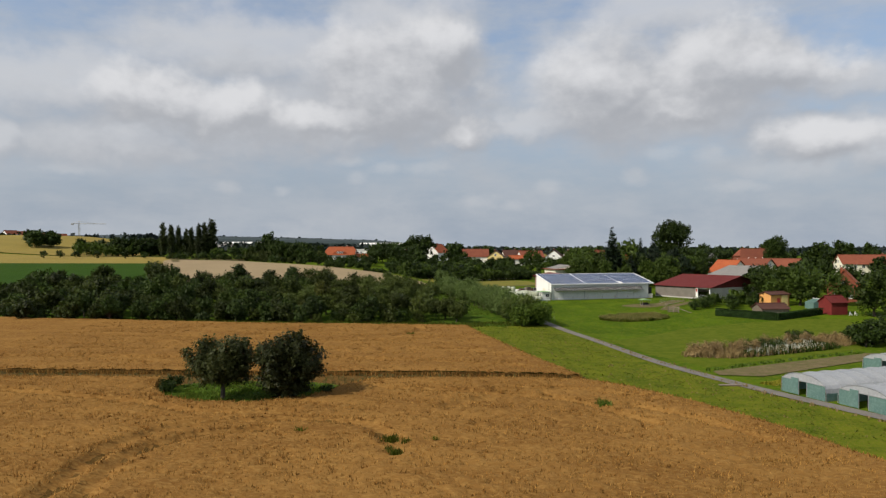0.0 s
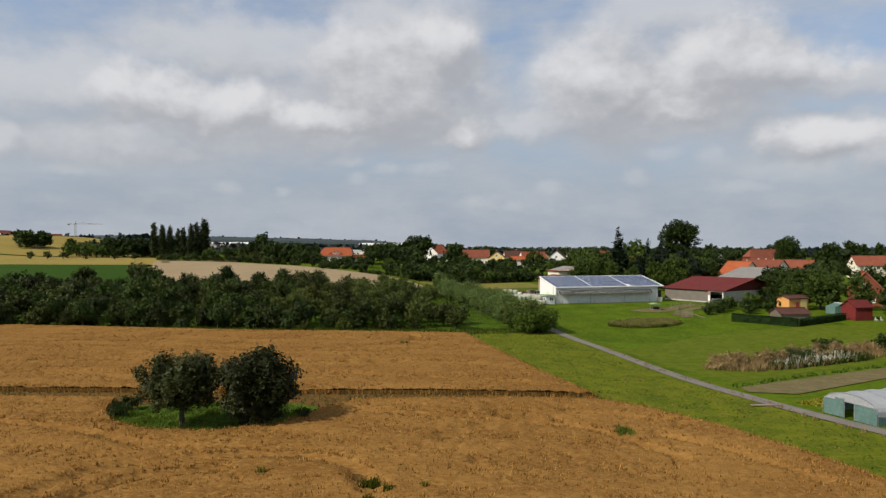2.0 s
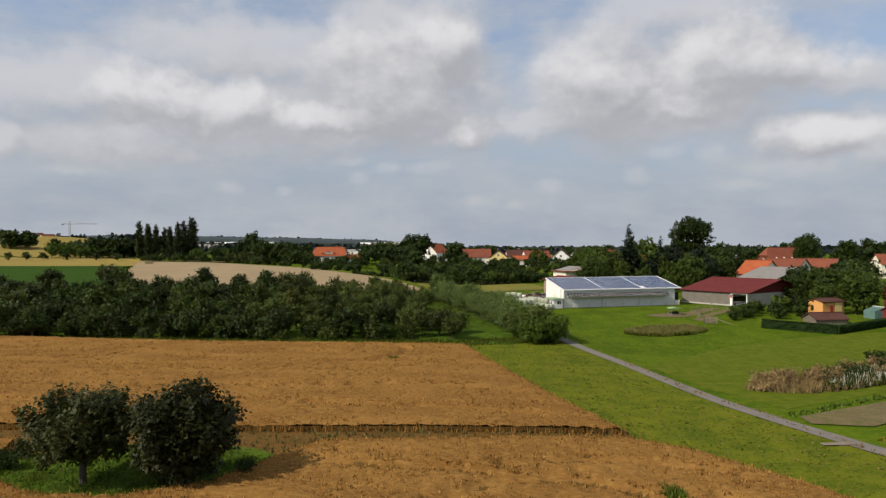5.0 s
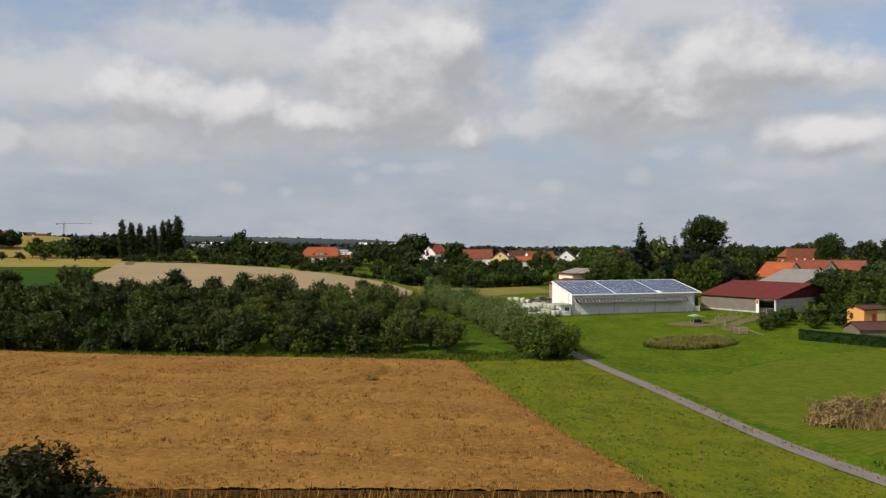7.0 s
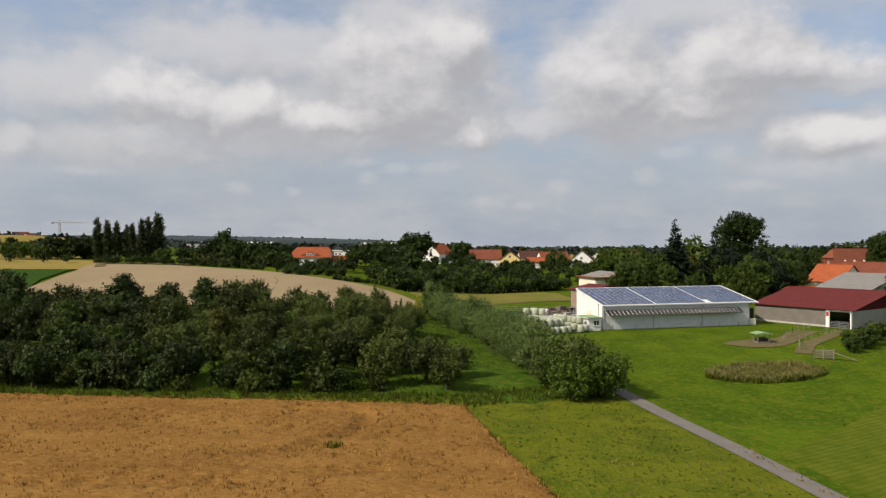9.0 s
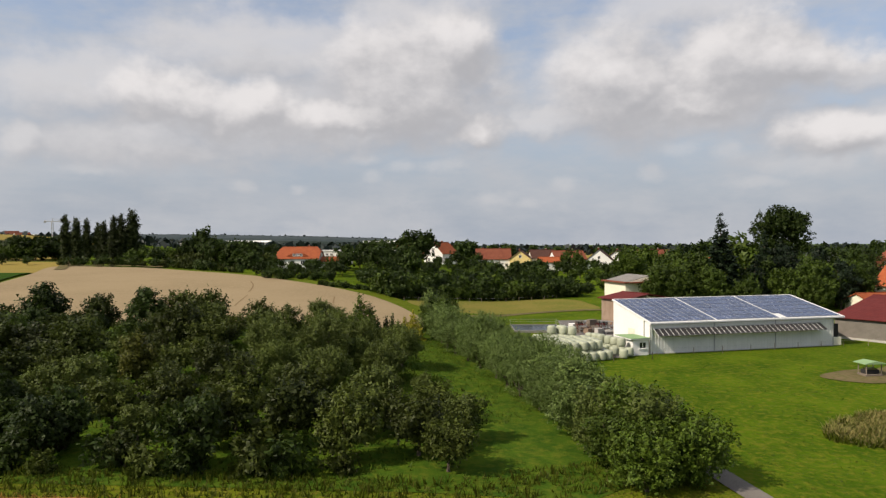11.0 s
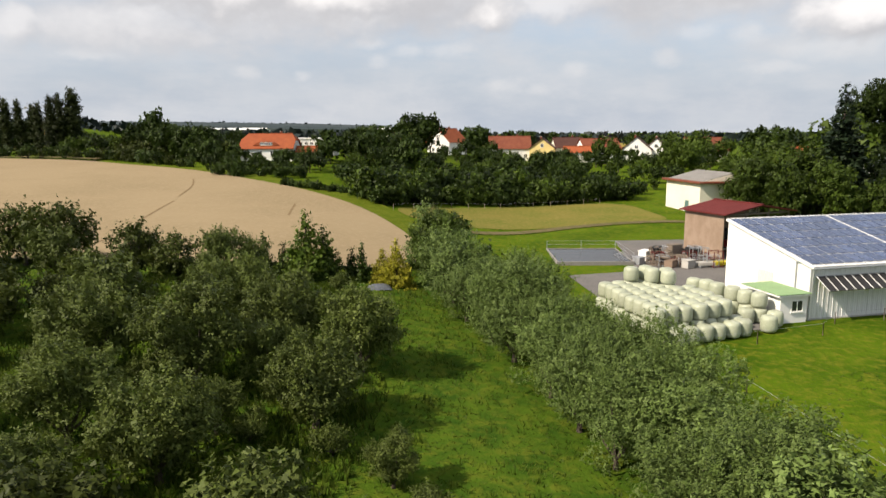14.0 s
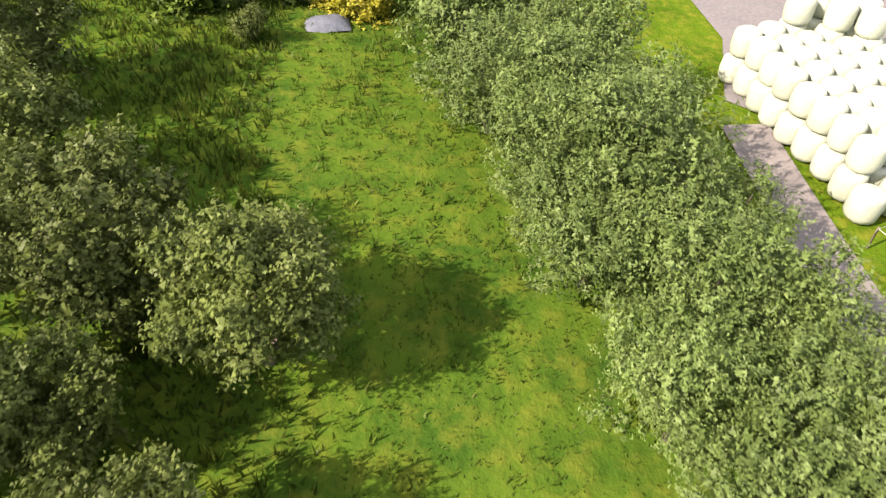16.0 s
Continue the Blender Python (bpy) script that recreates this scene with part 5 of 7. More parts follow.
def house(name, x, y, turn, L, Wd, eave, ridge, wall, roof, label, category="house", hip=0.0, windows=True, chimney=1, over=0.4, base=None, group="", sink=0.4):
    """A house: ridge along local x; walls, two roof slopes, windows on each side, chimney."""
    z = land(x, y) - sink if base is None else base
    ob = thing(name, pose(x, y, z, 0, 0, turn), label, category, group)
    e, r = eave + sink, ridge + sink
    t = 0.3
    for y0, y1 in ((-Wd / 2, -Wd / 2 + t), (Wd / 2 - t, Wd / 2)):
        part("wall", block(-L / 2 + t, L / 2 - t, y0, y1, 0, e), wall, ob)
    for x0, x1 in ((-L / 2, -L / 2 + t), (L / 2 - t, L / 2)):
        top = r - 0.12 - hip * (r - e)
        cut = Wd / 2 * (hip)
        out = [(-Wd / 2, 0), (Wd / 2, 0), (Wd / 2, e)] + ([(cut, top), (-cut, top)] if hip else [(0, top)]) + [(-Wd / 2, e)]
        bm = prism(out, x0, x1)
        bmesh.ops.transform(bm, matrix=Matrix(((0, 1, 0, 0), (1, 0, 0, 0), (0, 0, 1, 0), (0, 0, 0, 1))), verts=bm.verts[:])
        bmesh.ops.recalc_face_normals(bm, faces=bm.faces[:])
        part("gable_wall", bm, wall, ob)
    k = (r - e) / (Wd / 2)
    hx = hip * L * 0.22
    for s in (-1, 1):
        bm = bmesh.new()
        ye, ze = s * (Wd / 2 + over), e - over * k
        zr = r
        a = [bm.verts.new(c) for c in ((-L / 2 - over, ye, ze), (L / 2 + over, ye, ze), (L / 2 + over - (hx if hip else 0), 0, zr), (-L / 2 - over + (hx if hip else 0), 0, zr))]
        if hip:
            ym = s * Wd / 2 * hip
            zm = r - hip * (r - e)
            a.insert(2, bm.verts.new((L / 2 + over, ym, zm)))
            a.append(bm.verts.new((-L / 2 - over, ym, zm)))
        f = bm.faces.new(a)
        ex = bmesh.ops.extrude_face_region(bm, geom=[f])
        for v in ex["geom"]:
            if isinstance(v, bmesh.types.BMVert):
                v.co.z += 0.16
        bmesh.ops.recalc_face_normals(bm, faces=bm.faces[:])
        part("roof", bm, roof, ob)
    if hip:
        for s in (-1, 1):
            bm = bmesh.new()
            zm = r - hip * (r - e)
            a = [bm.verts.new(c) for c in ((s * (L / 2 + over), -Wd / 2 * hip, zm + 0.02), (s * (L / 2 + over), Wd / 2 * hip, zm + 0.02), (s * (L / 2 + over - hx), 0, r + 0.02))]
            f = bm.faces.new(a)
            ex = bmesh.ops.extrude_face_region(bm, geom=[f])
            for v in ex["geom"]:
                if isinstance(v, bmesh.types.BMVert):
                    v.co.z += 0.14
            bmesh.ops.recalc_face_normals(bm, faces=bm.faces[:])
            part("hip", bm, roof, ob)
    part("ridge_tiles", block(-L / 2 - over + hx, L / 2 + over - hx, -0.14, 0.14, r + 0.1, r + 0.26), roof, ob)
    for c in range(chimney):
        cx = L * (0.2 - 0.5 * c)
        ch = part("chimney", block(cx - 0.3, cx + 0.3, 0.5, 1.1, r - 1.2, r + 0.7), M_TILE2, ob)
        part("chimney_cap", block(cx - 0.36, cx + 0.36, 0.44, 1.16, r + 0.702, r + 0.8), M_CONC, ch)
    if windows:
        floors = [sink + 0.9] + ([sink + 3.6] if eave > 4.6 else [])
        for fz in floors:
            n = max(2, int(L / 3.2))
            for i in range(n):
                window_at(ob, -L / 2 + (i + 0.5) * L / n, -Wd / 2, fz, 1.2, 1.3, "x", -1)
            for s in (-1, 1):
                for q in (-Wd * 0.22, Wd * 0.22):
                    window_at(ob, s * L / 2, q, fz, 1.1, 1.3, "y", s)
        if ridge - eave > 2.4:
            for s in (-1, 1):
                window_at(ob, s * L / 2, 0, e + 0.3, 1.1, 1.2, "y", s)
    return ob


# store behind the barn, open shed
def store():
    m = pose(34.2, 260.4, land(34, 262) - 0.3, 0, 0, 15)
    s = thing("farm_store", m, "pale store building with a low red-brown roof", "building")
    part("wall", block(0, 11.5, 0, 0.3, 0, 5.4), M_CREAM, s)
    part("wall", block(0, 0.3, 0.302, 11, 0, 5.4), M_CREAM, s)
    part("wall", block(11.2, 11.5, 0.302, 11, 0, 5.4), M_CREAM, s)
    part("wall", block(0.302, 11.198, 10.7, 11, 0, 5.4), M_CREAM, s)
    part("roof_edge", block(-0.7, 12.1, -0.8, 11.6, 5.4, 5.7), M_TILE2, s, "red-brown roof edge")
    bm = prism([(0.6, 5.7), (12.0, 5.7), (6.3, 7.1)], 0.4, 11.4)
    part("roof", bm, M_FIBRE, s, "pale grey low gable roof")
    bm = prism([(1.0, 5.71), (11.6, 5.71), (6.3, 6.95)], 0.32, 0.396)
    part("gable", bm, M_CREAM, s)
    d = part("door", block(-0.06, -0.003, 3.3, 4.5, 0, 2.3), M_TEAL, s, "green door")
    part("vent_box", block(10.2, 10.9, 4, 4.7, 6.0, 7.4), M_CONC, s)


store()


def open_shed():
    m = pose(26.4, 224.5, land(25, 226) - 0.2, 0, 0, 26.5)
    s = thing("machine_shed", m, "open timber machine shed with a red roof", "shed")
    part("side_wall", block(0, 0.16, 0.0, 6.4, 0, 5.4), M_WOOD, s, "pale brown weathered board wall")
    part("back_wall", block(0.162, 10.4, 6.24, 6.4, 0, 5.4), M_WOOD, s)
    for x in (3.4, 6.9, 10.2):
        part("post", block(x, x + 0.22, 0.0, 0.22, 0, 5.2), M_TIMBER, s)
    part("beam", block(0.162, 10.4, 0.0, 0.2, 5.2, 5.42), M_TIMBER, s)
    for x in (1.6, 3.4, 5.2, 7.0, 8.8):
        part("rafter", block(x, x + 0.12, 0.02, 0.18, 5.422, 6.15 - abs(x - 5.2) * 0.14), M_TIMBER, s)
    for a, b in ((-0.5, 5.18), (5.22, 10.9)):
        za, zb = (5.38, 6.3) if a < 0 else (6.3, 5.38)
        part("roof", prism([(a, za), (b, zb), (b, zb + 0.14), (a, za + 0.14)], -0.7, 7.0), M_OXROOF, s, "rusty red sheet roof")
    part("ridge_cap", block(5.0, 5.4, -0.7, 7.0, 6.43, 6.53), M_OXROOF, s)
    part("floor", block(0.2, 10.2, 0.2, 6.2, 0, 0.22, 0), M_DARK, s)
    part("rack", block(4.0, 9.0, 4.6, 6.0, 0.24, 2.8), M_DARK, s, "dark loaded rack")
    # implement parked inside
    tr = thing("farm_trailer", m @ Matrix.Translation((5.0, 1.7, 0.22)) , "dark red farm trailer parked in the shed", "trailer")
    part("bed", block(-2.2, 2.2, -1.1, 1.1, 0.9, 1.7, 0.04), M_REDPL, tr)
    part("drawbar", block(-3.6, -2.2, -0.08, 0.08, 0.7, 0.86), M_STEEL, tr)
    for x in (-1.0, 1.0):
        for y in (-1.0, 1.0):
            w = bmesh.new()
            rod(w, (x, y - 0.14, 0.48), (x, y + 0.14, 0.48), 0.48, 14)
            part("wheel", w, M_DARK, tr, "black rubber wheel")


open_shed()


def tank():
    """A rectangular slurry basin with concrete rims and rails."""
    m = pose(6.9, 220.6, land(12, 229), 0, 0, 3)
    s = thing("slurry_basin", m, "rectangular concrete slurry basin with dark water and railing", "basin")
    Lx, Ly = 8.8, 9.3
    for x0, x1, y0, y1 in ((0, Lx, 0, 0.2), (0, Lx, Ly - 0.2, Ly), (0, 0.2, 0.202, Ly - 0.202), (Lx - 0.2, Lx, 0.202, Ly - 0.202)):
        part("rim", block(x0, x1, y0, y1, -0.6, 0.2), M_FIBRE, s)
    part("water", block(0.2, Lx - 0.2, 0.2, Ly - 0.2, -0.5, 0.12, 0), M_WATER, s, "still dark water")
    r = bmesh.new()
    pts = [(Lx - 0.1, 0.1), (Lx - 0.1, Ly * 0.5), (Lx - 0.1, Ly - 0.1), (Lx * 0.5, Ly - 0.1), (0.1, Ly - 0.1)]
    for a, b in zip(pts, pts[1:]):
        for z in (0.7, 1.15):
            rod(r, (*a, z), (*b, z), 0.014, 5)
    part("rail", r, M_STEEL, s)
    for p in pts:
        q = bmesh.new()
        rod(q, (*p, 0.2), (*p, 1.2), 0.03, 6)
        part("rail_post", q, M_STEEL, s)
    g = bmesh.new()
    for k in range(9):
        rod(g, (Lx - 1.4, 0.6 + k * 0.5, 0.12), (Lx - 0.2, 0.6 + k * 0.5, 0.6), 0.02, 5)
    part("grating", g, M_STEEL, s)


tank()


def bale_mesh(seed):
    g = random.Random(seed)
    bm = bmesh.new()
    n = 14
    prof = [(0.0, 0.02), (0.42, 0.0), (0.55, 0.07), (0.60, 0.24), (0.615, 0.6), (0.59, 0.96), (0.54, 1.13), (0.40, 1.21), (0.0, 1.225)]
    rings = []
    for r, z in prof[1:-1]:
        rings.append([bm.verts.new((math.cos(k * math.tau / n) * r * (1 + g.uniform(-0.025, 0.025)), math.sin(k * math.tau / n) * r * (1 + g.uniform(-0.025, 0.025)), z + g.uniform(-0.02, 0.02))) for k in range(n)])
    lo, hi = bm.verts.new((0, 0, prof[0][1])), bm.verts.new((0.03, 0.02, prof[-1][1] - 0.03))
    for a, b in zip(rings, rings[1:]):
        for k in range(n):
            bm.faces.new((a[k], a[(k + 1) % n], b[(k + 1) % n], b[k]))
    for k in range(n):
        bm.faces.new((lo, rings[0][(k + 1) % n], rings[0][k]))
        bm.faces.new((hi, rings[-1][k], rings[-1][(k + 1) % n]))
    for f in bm.faces:
        f.smooth = True
    me = bpy.data.meshes.new("bale")
    bm.to_mesh(me)
    bm.free()
    me.materials.append(M_BALE)
    return me


BALES = [bale_mesh(i) for i in range(4)]


def bale(x, y, z, g, lying=None):
    ob = new("silage_bale", BALES[g.randrange(4)])
    m = Matrix.Translation((x, y, z))
    if lying is not None:
        m = m @ Matrix.Rotation(lying, 4, "Z") @ Matrix.Translation((0, -0.6, 0.62)) @ Matrix.Rotation(-math.pi / 2, 4, "X")
    s = g.uniform(0.96, 1.04)
    s *= 1.05
    ob.matrix_world = m @ Matrix.Rotation(g.uniform(0, 6), 4, "Z") @ Matrix.Diagonal((s, s, g.uniform(0.94, 1.04), 1))
    tagged(ob, "round hay bale wrapped in pale green film" if lying is None else "round wrapped bale lying on its side", "bale", "stacked silage bales")


def build_bales():
    g = random.Random(21)
    u = Vector((math.cos(radians(25)), math.sin(radians(25))))
    v = Vector((-math.sin(radians(15)), math.cos(radians(15))))
    o = Vector((11.5, 191.2))
    for j in range(9):
        for i in range(7):
            p = o + u * (i * 1.25) + v * (j * 1.25) + Vector((g.uniform(-0.09, 0.09), g.uniform(-0.09, 0.09)))
            bale(p.x, p.y, land(p.x, p.y) + 0.07, g)
            if 1 <= j and i < 6 and not (i >= 5 and j > 5):
                q = p + u * 0.3 + v * 0.05
                bale(q.x, q.y, land(q.x, q.y) + 1.3, g)
            if 6 <= j and 1 <= i <= 4 and (j, i) not in ((6, 1), (6, 2), (6, 3), (7, 1), (7, 2), (8, 4), (8, 1)):
                q = p + u * 0.5 + Vector((g.uniform(-0.25, 0.25), g.uniform(-0.25, 0.25)))
                bale(q.x, q.y, land(q.x, q.y) + 2.45, g)
    # second stack beside the shed, bales on their sides
    a, b = Vector((17.0, 203.6)), Vector((22.2, 195.8))
    d = (b - a).normalized()
    ang = math.atan2(d.y, d.x) - math.pi / 2
    for k in range(7):
        p = a + d * (0.3 + k * 1.3)
        bale(p.x + g.uniform(-0.1, 0.1), p.y, land(p.x, p.y) + 0.07, g)
        if k != 6:
            bale(p.x - 0.05 + g.uniform(-0.12, 0.12), p.y + 0.1, land(p.x, p.y) + 1.27, g)
    for x, y in ((20.5, 195.3), (19.6, 197.6), (18.6, 199.4)):
        bale(x, y, land(x, y) + 0.07, g)


build_bales()


def sack(x, y, z):
    s = bmesh.new()
    bmesh.ops.create_icosphere(s, subdivisions=2, radius=0.5)
    for v in s.verts:
        v.co = Vector((v.co.x * 0.9, v.co.y * 0.7, v.co.z * 0.9)) + Vector((0, 0, 0.15 * noise.noise(v.co * 3)))
    t = thing("plastic_canister", Matrix.Translation((x, y, z)), "bright yellow plastic canister on the bales", "canister")
    part("body", s, M_YELLOWPL, t)


sack(16.6, 204.6, 0.4)


def pallet(x, y, z, turn, tilt=0.0):
    m = Matrix.Translation((x, y, z)) @ Matrix.Rotation(turn, 4, "Z") @ Matrix.Rotation(tilt, 4, "X")
    p = thing("wooden_pallet", m, "weathered wooden pallet in the scrap pile", "pallet", "scrap pile")
    for k in range(5):
        part("slat", block(-0.6, 0.6, -0.4 + k * 0.18, -0.3 + k * 0.18, 0.1, 0.125, 0), M_TIMBER, p)
    for xx in (-0.55, 0, 0.55):
        part("bearer", block(xx - 0.05, xx + 0.05, -0.4, 0.42, 0, 0.098, 0), M_TIMBER, p)


def stillage(x, y, z, turn, h=1.2, mat=None, label="empty steel frame crate in the scrap pile"):
    p = thing("frame_crate", Matrix.Translation((x, y, z)) @ Matrix.Rotation(turn, 4, "Z"), label, "crate", "scrap pile")
    for xx in (-0.6, 0.6):
        for yy in (-0.5, 0.5):
            bm = bmesh.new()
            rod(bm, (xx, yy, 0), (xx, yy, h), 0.045, 5)
            part("post", bm, mat or M_STEEL, p)
    for zz in (0.12, h * 0.55, h - 0.03):
        bm = bmesh.new()
        for a, b in (((-0.6, -0.5), (0.6, -0.5)), ((0.6, -0.5), (0.6, 0.5)), ((0.6, 0.5), (-0.6, 0.5)), ((-0.6, 0.5), (-0.6, -0.5))):
            rod(bm, (*a, zz), (*b, zz), 0.035, 5)
        part("rail", bm, mat or M_STEEL, p)


def scrap():
    g = random.Random(8)
    for i in range(48):
        x = g.uniform(17.2, 24.4)
        y = 220.2 + (x - 17) * 0.12 + g.uniform(0, 4.2)
        pallet(x, y, land(x, y) + 0.1 + g.choice((0, 0.14, 0.3, 0.5, 0.9, 1.2)), g.uniform(0, 3), g.choice((0, 0, 0.1, 1.2, -0.4)))
    for i in range(16):
        x, y = g.uniform(17.4, 24.6), g.uniform(220.0, 223.8)
        stillage(x, y, land(x, y) + 0.06, g.uniform(-0.4, 0.4), g.uniform(0.9, 1.9), g.choice((M_STEEL, M_TIMBER, M_OXROOF)))
    for x, y, w, h, mat, lab in ((17.4, 223.8, 1.6, 1.1, M_WHITE, "white plastic tank box in the scrap pile"), (16.2, 221.5, 1.0, 0.8, M_STEEL, "grey metal box in the scrap pile"), (18.9, 224.8, 2.0, 1.3, M_DARK, "dark sheet-metal box in the scrap pile"), (20.6, 223.4, 1.5, 1.9, M_TIMBER, "tall timber crate in the scrap pile"), (22.6, 223.0, 1.4, 1.6, M_DARK, "dark machine housing in the scrap pile"), (19.5, 220.2, 1.4, 0.8, M_WOOD, "brown wooden box in the scrap pile"), (21.2, 219.6, 1.1, 0.9, M_CONC, "grey concrete block in the yard")):
        b = thing("storage_box", Matrix.Translation((x, y, land(x, y) + 0.05)) @ Matrix.Rotation(g.uniform(0, 1), 4, "Z"), lab, "box", "scrap pile")
        part("body", block(-w / 2, w / 2, -0.5, 0.5, 0, h, 0.06), mat, b)
        part("lid", block(-w / 2 - 0.04, w / 2 + 0.04, -0.54, 0.54, h + 0.002, h + 0.07, 0.02), mat, b)
    for x, y, mat, lab in ((25.0, 220.6, M_YELLOWPL, "yellow implement parked in the yard"), (23.2, 220.2, M_CONC, "pale skid of boards in the yard")):
        b = thing("farm_implement", Matrix.Translation((x, y, land(x, y) + 0.06)) @ Matrix.Rotation(0.2, 4, "Z"), lab, "implement")
        part("body", block(-1.0, 1.0, -0.5, 0.5, 0.2, 0.6, 0.06), mat, b)
        for xx in (-0.8, 0.8):
            part("skid", block(xx - 0.08, xx + 0.08, -0.6, 0.6, 0, 0.198), M_STEEL, b)


scrap()


def fence(pts, h=1.0, gap=4.0, mat=None, rails=(0.95,), label="thin white electric fence on posts", r=0.04):
    f = thing("pasture_fence", Matrix(), label, "fence")
    for (ax, ay), (bx, by) in zip(pts, pts[1:]):
        n = max(1, int(math.hypot(bx - ax, by - ay) / gap))
        for k in range(n + 1):
            x, y = ax + (bx - ax) * k / n, ay + (by - ay) * k / n
            bm = bmesh.new()
            rod(bm, (x, y, land(x, y) - 0.1), (x, y, land(x, y) + h), r, 6)
            part("post", bm, mat or M_TIMBER, f)
            if k:
                bm = bmesh.new()
                for z in rails:
                    rod(bm, (px, py, land(px, py) + z), (x, y, land(x, y) + z), 0.008, 4)
                part("wire", bm, M_STEEL, f)
            px, py = x, y
    return f


fence([(11.2, 189.6), (18.6, 192.4), (24.2, 194.6), (26.6, 197.8), (40, 201.8), (55.5, 206.6), (64, 209)], 1.0, 4.0)
fence([(11.2, 189.6), (14.5, 183), (17.5, 172), (20.5, 158)], 0.9, 5.0)
fence([(66.8, 197.2), (60, 192), (54, 186), (51, 179)], 1.1, 2.4, M_TIMBER, (0.4, 0.75, 1.1), "weathered rail fence along the cattle walk", 0.05)
fence([(63, 201.5), (57, 195), (52.5, 188)], 1.1, 2.4, M_TIMBER, (0.4, 0.75, 1.1), "weathered rail fence along the cattle walk", 0.05)
fence([(-15.5, 248.6), (-7, 257.5), (4, 266.4), (20, 274.2)], 1.0, 3.5, M_TIMBER, (0.9,), "weathered post and wire fence along the pasture")


def feeder():
    f = thing("hay_feeder", pose(47.9, 185.6, land(47.9, 185.6), 0, 0, 10) @ Matrix.Scale(0.75, 4), "roofed hay feeder with a green roof in the meadow", "hay feeder")
    for x in (-1.3, 1.3):
        for y in (-0.9, 0.9):
            part("post", block(x - 0.06, x + 0.06, y - 0.06, y + 0.06, 0, 2.0), M_TIMBER, f)
    part("roof", prism([(-1.9, 2.0), (1.9, 2.0), (1.9, 2.1), (0, 2.45), (-1.9, 2.1)], -1.4, 1.4), M_GREENROOF, f, "green sheet roof")
    part("rack", block(-1.1, 1.1, -0.75, 0.75, 0.35, 1.0, 0.05), M_DARK, f)
    part("hay", block(-0.9, 0.9, -0.6, 0.6, 1.0, 1.2, 0.08), M_REED, f, "dry hay")
    part("trough", block(-1.5, 1.5, -1.0, 1.0, 0.0, 0.34, 0.03), M_TIMBER, f)


feeder()


def ramp():
    f = thing("cattle_ramp", pose(52.2, 173.6, land(52, 173.6), 0, 0, -20), "weathered wooden cattle crush with a plank ramp", "ramp")
    for k in range(5):
        part("rail", block(-1.6, 0.9, -0.5, -0.44, 0.2 + k * 0.26, 0.36 + k * 0.26), M_TIMBER, f)
    for x in (-1.6, -0.4, 0.9):
        part("post", block(x - 0.07, x + 0.07, -0.6, -0.502, 0, 1.6), M_TIMBER, f)
    bm = block(0, 3.0, -0.3, 0.3, 0, 0.08)
    bmesh.ops.transform(bm, matrix=Matrix.Translation((0.95, -0.3, 1.0)) @ Matrix.Rotation(0.33, 4, "Y"), verts=bm.verts[:])
    part("plank", bm, M_TIMBER, f)


ramp()


def sign_board():
    b = thing("stacked_boards", pose(34.3, 90.2, land(34.3, 90.2), 0, 0, 4), "loose grey boards over a ditch culvert", "boards")
    for k in range(3):
        part("board", block(-1.6, 1.6 - k * 0.4, -0.3 + k * 0.22, -0.1 + k * 0.22, 0.15, 0.2), M_TIMBER, b)
    part("support", block(-0.2, 1.2, -0.25, 0.3, -0.1, 0.148), M_WOOD, b)


sign_board()


def tarp():
    bm = bmesh.new()
    bmesh.ops.create_grid(bm, x_segments=10, y_segments=8, size=0.5)
    for v in bm.verts:
        d = max(0, 1 - (v.co.x * 2) ** 2) * max(0, 1 - (v.co.y * 2) ** 2)
        v.co = Vector((v.co.x * 2.3, v.co.y * 1.5, 0.05 + 0.45 * d ** 0.6 + 0.1 * noise.noise((v.co.x * 6, v.co.y * 6, 1))))
    for f in bm.faces:
        f.smooth = True
    t = thing("covered_pile", pose(-10.6, 202.2, land(-10.6, 202.2), 0, 0, 15), "low pile under a pale grey tarp", "tarp")
    part("tarp", bm, M_TARP, t)


tarp()


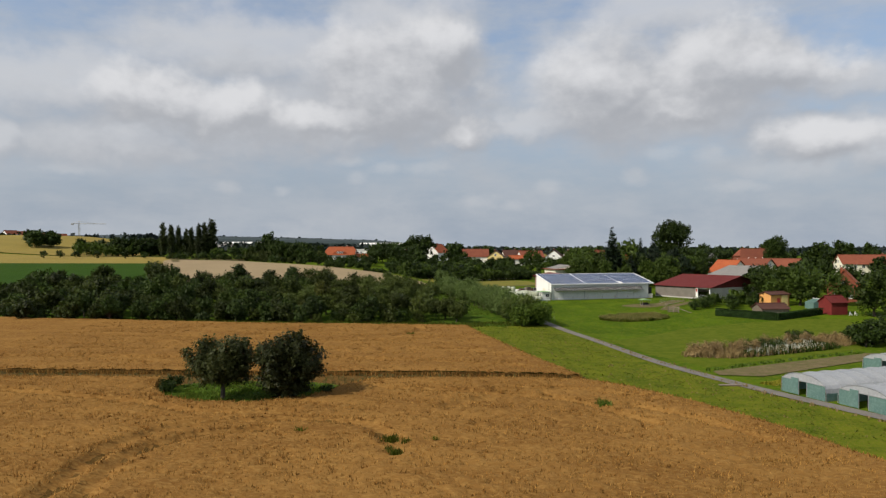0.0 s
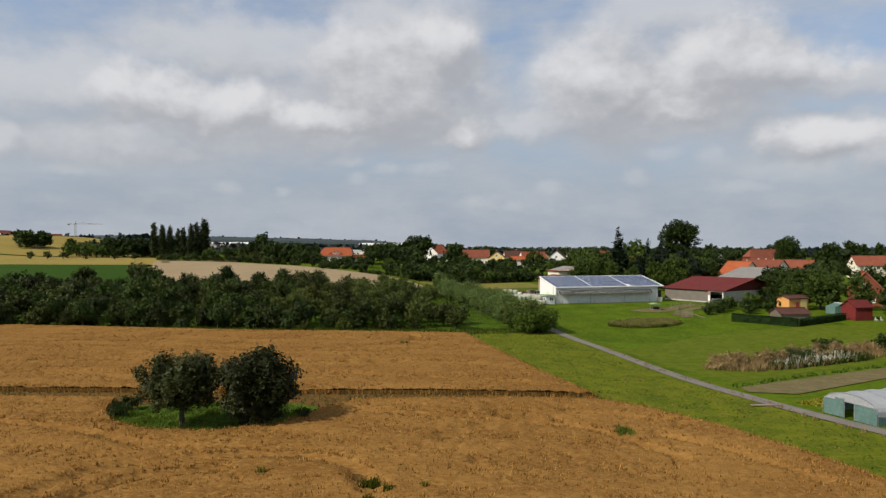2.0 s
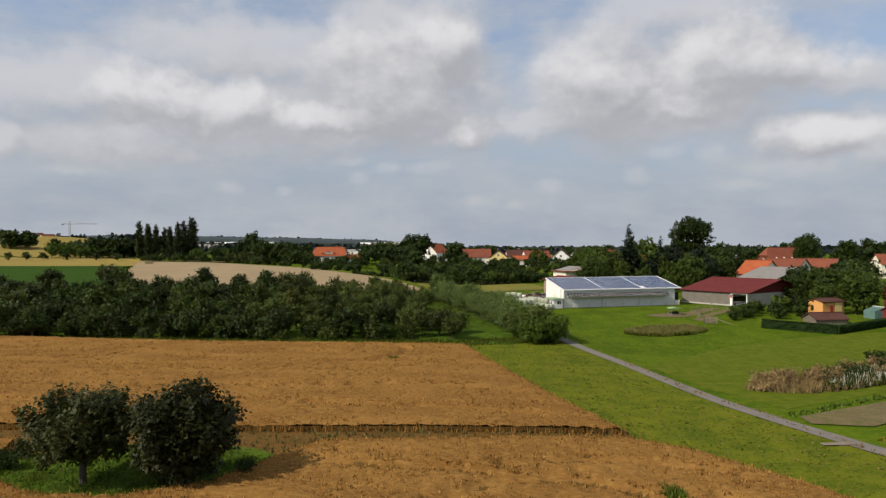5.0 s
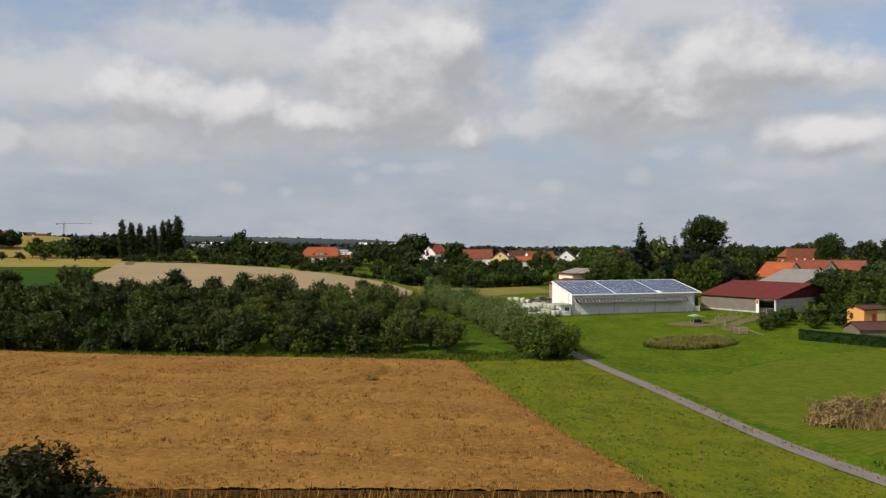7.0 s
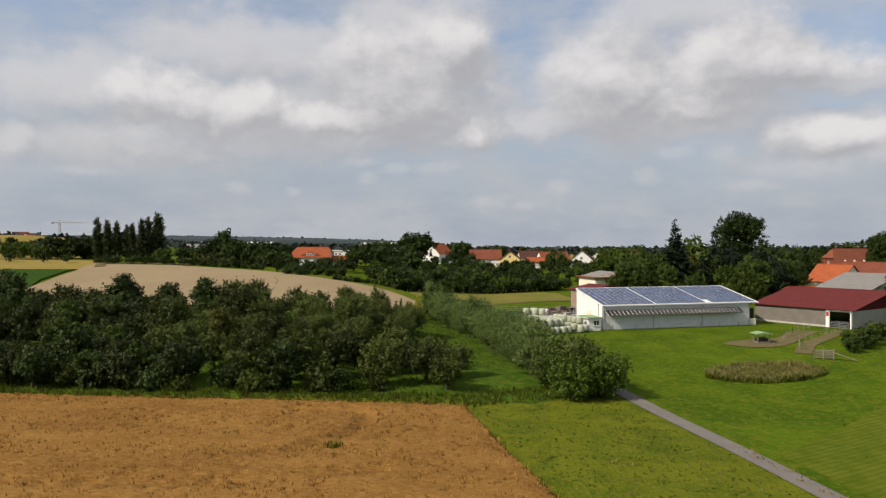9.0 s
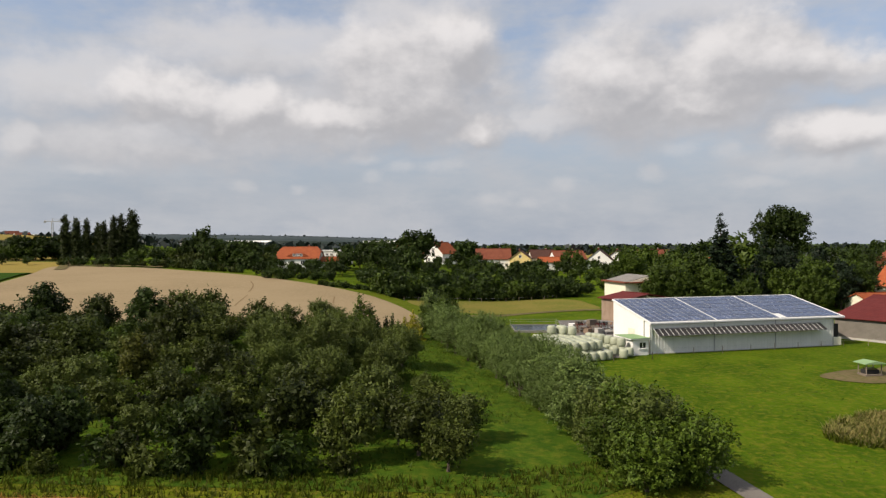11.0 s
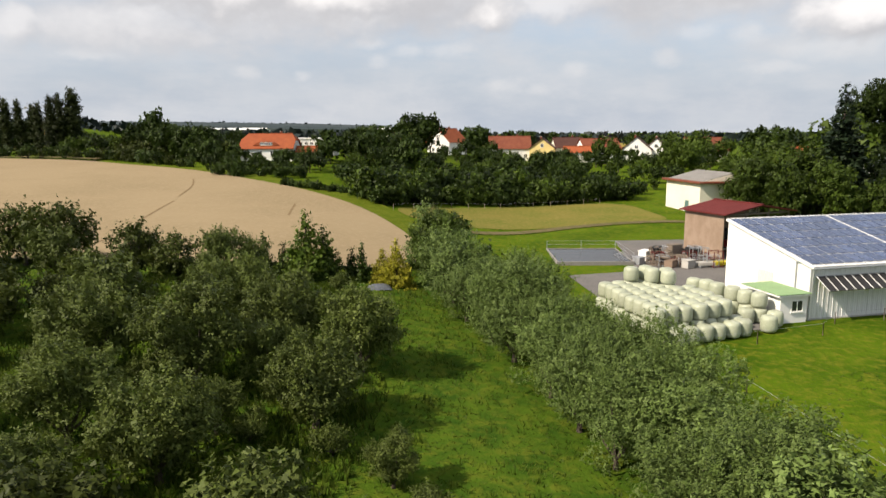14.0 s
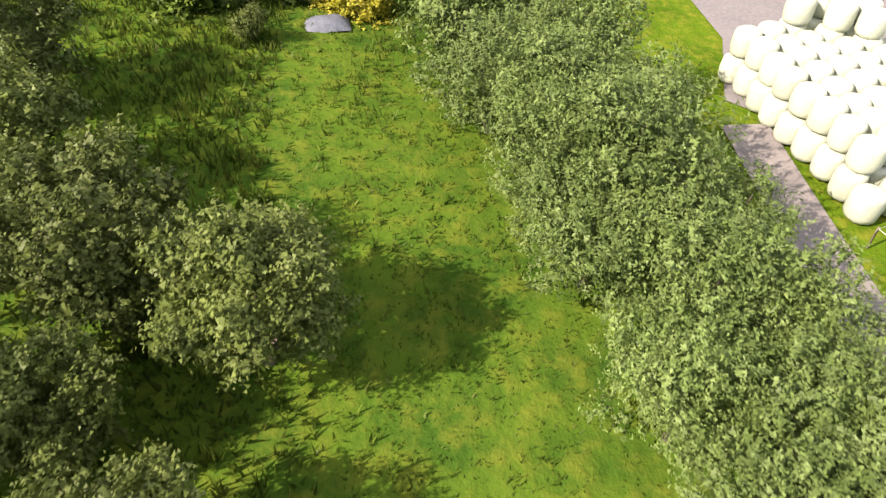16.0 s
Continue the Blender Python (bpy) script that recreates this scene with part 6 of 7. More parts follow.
def tunnel(x, y, turn, w, ln, h, label):
    """A polytunnel: hoops, milky film, teal end wall with a door."""
    t = thing("polytunnel", pose(x, y, land(x, y), 0, 0, turn), label, "polytunnel", "polytunnels")
    n = 14

    def arc(k):
        a = math.pi * k / n
        return -math.cos(a) * w / 2, 0.9 + math.sin(a) ** 0.8 * (h - 0.9)
    pts = [(-w / 2, 0.0)] + [arc(k) for k in range(n + 1)] + [(w / 2, 0.0)]
    segs = 24
    bm = bmesh.new()
    grid = []
    for j in range(segs + 1):
        yy = ln * j / segs
        grid.append([bm.verts.new((px, yy, pz + (0.05 if j % 2 == 0 else -0.02) * (pz > 0.5))) for px, pz in pts[1:-1]])
    for a, b in zip(grid, grid[1:]):
        for k in range(len(a) - 1):
            bm.faces.new((a[k], a[k + 1], b[k + 1], b[k]))
    film = part("film", bm, M_FILM, t, "milky stretched film")
    for s in (-1, 1):
        part("side_film", block(s * w / 2 - 0.02, s * w / 2 + 0.02, 0.1, ln, 0, 0.9), M_TEAL, t, "teal side sheet")
    for j in range(0, segs + 1, 2):
        hb = bmesh.new()
        for p, q in zip(pts, pts[1:]):
            rod(hb, (p[0] * 1.003, ln * j / segs, p[1] + 0.06), (q[0] * 1.003, ln * j / segs, q[1] + 0.06), 0.03, 5)
        part("hoop", hb, M_STEEL, t)
    low = 1.75
    for s in (-1, 1):
        bm = block(min(s * 0.6, s * (w / 2 - 0.12)), max(s * 0.6, s * (w / 2 - 0.12)), 0.0, 0.04, 0.0, low)
        part("end_sheet", bm, M_TEAL, t, "teal end sheet")
    bm = prism([(-w / 2 + 0.12, low + 0.004)] + [(px, pz - 0.03) for px, pz in pts if pz > low + 0.1] + [(w / 2 - 0.12, low + 0.004)], 0.0, 0.04)
    part("end_film", bm, M_FILM, t, "milky upper end sheet")
    part("end_beam", block(-w / 2 + 0.1, w / 2 - 0.1, -0.05, -0.004, low - 0.05, low + 0.05), M_STEEL, t)
    # near-black sheet behind the opening, in place of the shade inside
    part("interior", block(-0.6, 0.6, 1.2, 1.3, 0, low), M_DARK, t, "dark sheet standing in for shade in the doorway")
    d = part("door", block(-1.7, -0.6, -0.12, -0.06, 0.05, 2.0), M_TEAL, t, "sliding teal door")
    for a in (-1.7, -0.6, 0.6):
        part("door_post", block(a - 0.04, a + 0.04, -0.05, -0.005, 0, 2.1), M_STEEL, t)


tunnel(40.6, 84.6, -70, 6.6, 30, 2.6, "long polytunnel with milky film and teal end")
tunnel(43.8, 77.6, -70, 6.6, 30, 2.5, "lower polytunnel with milky film and teal end")
tunnel(59.5, 100, -66, 7.0, 26, 2.6, "polytunnel with milky film behind another")


def clipped_hedge(pts, h, w):
    hd = thing("clipped_hedge", Matrix(), "dark green clipped garden hedge", "hedge")
    for (ax, ay), (bx, by) in zip(pts, pts[1:]):
        ln = math.hypot(bx - ax, by - ay)
        a = math.atan2(by - ay, bx - ax)
        g = np.random.default_rng(int(ax * 7))
        n = int(ln * 260)
        s = g.uniform(0, ln, n)
        side = g.integers(0, 4, n)
        o = np.where(side == 0, w / 2, np.where(side == 1, -w / 2, g.uniform(-w / 2, w / 2, n))) + g.normal(0, 0.05, n)
        z = np.where(side > 1, h, g.uniform(0, h, n)) + g.normal(0, 0.05, n)
        c, sn = math.cos(a), math.sin(a)
        base = np.array([land(ax + (bx - ax) * q / ln, ay + (by - ay) * q / ln) for q in s])
        pos = np.stack([ax + s * c - o * sn, ay + s * sn + o * c, base + z], 1)
        t1 = g.normal(size=(n, 3))
        t1 /= np.linalg.norm(t1, axis=1)[:, None]
        t2 = np.cross(t1, g.normal(size=(n, 3)))
        t2 /= np.linalg.norm(t2, axis=1)[:, None]
        v = np.stack([pos - t1 * 0.13, pos + t2 * 0.09, pos + t1 * 0.13, pos - t2 * 0.09], 1)
        ob = new("leaves", cards("hedge_leaves", v, M_HEDGE))
        ob.parent = hd
        core = bmesh.new()
        box(core, 0, ln, -w / 2 + 0.08, w / 2 - 0.08, -0.3, h - 0.08)
        bmesh.ops.transform(core, matrix=Matrix.Translation((ax, ay, (land(ax, ay) + land(bx, by)) / 2)) @ Matrix.Rotation(a, 4, "Z"), verts=core.verts[:])
        part("core", core, M_HEDGE, hd)


clipped_hedge([(60.5, 169.2), (71.8, 162.4)], 1.7, 1.0)
clipped_hedge([(71.8, 162.4), (86.6, 171.4)], 1.5, 1.0)


# garden sheds, houses
def small_house(name, x, y, turn, L, Wd, e, r, wall, roof, label, cat="shed"):
    return house(name, x, y, turn, L, Wd, e, r, wall, roof, label, cat, windows=False, chimney=0, over=0.3, sink=0.1)


s1 = small_house("red_shed", 90.0, 172.6, 12, 4.4, 4.4, 2.9, 4.3, M_REDWOOD, M_OXROOF, "dark red painted wooden shed")
s2 = small_house("garden_house", 76.2, 175.4, 8, 7.0, 4.6, 0.9, 2.0, M_TIMBER, M_TILE3, "low garden hut with a brown roof")
s3 = small_house("orange_hut", 82.0, 186.5, 20, 6.0, 4.0, 3.0, 3.6, M_ORANGEWALL, M_TILE3, "orange rendered garden building with flat roof")
part("yellow_panel", block(0.4, 2.4, -2.14, -2.06, 0.2, 2.9), M_YELLOWWALL, s3, "yellow wall panel")
part("red_door", block(-1.0, -0.1, -2.12, -2.06, 0.1, 2.2), M_REDPL, s3, "red door")
gh = thing("garden_greenhouse", pose(90.5, 181, land(90, 181), 0, 0, 15), "small glass greenhouse in the garden", "greenhouse")
part("frame", prism([(-2.5, 0), (2.5, 0), (2.5, 1.7), (0, 2.5), (-2.5, 1.7)], -1.5, 1.5), M_TEAL, gh, "pale glazing")
part("ridge", block(-0.05, 0.05, -1.55, 1.55, 2.5, 2.6), M_WHITE, gh)
for x, y in ((92.6, 169.4), (94.0, 169.8)):
    w = thing("garden_chair", pose(x, y, land(x, y), 0, 0, 30), "white plastic garden chair", "chair", "garden chairs")
    part("seat", block(-0.25, 0.25, -0.25, 0.25, 0.4, 0.45), M_WHITE, w)
    part("backrest", block(-0.25, 0.25, 0.2, 0.25, 0.452, 0.95), M_WHITE, w)
    for a in (-0.22, 0.22):
        for b in (-0.22, 0.22):
            part("leg", block(a - 0.02, a + 0.02, b - 0.02, b + 0.02, 0, 0.398, 0), M_WHITE, w)

house("brick_cottage", 108, 201, 60, 12, 8, 4.2, 8.6, M_TILE2, M_TILE, "old cottage with an orange tile roof", windows=True)
house("grey_roof_barn", 97.1, 243, 126, 12, 31, 4.0, 7.6, M_CREAM, M_FIBRE, "farm barn with a pale grey fibre-cement roof", "barn", windows=False, chimney=0)
house("orange_roof_barn", 99.9, 265.5, 126, 9, 12.4, 4.2, 8.5, M_CREAM, M_TILE, "farm building with a bright orange tile roof", "barn", windows=False, chimney=0)
house("long_tiled_barn", 111.7, 271.3, 126, 13, 9, 5.6, 8.8, M_CREAM, M_TILE2, "cream farm building with an orange-red tile roof", "barn", chimney=0)
house("tiled_wing", 86, 253, 20, 11, 6, 2.2, 3.6, M_CREAM, M_TILE, "low wing with an orange tile roof", "barn", windows=False, chimney=0)
house("tiled_barn", 125, 274, 126, 11, 9, 5.0, 8.6, M_CREAM, M_TILE2, "farm barn with an orange-red tile roof", "barn", chimney=0)
manor = house("manor_house", 128, 311, 2, 15, 13, 5.6, 11.2, M_TILE2, M_TILE2, "tall brick house with a hipped red roof and dormers", hip=0.55, chimney=2)
for k in (-4.6, -1.6, 1.6, 4.6):
    dm = part("dormer", prism([(k - 0.45, 7.0), (k + 0.45, 7.0), (k + 0.45, 7.5), (k, 8.0), (k - 0.45, 7.5)], -5.0, -3.0), M_WHITE, manor, "white arched dormer")
house("terrace_house", 172, 300, -4, 26, 9, 5.4, 9.0, M_CREAM, M_TILE2, "long low house with a red-brown roof")
house("silver_hall", 106, 330, 0, 20, 14, 6, 8.6, M_SHEET, M_FIBRE, "metal hall with a pale roof", "hall", windows=False, chimney=0)

hA = house("country_house", -56.4, 319, 3, 13.0, 10, 2.9, 6.3, M_WHITE, M_TILE, "white house with a large orange hipped tile roof", hip=0.45)
part("eyebrow_dormer", prism([(-3.4, 3.95), (3.4, 3.95), (2.0, 4.75), (0.8, 5.0), (-0.8, 5.0), (-2.0, 4.75)], -4.6, -1.6), M_TILE, hA, "eyebrow dormer in orange tiles")
for k in (-1.1, 0, 1.1):
    window_at(hA, k, -4.62, 4.0, 0.9, 0.7, "x", -1)
house("garage", -46.2, 319, 3, 6, 5, 2.2, 3.4, M_WHITE, M_TILE, "low garage with an orange tile roof", "garage", windows=False, chimney=0)


def modern_house():
    z = land(-49, 335) - 0.3
    h_ = thing("modern_house", pose(-49.4, 336, z, 0, 0, 2), "white flat-roofed modern house", "house")
    part("wall", block(-5.5, 2.5, -3, 5, 0, 4.6), M_WHITE, h_)
    part("wall", block(2.502, 6.0, -4, 5, 0, 4.0), M_WHITE, h_)
    part("roof", block(-5.8, 2.6, -3.3, 5.3, 4.602, 4.9), M_WHITE, h_)
    part("roof", block(2.62, 6.3, -4.3, 5.3, 4.002, 4.25), M_WHITE, h_)
    for x in (-4.6, -3.1, -1.6, -0.1):
        window_at(h_, x, -3, 3.0, 0.9, 0.8, "x", -1)
    window_at(h_, 4.2, -4, 1.2, 2.2, 1.3, "x", -1)
    window_at(h_, 4.2, -4, 2.9, 2.2, 0.8, "x", -1)


modern_house()
house("village_house", -15.4, 390, 62, 12, 9, 4.2, 8.6, M_WHITE, M_TILE, "white village house with an orange tile roof")
house("village_house", -32, 388, 60, 10, 8, 4.2, 6.6, M_WHITE, M_TILE, "white village house with a red tile roof half behind trees")
house("village_house", 6.5, 391, 2, 14, 10, 4.2, 8.2, M_WHITE, M_TILE2, "village house with a dark red tile roof", chimney=2)
house("village_house", 18, 388, 82, 10, 8.5, 4.4, 7.6, M_YELLOWWALL, M_TILE3, "yellow gabled village house with a dark roof")
house("village_house", 27, 394, 8, 10, 9, 4.4, 7.6, M_CREAM, M_TILE3, "village house with a dark brown roof")
house("village_annex", 29, 380, 4, 9, 6, 3.4, 5.2, M_WHITE, M_TILE, "low white annex with an orange roof", chimney=0)
house("village_house", 37, 389, 14, 13, 9.5, 4.0, 7.4, M_WHITE, M_TILE2, "white gabled village house with a brown-red roof")
house("village_house", 51, 392, 76, 12, 10, 3.6, 7.8, M_WHITE, M_TILE3, "white gabled village house with a dark brown roof")
house("village_house", 60, 400, 70, 10, 8, 3.6, 7.0, M_WHITE, M_TILE3, "white gabled village house behind others")
house("village_house", 71, 384, 20, 14, 10, 3.8, 7.8, M_CREAM, M_TILE2, "village house with a red-brown roof")
house("village_house", 76, 318, 10, 11, 9, 4, 8.0, M_CREAM, M_TILE, "village house with orange roof among trees")
house("warehouse", -300, 905, 4, 110, 30, 9, 11, M_WHITE, M_WHITE, "long white warehouse far away", "warehouse", windows=False, chimney=0, base=9)
house("warehouse", -1376, 2000, 4, 290, 60, 12, 13, M_WHITE, M_WHITE, "huge white warehouse on the horizon", "warehouse", windows=False, chimney=0, base=35)
house("warehouse", -108, 930, 0, 60, 30, 8, 10, M_WHITE, M_WHITE, "long white hall far beyond the village", "warehouse", windows=False, chimney=0, base=9)
house("brick_hall", -245, 700, 6, 34, 14, 8, 12, M_TILE2, M_FIBRE, "distant brick hall with a pale roof", "hall", windows=False, chimney=0, base=5)
for x, y in ((-505, 760), (-480, 790), (-455, 770), (-520, 800), (-425, 780), (-545, 775)):
    house("far_house", x, y, (x * 7) % 90, 14, 10, 5, 9, M_WHITE, M_TILE2, "tiny distant house with a red roof", chimney=0, group="far houses", windows=False, base=land(x, y) + 1)


def crane():
    c = thing("tower_crane", pose(-506, 900, land(-506, 900), 0, 0, 20), "distant tower crane on the horizon", "crane")
    mast = bmesh.new()
    for a in (-0.8, 0.8):
        for b in (-0.8, 0.8):
            rod(mast, (a, b, 0), (a, b, 24), 0.18, 5)
    for k in range(12):
        rod(mast, (-0.8, -0.8, k * 2), (0.8, -0.8, k * 2 + 2), 0.1, 4)
    part("mast", mast, M_CONC, c)
    jib = bmesh.new()
    rod(jib, (-9, 0, 24), (32, 0, 24), 0.35, 5)
    rod(jib, (0, 0, 27), (20, 0, 24.3), 0.12, 4)
    rod(jib, (0, 0, 27), (-9, 0, 24.3), 0.12, 4)
    rod(jib, (0, 0, 24), (0, 0, 27), 0.3, 5)
    part("jib", jib, M_CONC, c)
    part("counterweight", block(-9, -6.5, -0.8, 0.8, 22.2, 23.6), M_CONC, c)


crane()

# ---- village and farm trees ----
R = random.Random(31)
for k, (x, hgt) in enumerate(((-153.6, 17.5), (-149.6, 16.5), (-146, 16.0), (-142.7, 14.6), (-139.3, 15.2), (-135.6, 17.0), (-132.6, 17.6), (-129.4, 19.4))):
    p = POPLAR[k % 3]
    s = hgt / 18
    plant(p, "poplar", x, 353 + R.uniform(-2, 2), s * (1.45 if k == 7 else 1.15), "tall slender dark poplar in a row", group="row of poplars", turn=k, sz=s)
for x, y in ((-203, 330), (-195, 330.5), (-187, 330), (-176, 329), (-161, 327), (-151, 325), (-133, 319), (-121, 318.5), (-110, 317)):
    plant(FAR_TREE[(int(-x)) % 3], "lane_tree", x, y, R.uniform(0.42, 0.5), "small round roadside tree on the hill", group="roadside trees", turn=x)


def wood(rows, label, protos, group, cat="tree", name="tree"):
    for x, y, s in rows:
        q = s * R.uniform(0.94, 1.06)
        plant(protos[R.randrange(len(protos))], name, x, y, q, label, cat, group, turn=R.uniform(0, 6), sz=q * R.uniform(0.92, 1.1))


def woodland(name, rows, label, protos):
    """Far trees nobody could count, as one mesh."""
    vs = []
    for x, y, s in rows:
        me = protos[R.randrange(len(protos))]["crown"]
        a = np.empty(len(me.vertices) * 3, np.float32)
        me.vertices.foreach_get("co", a)
        a = a.reshape(-1, 3) * (s, s, s * R.uniform(0.92, 1.1))
        t = R.uniform(0, 6)
        vs.append(np.stack([a[:, 0] * math.cos(t) - a[:, 1] * math.sin(t) + x, a[:, 0] * math.sin(t) + a[:, 1] * math.cos(t) + y, a[:, 2] + land(x, y)], 1))
    ob = new(name, cards(name, np.concatenate(vs).reshape(-1, 3, 3), protos[0]["crown"].materials[0]))
    tagged(ob, label, "woods", kind="stuff")


def scatter(x0, x1, y0, y1, n, s0, s1):
    return [(R.uniform(x0, x1), R.uniform(y0, y1), R.uniform(s0, s1)) for _ in range(n)]


DARK_T = FAR_TREE[:3]
LIGHT_T = FAR_TREE[3:]
wood(scatter(-126, -106, 334, 348, 9, 0.5, 0.66), "light green broadleaf tree by the poplars", LIGHT_T, "hillside trees")
wood(scatter(-112, -98, 326, 340, 5, 0.55, 0.8), "dark broadleaf tree by the wheat field", DARK_T, "hillside trees")
wood([(-95.5, 336, 1.22), (-91, 333, 0.95), (-86.5, 330, 0.95), (-82, 328, 0.88), (-78, 326, 0.92), (-74, 322, 0.9), (-70, 319, 0.82), (-68, 324, 0.85), (-84, 324, 0.8), (-76, 317, 0.75), (-70, 312, 0.7), (-91, 325, 0.6), (-66, 309, 0.45)],
     "dark dense tree in a row beside the wheat field", DARK_T, "field-edge trees")
wood([(-97 + 2.6 * k, 331 - 1.9 * k + R.uniform(-2, 2), R.uniform(0.6, 0.95)) for k in range(12)] + scatter(-104, -66, 334, 346, 12, 0.55, 0.75), "dark dense tree in the field-edge wood", DARK_T, "field-edge trees")
woodland("far_trees", scatter(-40, -5, 400, 460, 12, 0.6, 0.85), "distant tree behind the white houses", FAR_LOW)
woodland("hilltop_copse", scatter(-195, -160, 372, 392, 18, 0.95, 1.2), "dark tree in a hilltop copse", FAR_LOW)
woodland("hilltop_copse", scatter(-225, -190, 395, 425, 7, 0.9, 1.1), "dark tree in a hilltop copse", FAR_LOW)
woodland("hillside_wood", scatter(-160, -132, 366, 384, 12, 0.6, 0.8), "dark tree behind the poplars", DARK_T)
wood(scatter(-215, -176, 372, 396, 18, 0.7, 0.95), "light green bushy tree on the hill", LIGHT_T, "hillside trees")
woodland("hilltop_copse", scatter(-290, -262, 430, 450, 10, 1.0, 1.2), "dark tree clump on the hill", FAR_LOW)
wood(scatter(-64, -38, 284, 306, 18, 0.3, 0.52), "garden tree below the white house", DARK_T, "village trees")
wood([(-63, 311, 0.5), (-60, 310, 0.36), (-52, 309, 0.34), (-49, 312, 0.42), (-45, 310, 0.45), (-41, 312, 0.6)], "garden tree before the white house", FAR_TREE, "village trees")
wood(scatter(-42, -18, 305, 352, 26, 0.6, 0.95), "dark garden tree in the village", DARK_T, "village trees")
wood([(-24, 368, 1.55), (-27, 372, 1.3), (-20, 374, 1.25), (-35, 366, 1.05), (-8, 372, 0.9), (0, 365, 0.8), (-3, 330, 0.75), (12, 322, 0.7)], "large dark tree in the village", DARK_T, "village trees")
wood(scatter(-36, 44, 284, 312, 30, 0.26, 0.66), "dense garden tree in the village", FAR_TREE, "village trees")
wood(scatter(-15, 78, 296, 350, 40, 0.4, 0.62), "leafy garden tree in the village", FAR_TREE, "village trees")
wood(scatter(-20, 22, 312, 345, 18, 0.42, 0.62) + scatter(22, 48, 312, 345, 10, 0.3, 0.42), "dense garden tree in the village", DARK_T, "village trees")
wood(scatter(-18, 64, 350, 378, 34, 0.4, 0.6), "dense garden tree in front of the houses", DARK_T, "village trees")
EDGE = spline([(-17.2, 251.5), (-8.6, 259.5), (3, 268.5), (14, 273.5), (22, 278)], 5, False)
for off, s0, s1 in ((0.5, 0.55, 1.05), (3.2, 0.6, 1.35), (6.4, 0.7, 1.5)):
    wood([(x - 0.55 * off + R.uniform(-1, 1), y + 0.8 * off + R.uniform(-1, 1), R.uniform(s0, s1)) for x, y, *_ in EDGE], "leafy bush along the pasture edge", FAR_BUSH, "pasture bushes", "bush", "bush")
wood([(-37.5 + 1.6 * k + R.uniform(-0.4, 0.4), 267.6 - 0.95 * k + R.uniform(-0.6, 0.6), R.uniform(0.3, 0.5)) for k in range(11)], "low clipped bush along the field edge", FAR_BUSH, "pasture bushes", "bush", "bush")
wood(scatter(-56, -30, 276, 286, 12, 0.5, 0.9) + scatter(-30, -12, 272, 284, 12, 0.7, 1.2) + scatter(2, 32, 279, 292, 12, 0.7, 1.2), "garden bush behind the pasture", FAR_BUSH[1:], "pasture bushes", "bush", "bush")
wood([(36.5, 371, 1.05), (39, 366, 0.9), (58, 370, 1.05), (62, 364, 1.15), (66, 366, 1.1), (55, 362, 0.9), (74, 372, 1.0)], "round light green village tree", LIGHT_T, "village trees")
BACK = spline([(-140, 323), (-121, 321), (-103, 316.5), (-86, 306.5), (-68, 294.5)], 6, False)
wood([(x + R.uniform(-1, 1), y + 2.4 + R.uniform(-0.6, 1.2), R.uniform(0.45, 0.85)) for x, y, *_ in BACK], "dark bush along the back of the wheat field", LOW_BUSH, "field-edge bushes", "bush", "bush")
wood([(-104 + 3.1 * k + R.uniform(-1, 1), 331 - 1.7 * k + R.uniform(-2, 3), R.uniform(0.8, 1.3)) for k in range(13)], "dark bush in the field-edge wood", LOW_BUSH, "field-edge bushes", "bush", "bush")
plant(broad_tree("copper", 190, 9, 3.4, 1.5, 1500, 0.5, M_DARKLEAF, 12), "copper_beech", 42.5, 408, 1.0, "small dark purple-leaved tree behind the houses")
woodland("far_trees", scatter(-60, 80, 410, 470, 26, 0.8, 1.1), "distant village tree behind the houses", FAR_LOW)
woodland("far_trees", scatter(80, 240, 340, 420, 34, 0.9, 1.35), "distant dark tree beyond the farm", FAR_LOW)
woodland("far_trees", scatter(140, 240, 270, 330, 18, 0.9, 1.3), "dark tree behind the farm buildings", FAR_LOW)
plant(SPRUCE, "spruce", 54.2, 256, 1.4, "tall dark pointed spruce behind the barn", "conifer", sz=1.08)
plant(SPRUCE, "spruce", 66, 262, 0.85, "dark spreading conifer behind the barn", "conifer", turn=2, sz=0.88)
plant(SPRUCE, "spruce", 72, 268, 0.9, "dark spreading conifer behind the barn", "conifer", turn=4, sz=0.85)
plant(SPRUCE, "spruce", 60, 252, 0.7, "dark spreading conifer behind the barn", "conifer", turn=3, sz=0.62)
plant(FAR_TREE[4], "birch", 64, 276, 1.5, "slim light green tree among conifers", sz=1.9)
plant(TALL, "big_tree", 96, 324, 1.15, "huge dark broad-crowned tree over the farm", sz=1.12)
plant(TALL, "big_tree", 133, 302, 0.66, "large dark tree beside the brick house", turn=2, sz=0.8)
wood([(41, 258, 1.1), (45, 262, 1.3), (49.5, 256, 1.15), (47, 268, 1.35), (52, 270, 1.3), (58, 268, 1.25), (44, 251, 0.9), (51, 249, 0.95), (57, 247, 0.8), (66, 250, 1.1), (74, 254, 1.2), (80, 258, 1.15), (70, 246, 0.8), (86, 262, 1.1), (78, 270, 1.3), (90, 275, 1.2), (64, 243, 0.55), (94, 284, 1.2)],
     "dense green tree behind the solar barn", BARN_TREE, "trees behind the barn")
wood([(60, 256, 0.8), (65.5, 262, 0.95), (71, 265, 1.05), (77, 263, 1.0), (83, 268, 1.1), (90, 272, 1.05), (97, 278, 1.1), (70, 256, 0.7), (79, 254, 0.8), (86, 258, 0.85)], "dark spreading conifer behind the barn", CEDAR, "trees behind the barn")
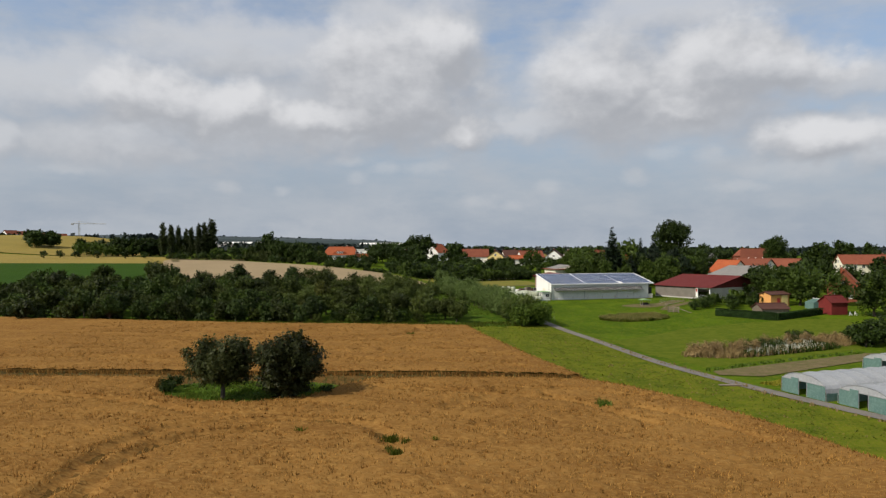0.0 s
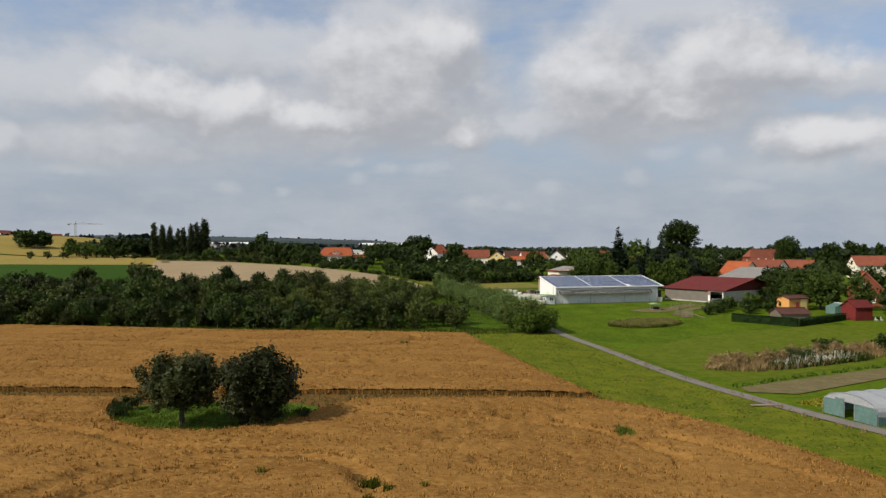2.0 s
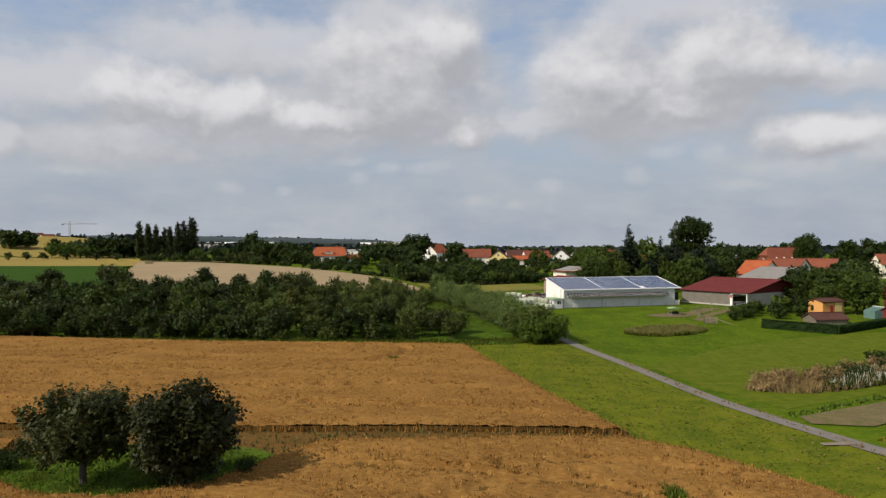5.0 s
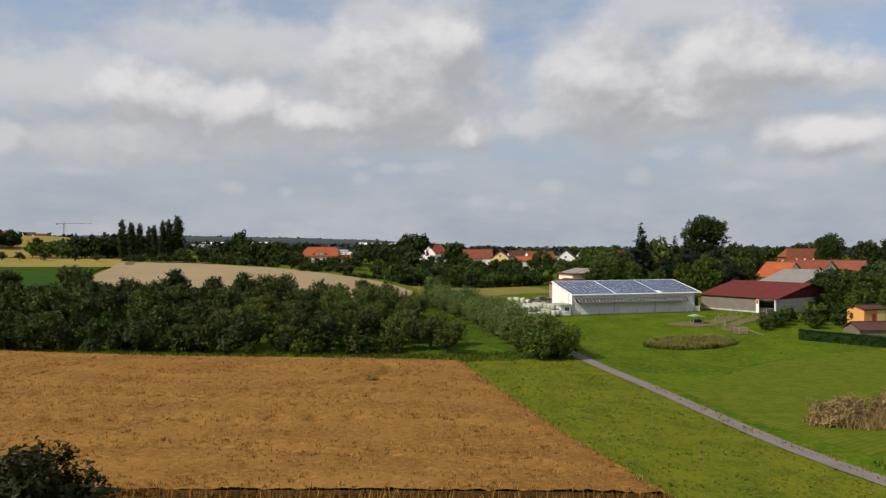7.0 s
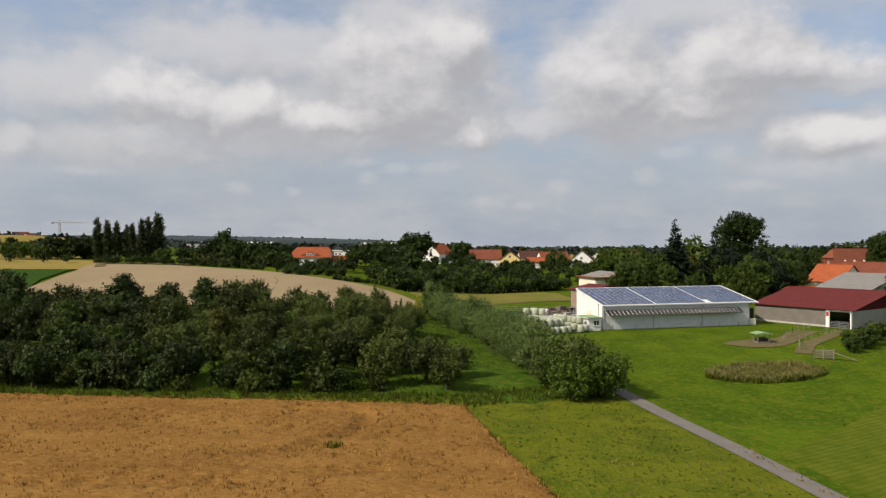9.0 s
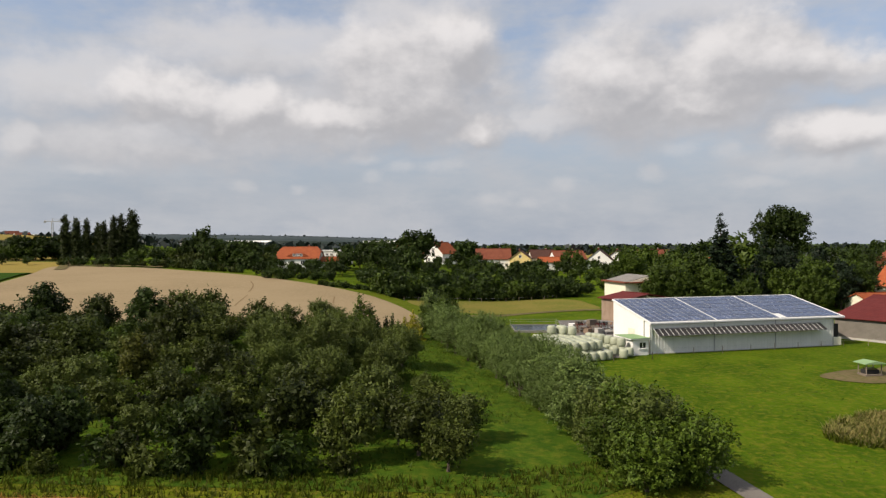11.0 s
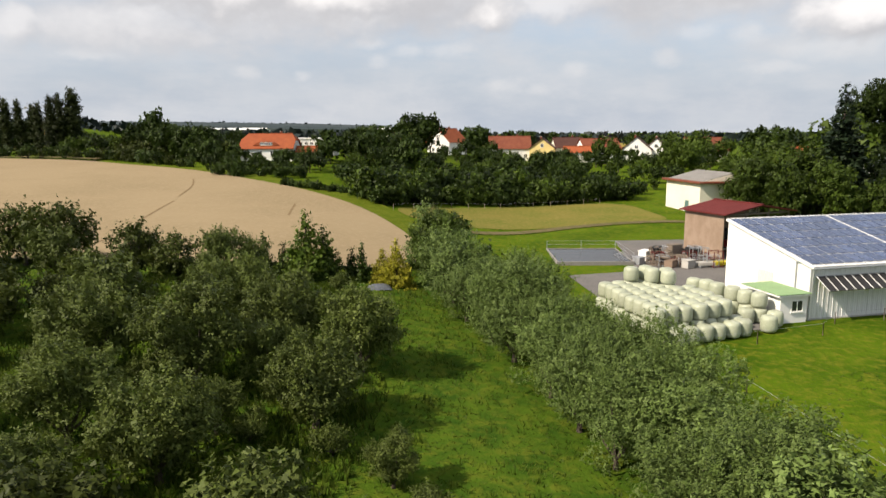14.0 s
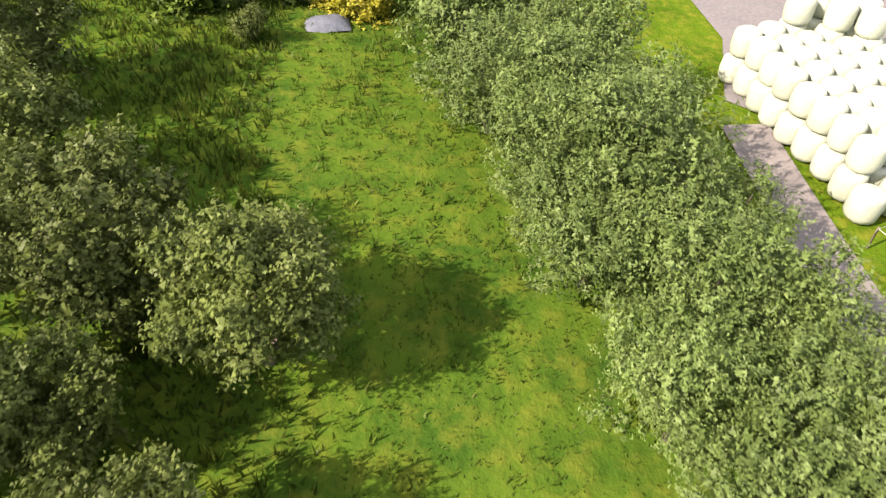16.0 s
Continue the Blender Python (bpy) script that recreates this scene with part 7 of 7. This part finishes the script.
wood([(14.5, 376, 0.42), (18.5, 374, 0.4), (21.5, 377, 0.45), (3, 378, 0.42), (9, 377, 0.4)], "garden tree before the yellow house", DARK_T, "village trees")
wood([(50.4, 331, 1.0), (54, 334, 0.95), (47.6, 333, 0.75), (52, 302, 0.7)], "round light green village tree", BARN_TREE[2:], "village trees")
wood([(104, 232, 0.9), (112, 248, 0.9), (118, 240, 0.9), (124, 258, 0.9), (134, 262, 1.0), (100, 250, 0.6)], "dark tree beside the tiled farm barns", DARK_T, "garden trees")
wood([(89, 187, 1.2), (93, 191, 1.1), (84, 192, 0.9), (99, 187, 0.95)], "large round garden tree beside the sheds", BARN_TREE[:2], "garden trees")
wood([(97.5, 168.4, 1.42), (104, 167, 1.3), (96, 158, 0.6), (108, 160, 1.1), (112, 172, 1.2)], "broad green tree beside the red shed", BARN_TREE, "garden trees")
wood([(88, 218, 0.75), (92, 222, 0.9), (96, 228, 1.0), (84, 212, 0.6), (100, 215, 1.0), (106, 226, 1.1), (112, 236, 1.1), (118, 216, 1.2), (120, 250, 1.0)], "dark tree beside the cattle barn", DARK_T, "garden trees")
wood([(87, 207, 0.86), (91, 209, 0.95), (95.5, 212, 1.0), (88, 203, 0.55), (99, 209, 0.9)], "dark leafy tree at the end of the cattle barn", BARN_TREE[:2], "garden trees")
wood([(64, 184, 0.75), (67, 188, 0.85), (70, 184, 0.8), (73, 189, 0.95), (76, 191, 1.0), (79, 188, 0.9), (62, 181, 0.6), (58.5, 178.5, 0.6), (75, 184, 0.7), (61, 184, 0.6), (69, 180, 0.6)], "green shrub beside the cattle barn", FAR_BUSH, "farm shrubs", "shrub", "shrub")
wood([(71.5, 126, 1.0), (74.5, 129, 1.2), (78, 132, 1.2), (72.6, 133.5, 0.7), (62, 133, 0.55), (65, 134.4, 0.5), (82, 128, 1.3)], "dark shrub at the end of the weed strip", FAR_BUSH[1:], "farm shrubs", "shrub", "shrub")
for x, y in ((-8, 246), (-6.4, 243.5)):
    plant(FAR_BUSH[0], "shrub", x, y, 0.4, "low shrub at the field corner", "shrub", turn=x)


def far_woods():
    """Wooded ridge on the horizon."""
    g = np.random.default_rng(77)

    def crest(x):
        return float(np.interp(x, (-1600, -1100, -980, -820, -586, -354, -200, -120, -40, 200, 1300), (10, 14, 42, 44, 41, 36, 31, 22, 8, 4, 4)))
    xs, ys = np.arange(-1600, 1300, 12.0), (1440, 1450, 1480, 1540, 1600, 1700)
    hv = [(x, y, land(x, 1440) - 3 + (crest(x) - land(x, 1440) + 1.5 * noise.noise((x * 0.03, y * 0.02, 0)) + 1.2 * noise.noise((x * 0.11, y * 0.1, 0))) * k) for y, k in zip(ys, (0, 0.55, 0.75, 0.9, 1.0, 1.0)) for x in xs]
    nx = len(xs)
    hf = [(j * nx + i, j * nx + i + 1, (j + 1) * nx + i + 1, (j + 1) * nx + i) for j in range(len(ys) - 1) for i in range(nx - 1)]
    tagged(mesh_object("wooded_ridge", hv, hf, M_FORESTHAZE), "dark forested hill along the horizon", "woods", kind="stuff")
    n = 6000
    x = g.uniform(-1500, 1300, n)
    y = g.uniform(1450, 1600, n)
    z = np.array([crest(a) for a in x]) * (0.55 + 0.45 * (y - 1450) / 150) + g.uniform(-7, -2, n)
    pos = np.stack([x, y, z], 1)
    t1 = g.normal(size=(n, 3))
    t1 /= np.linalg.norm(t1, axis=1)[:, None]
    t2 = np.cross(t1, g.normal(size=(n, 3)))
    t2 /= np.linalg.norm(t2, axis=1)[:, None]
    r = g.uniform(2, 4.5, n)[:, None]
    ob = new("far_woods", cards("far_woods", np.stack([pos - t1 * r, pos + t2 * r, pos + t1 * r, pos - t2 * r], 1), M_FORESTHAZE))
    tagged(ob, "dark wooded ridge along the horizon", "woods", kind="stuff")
    n = 9000
    x = g.uniform(-900, 900, n)
    y = g.uniform(620, 900, n)
    line = np.sin(x * 0.013) * 60 + 760
    y = line + g.choice((-150, -60, 0, 90), n) + g.normal(0, 12, n)
    z = np.array([land(a, b) for a, b in zip(x, y)]) + g.uniform(0, 7, n)
    pos = np.stack([x, y, z], 1)
    t1 = g.normal(size=(n, 3))
    t1 /= np.linalg.norm(t1, axis=1)[:, None]
    t2 = np.cross(t1, g.normal(size=(n, 3)))
    t2 /= np.linalg.norm(t2, axis=1)[:, None]
    r = g.uniform(1.5, 3.4, n)[:, None]
    ob = new("far_tree_belt", cards("far_belt", np.stack([pos - t1 * r, pos + t2 * r, pos + t1 * r, pos - t2 * r], 1), M_FORESTHAZE))
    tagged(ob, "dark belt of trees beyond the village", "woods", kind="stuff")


far_woods()
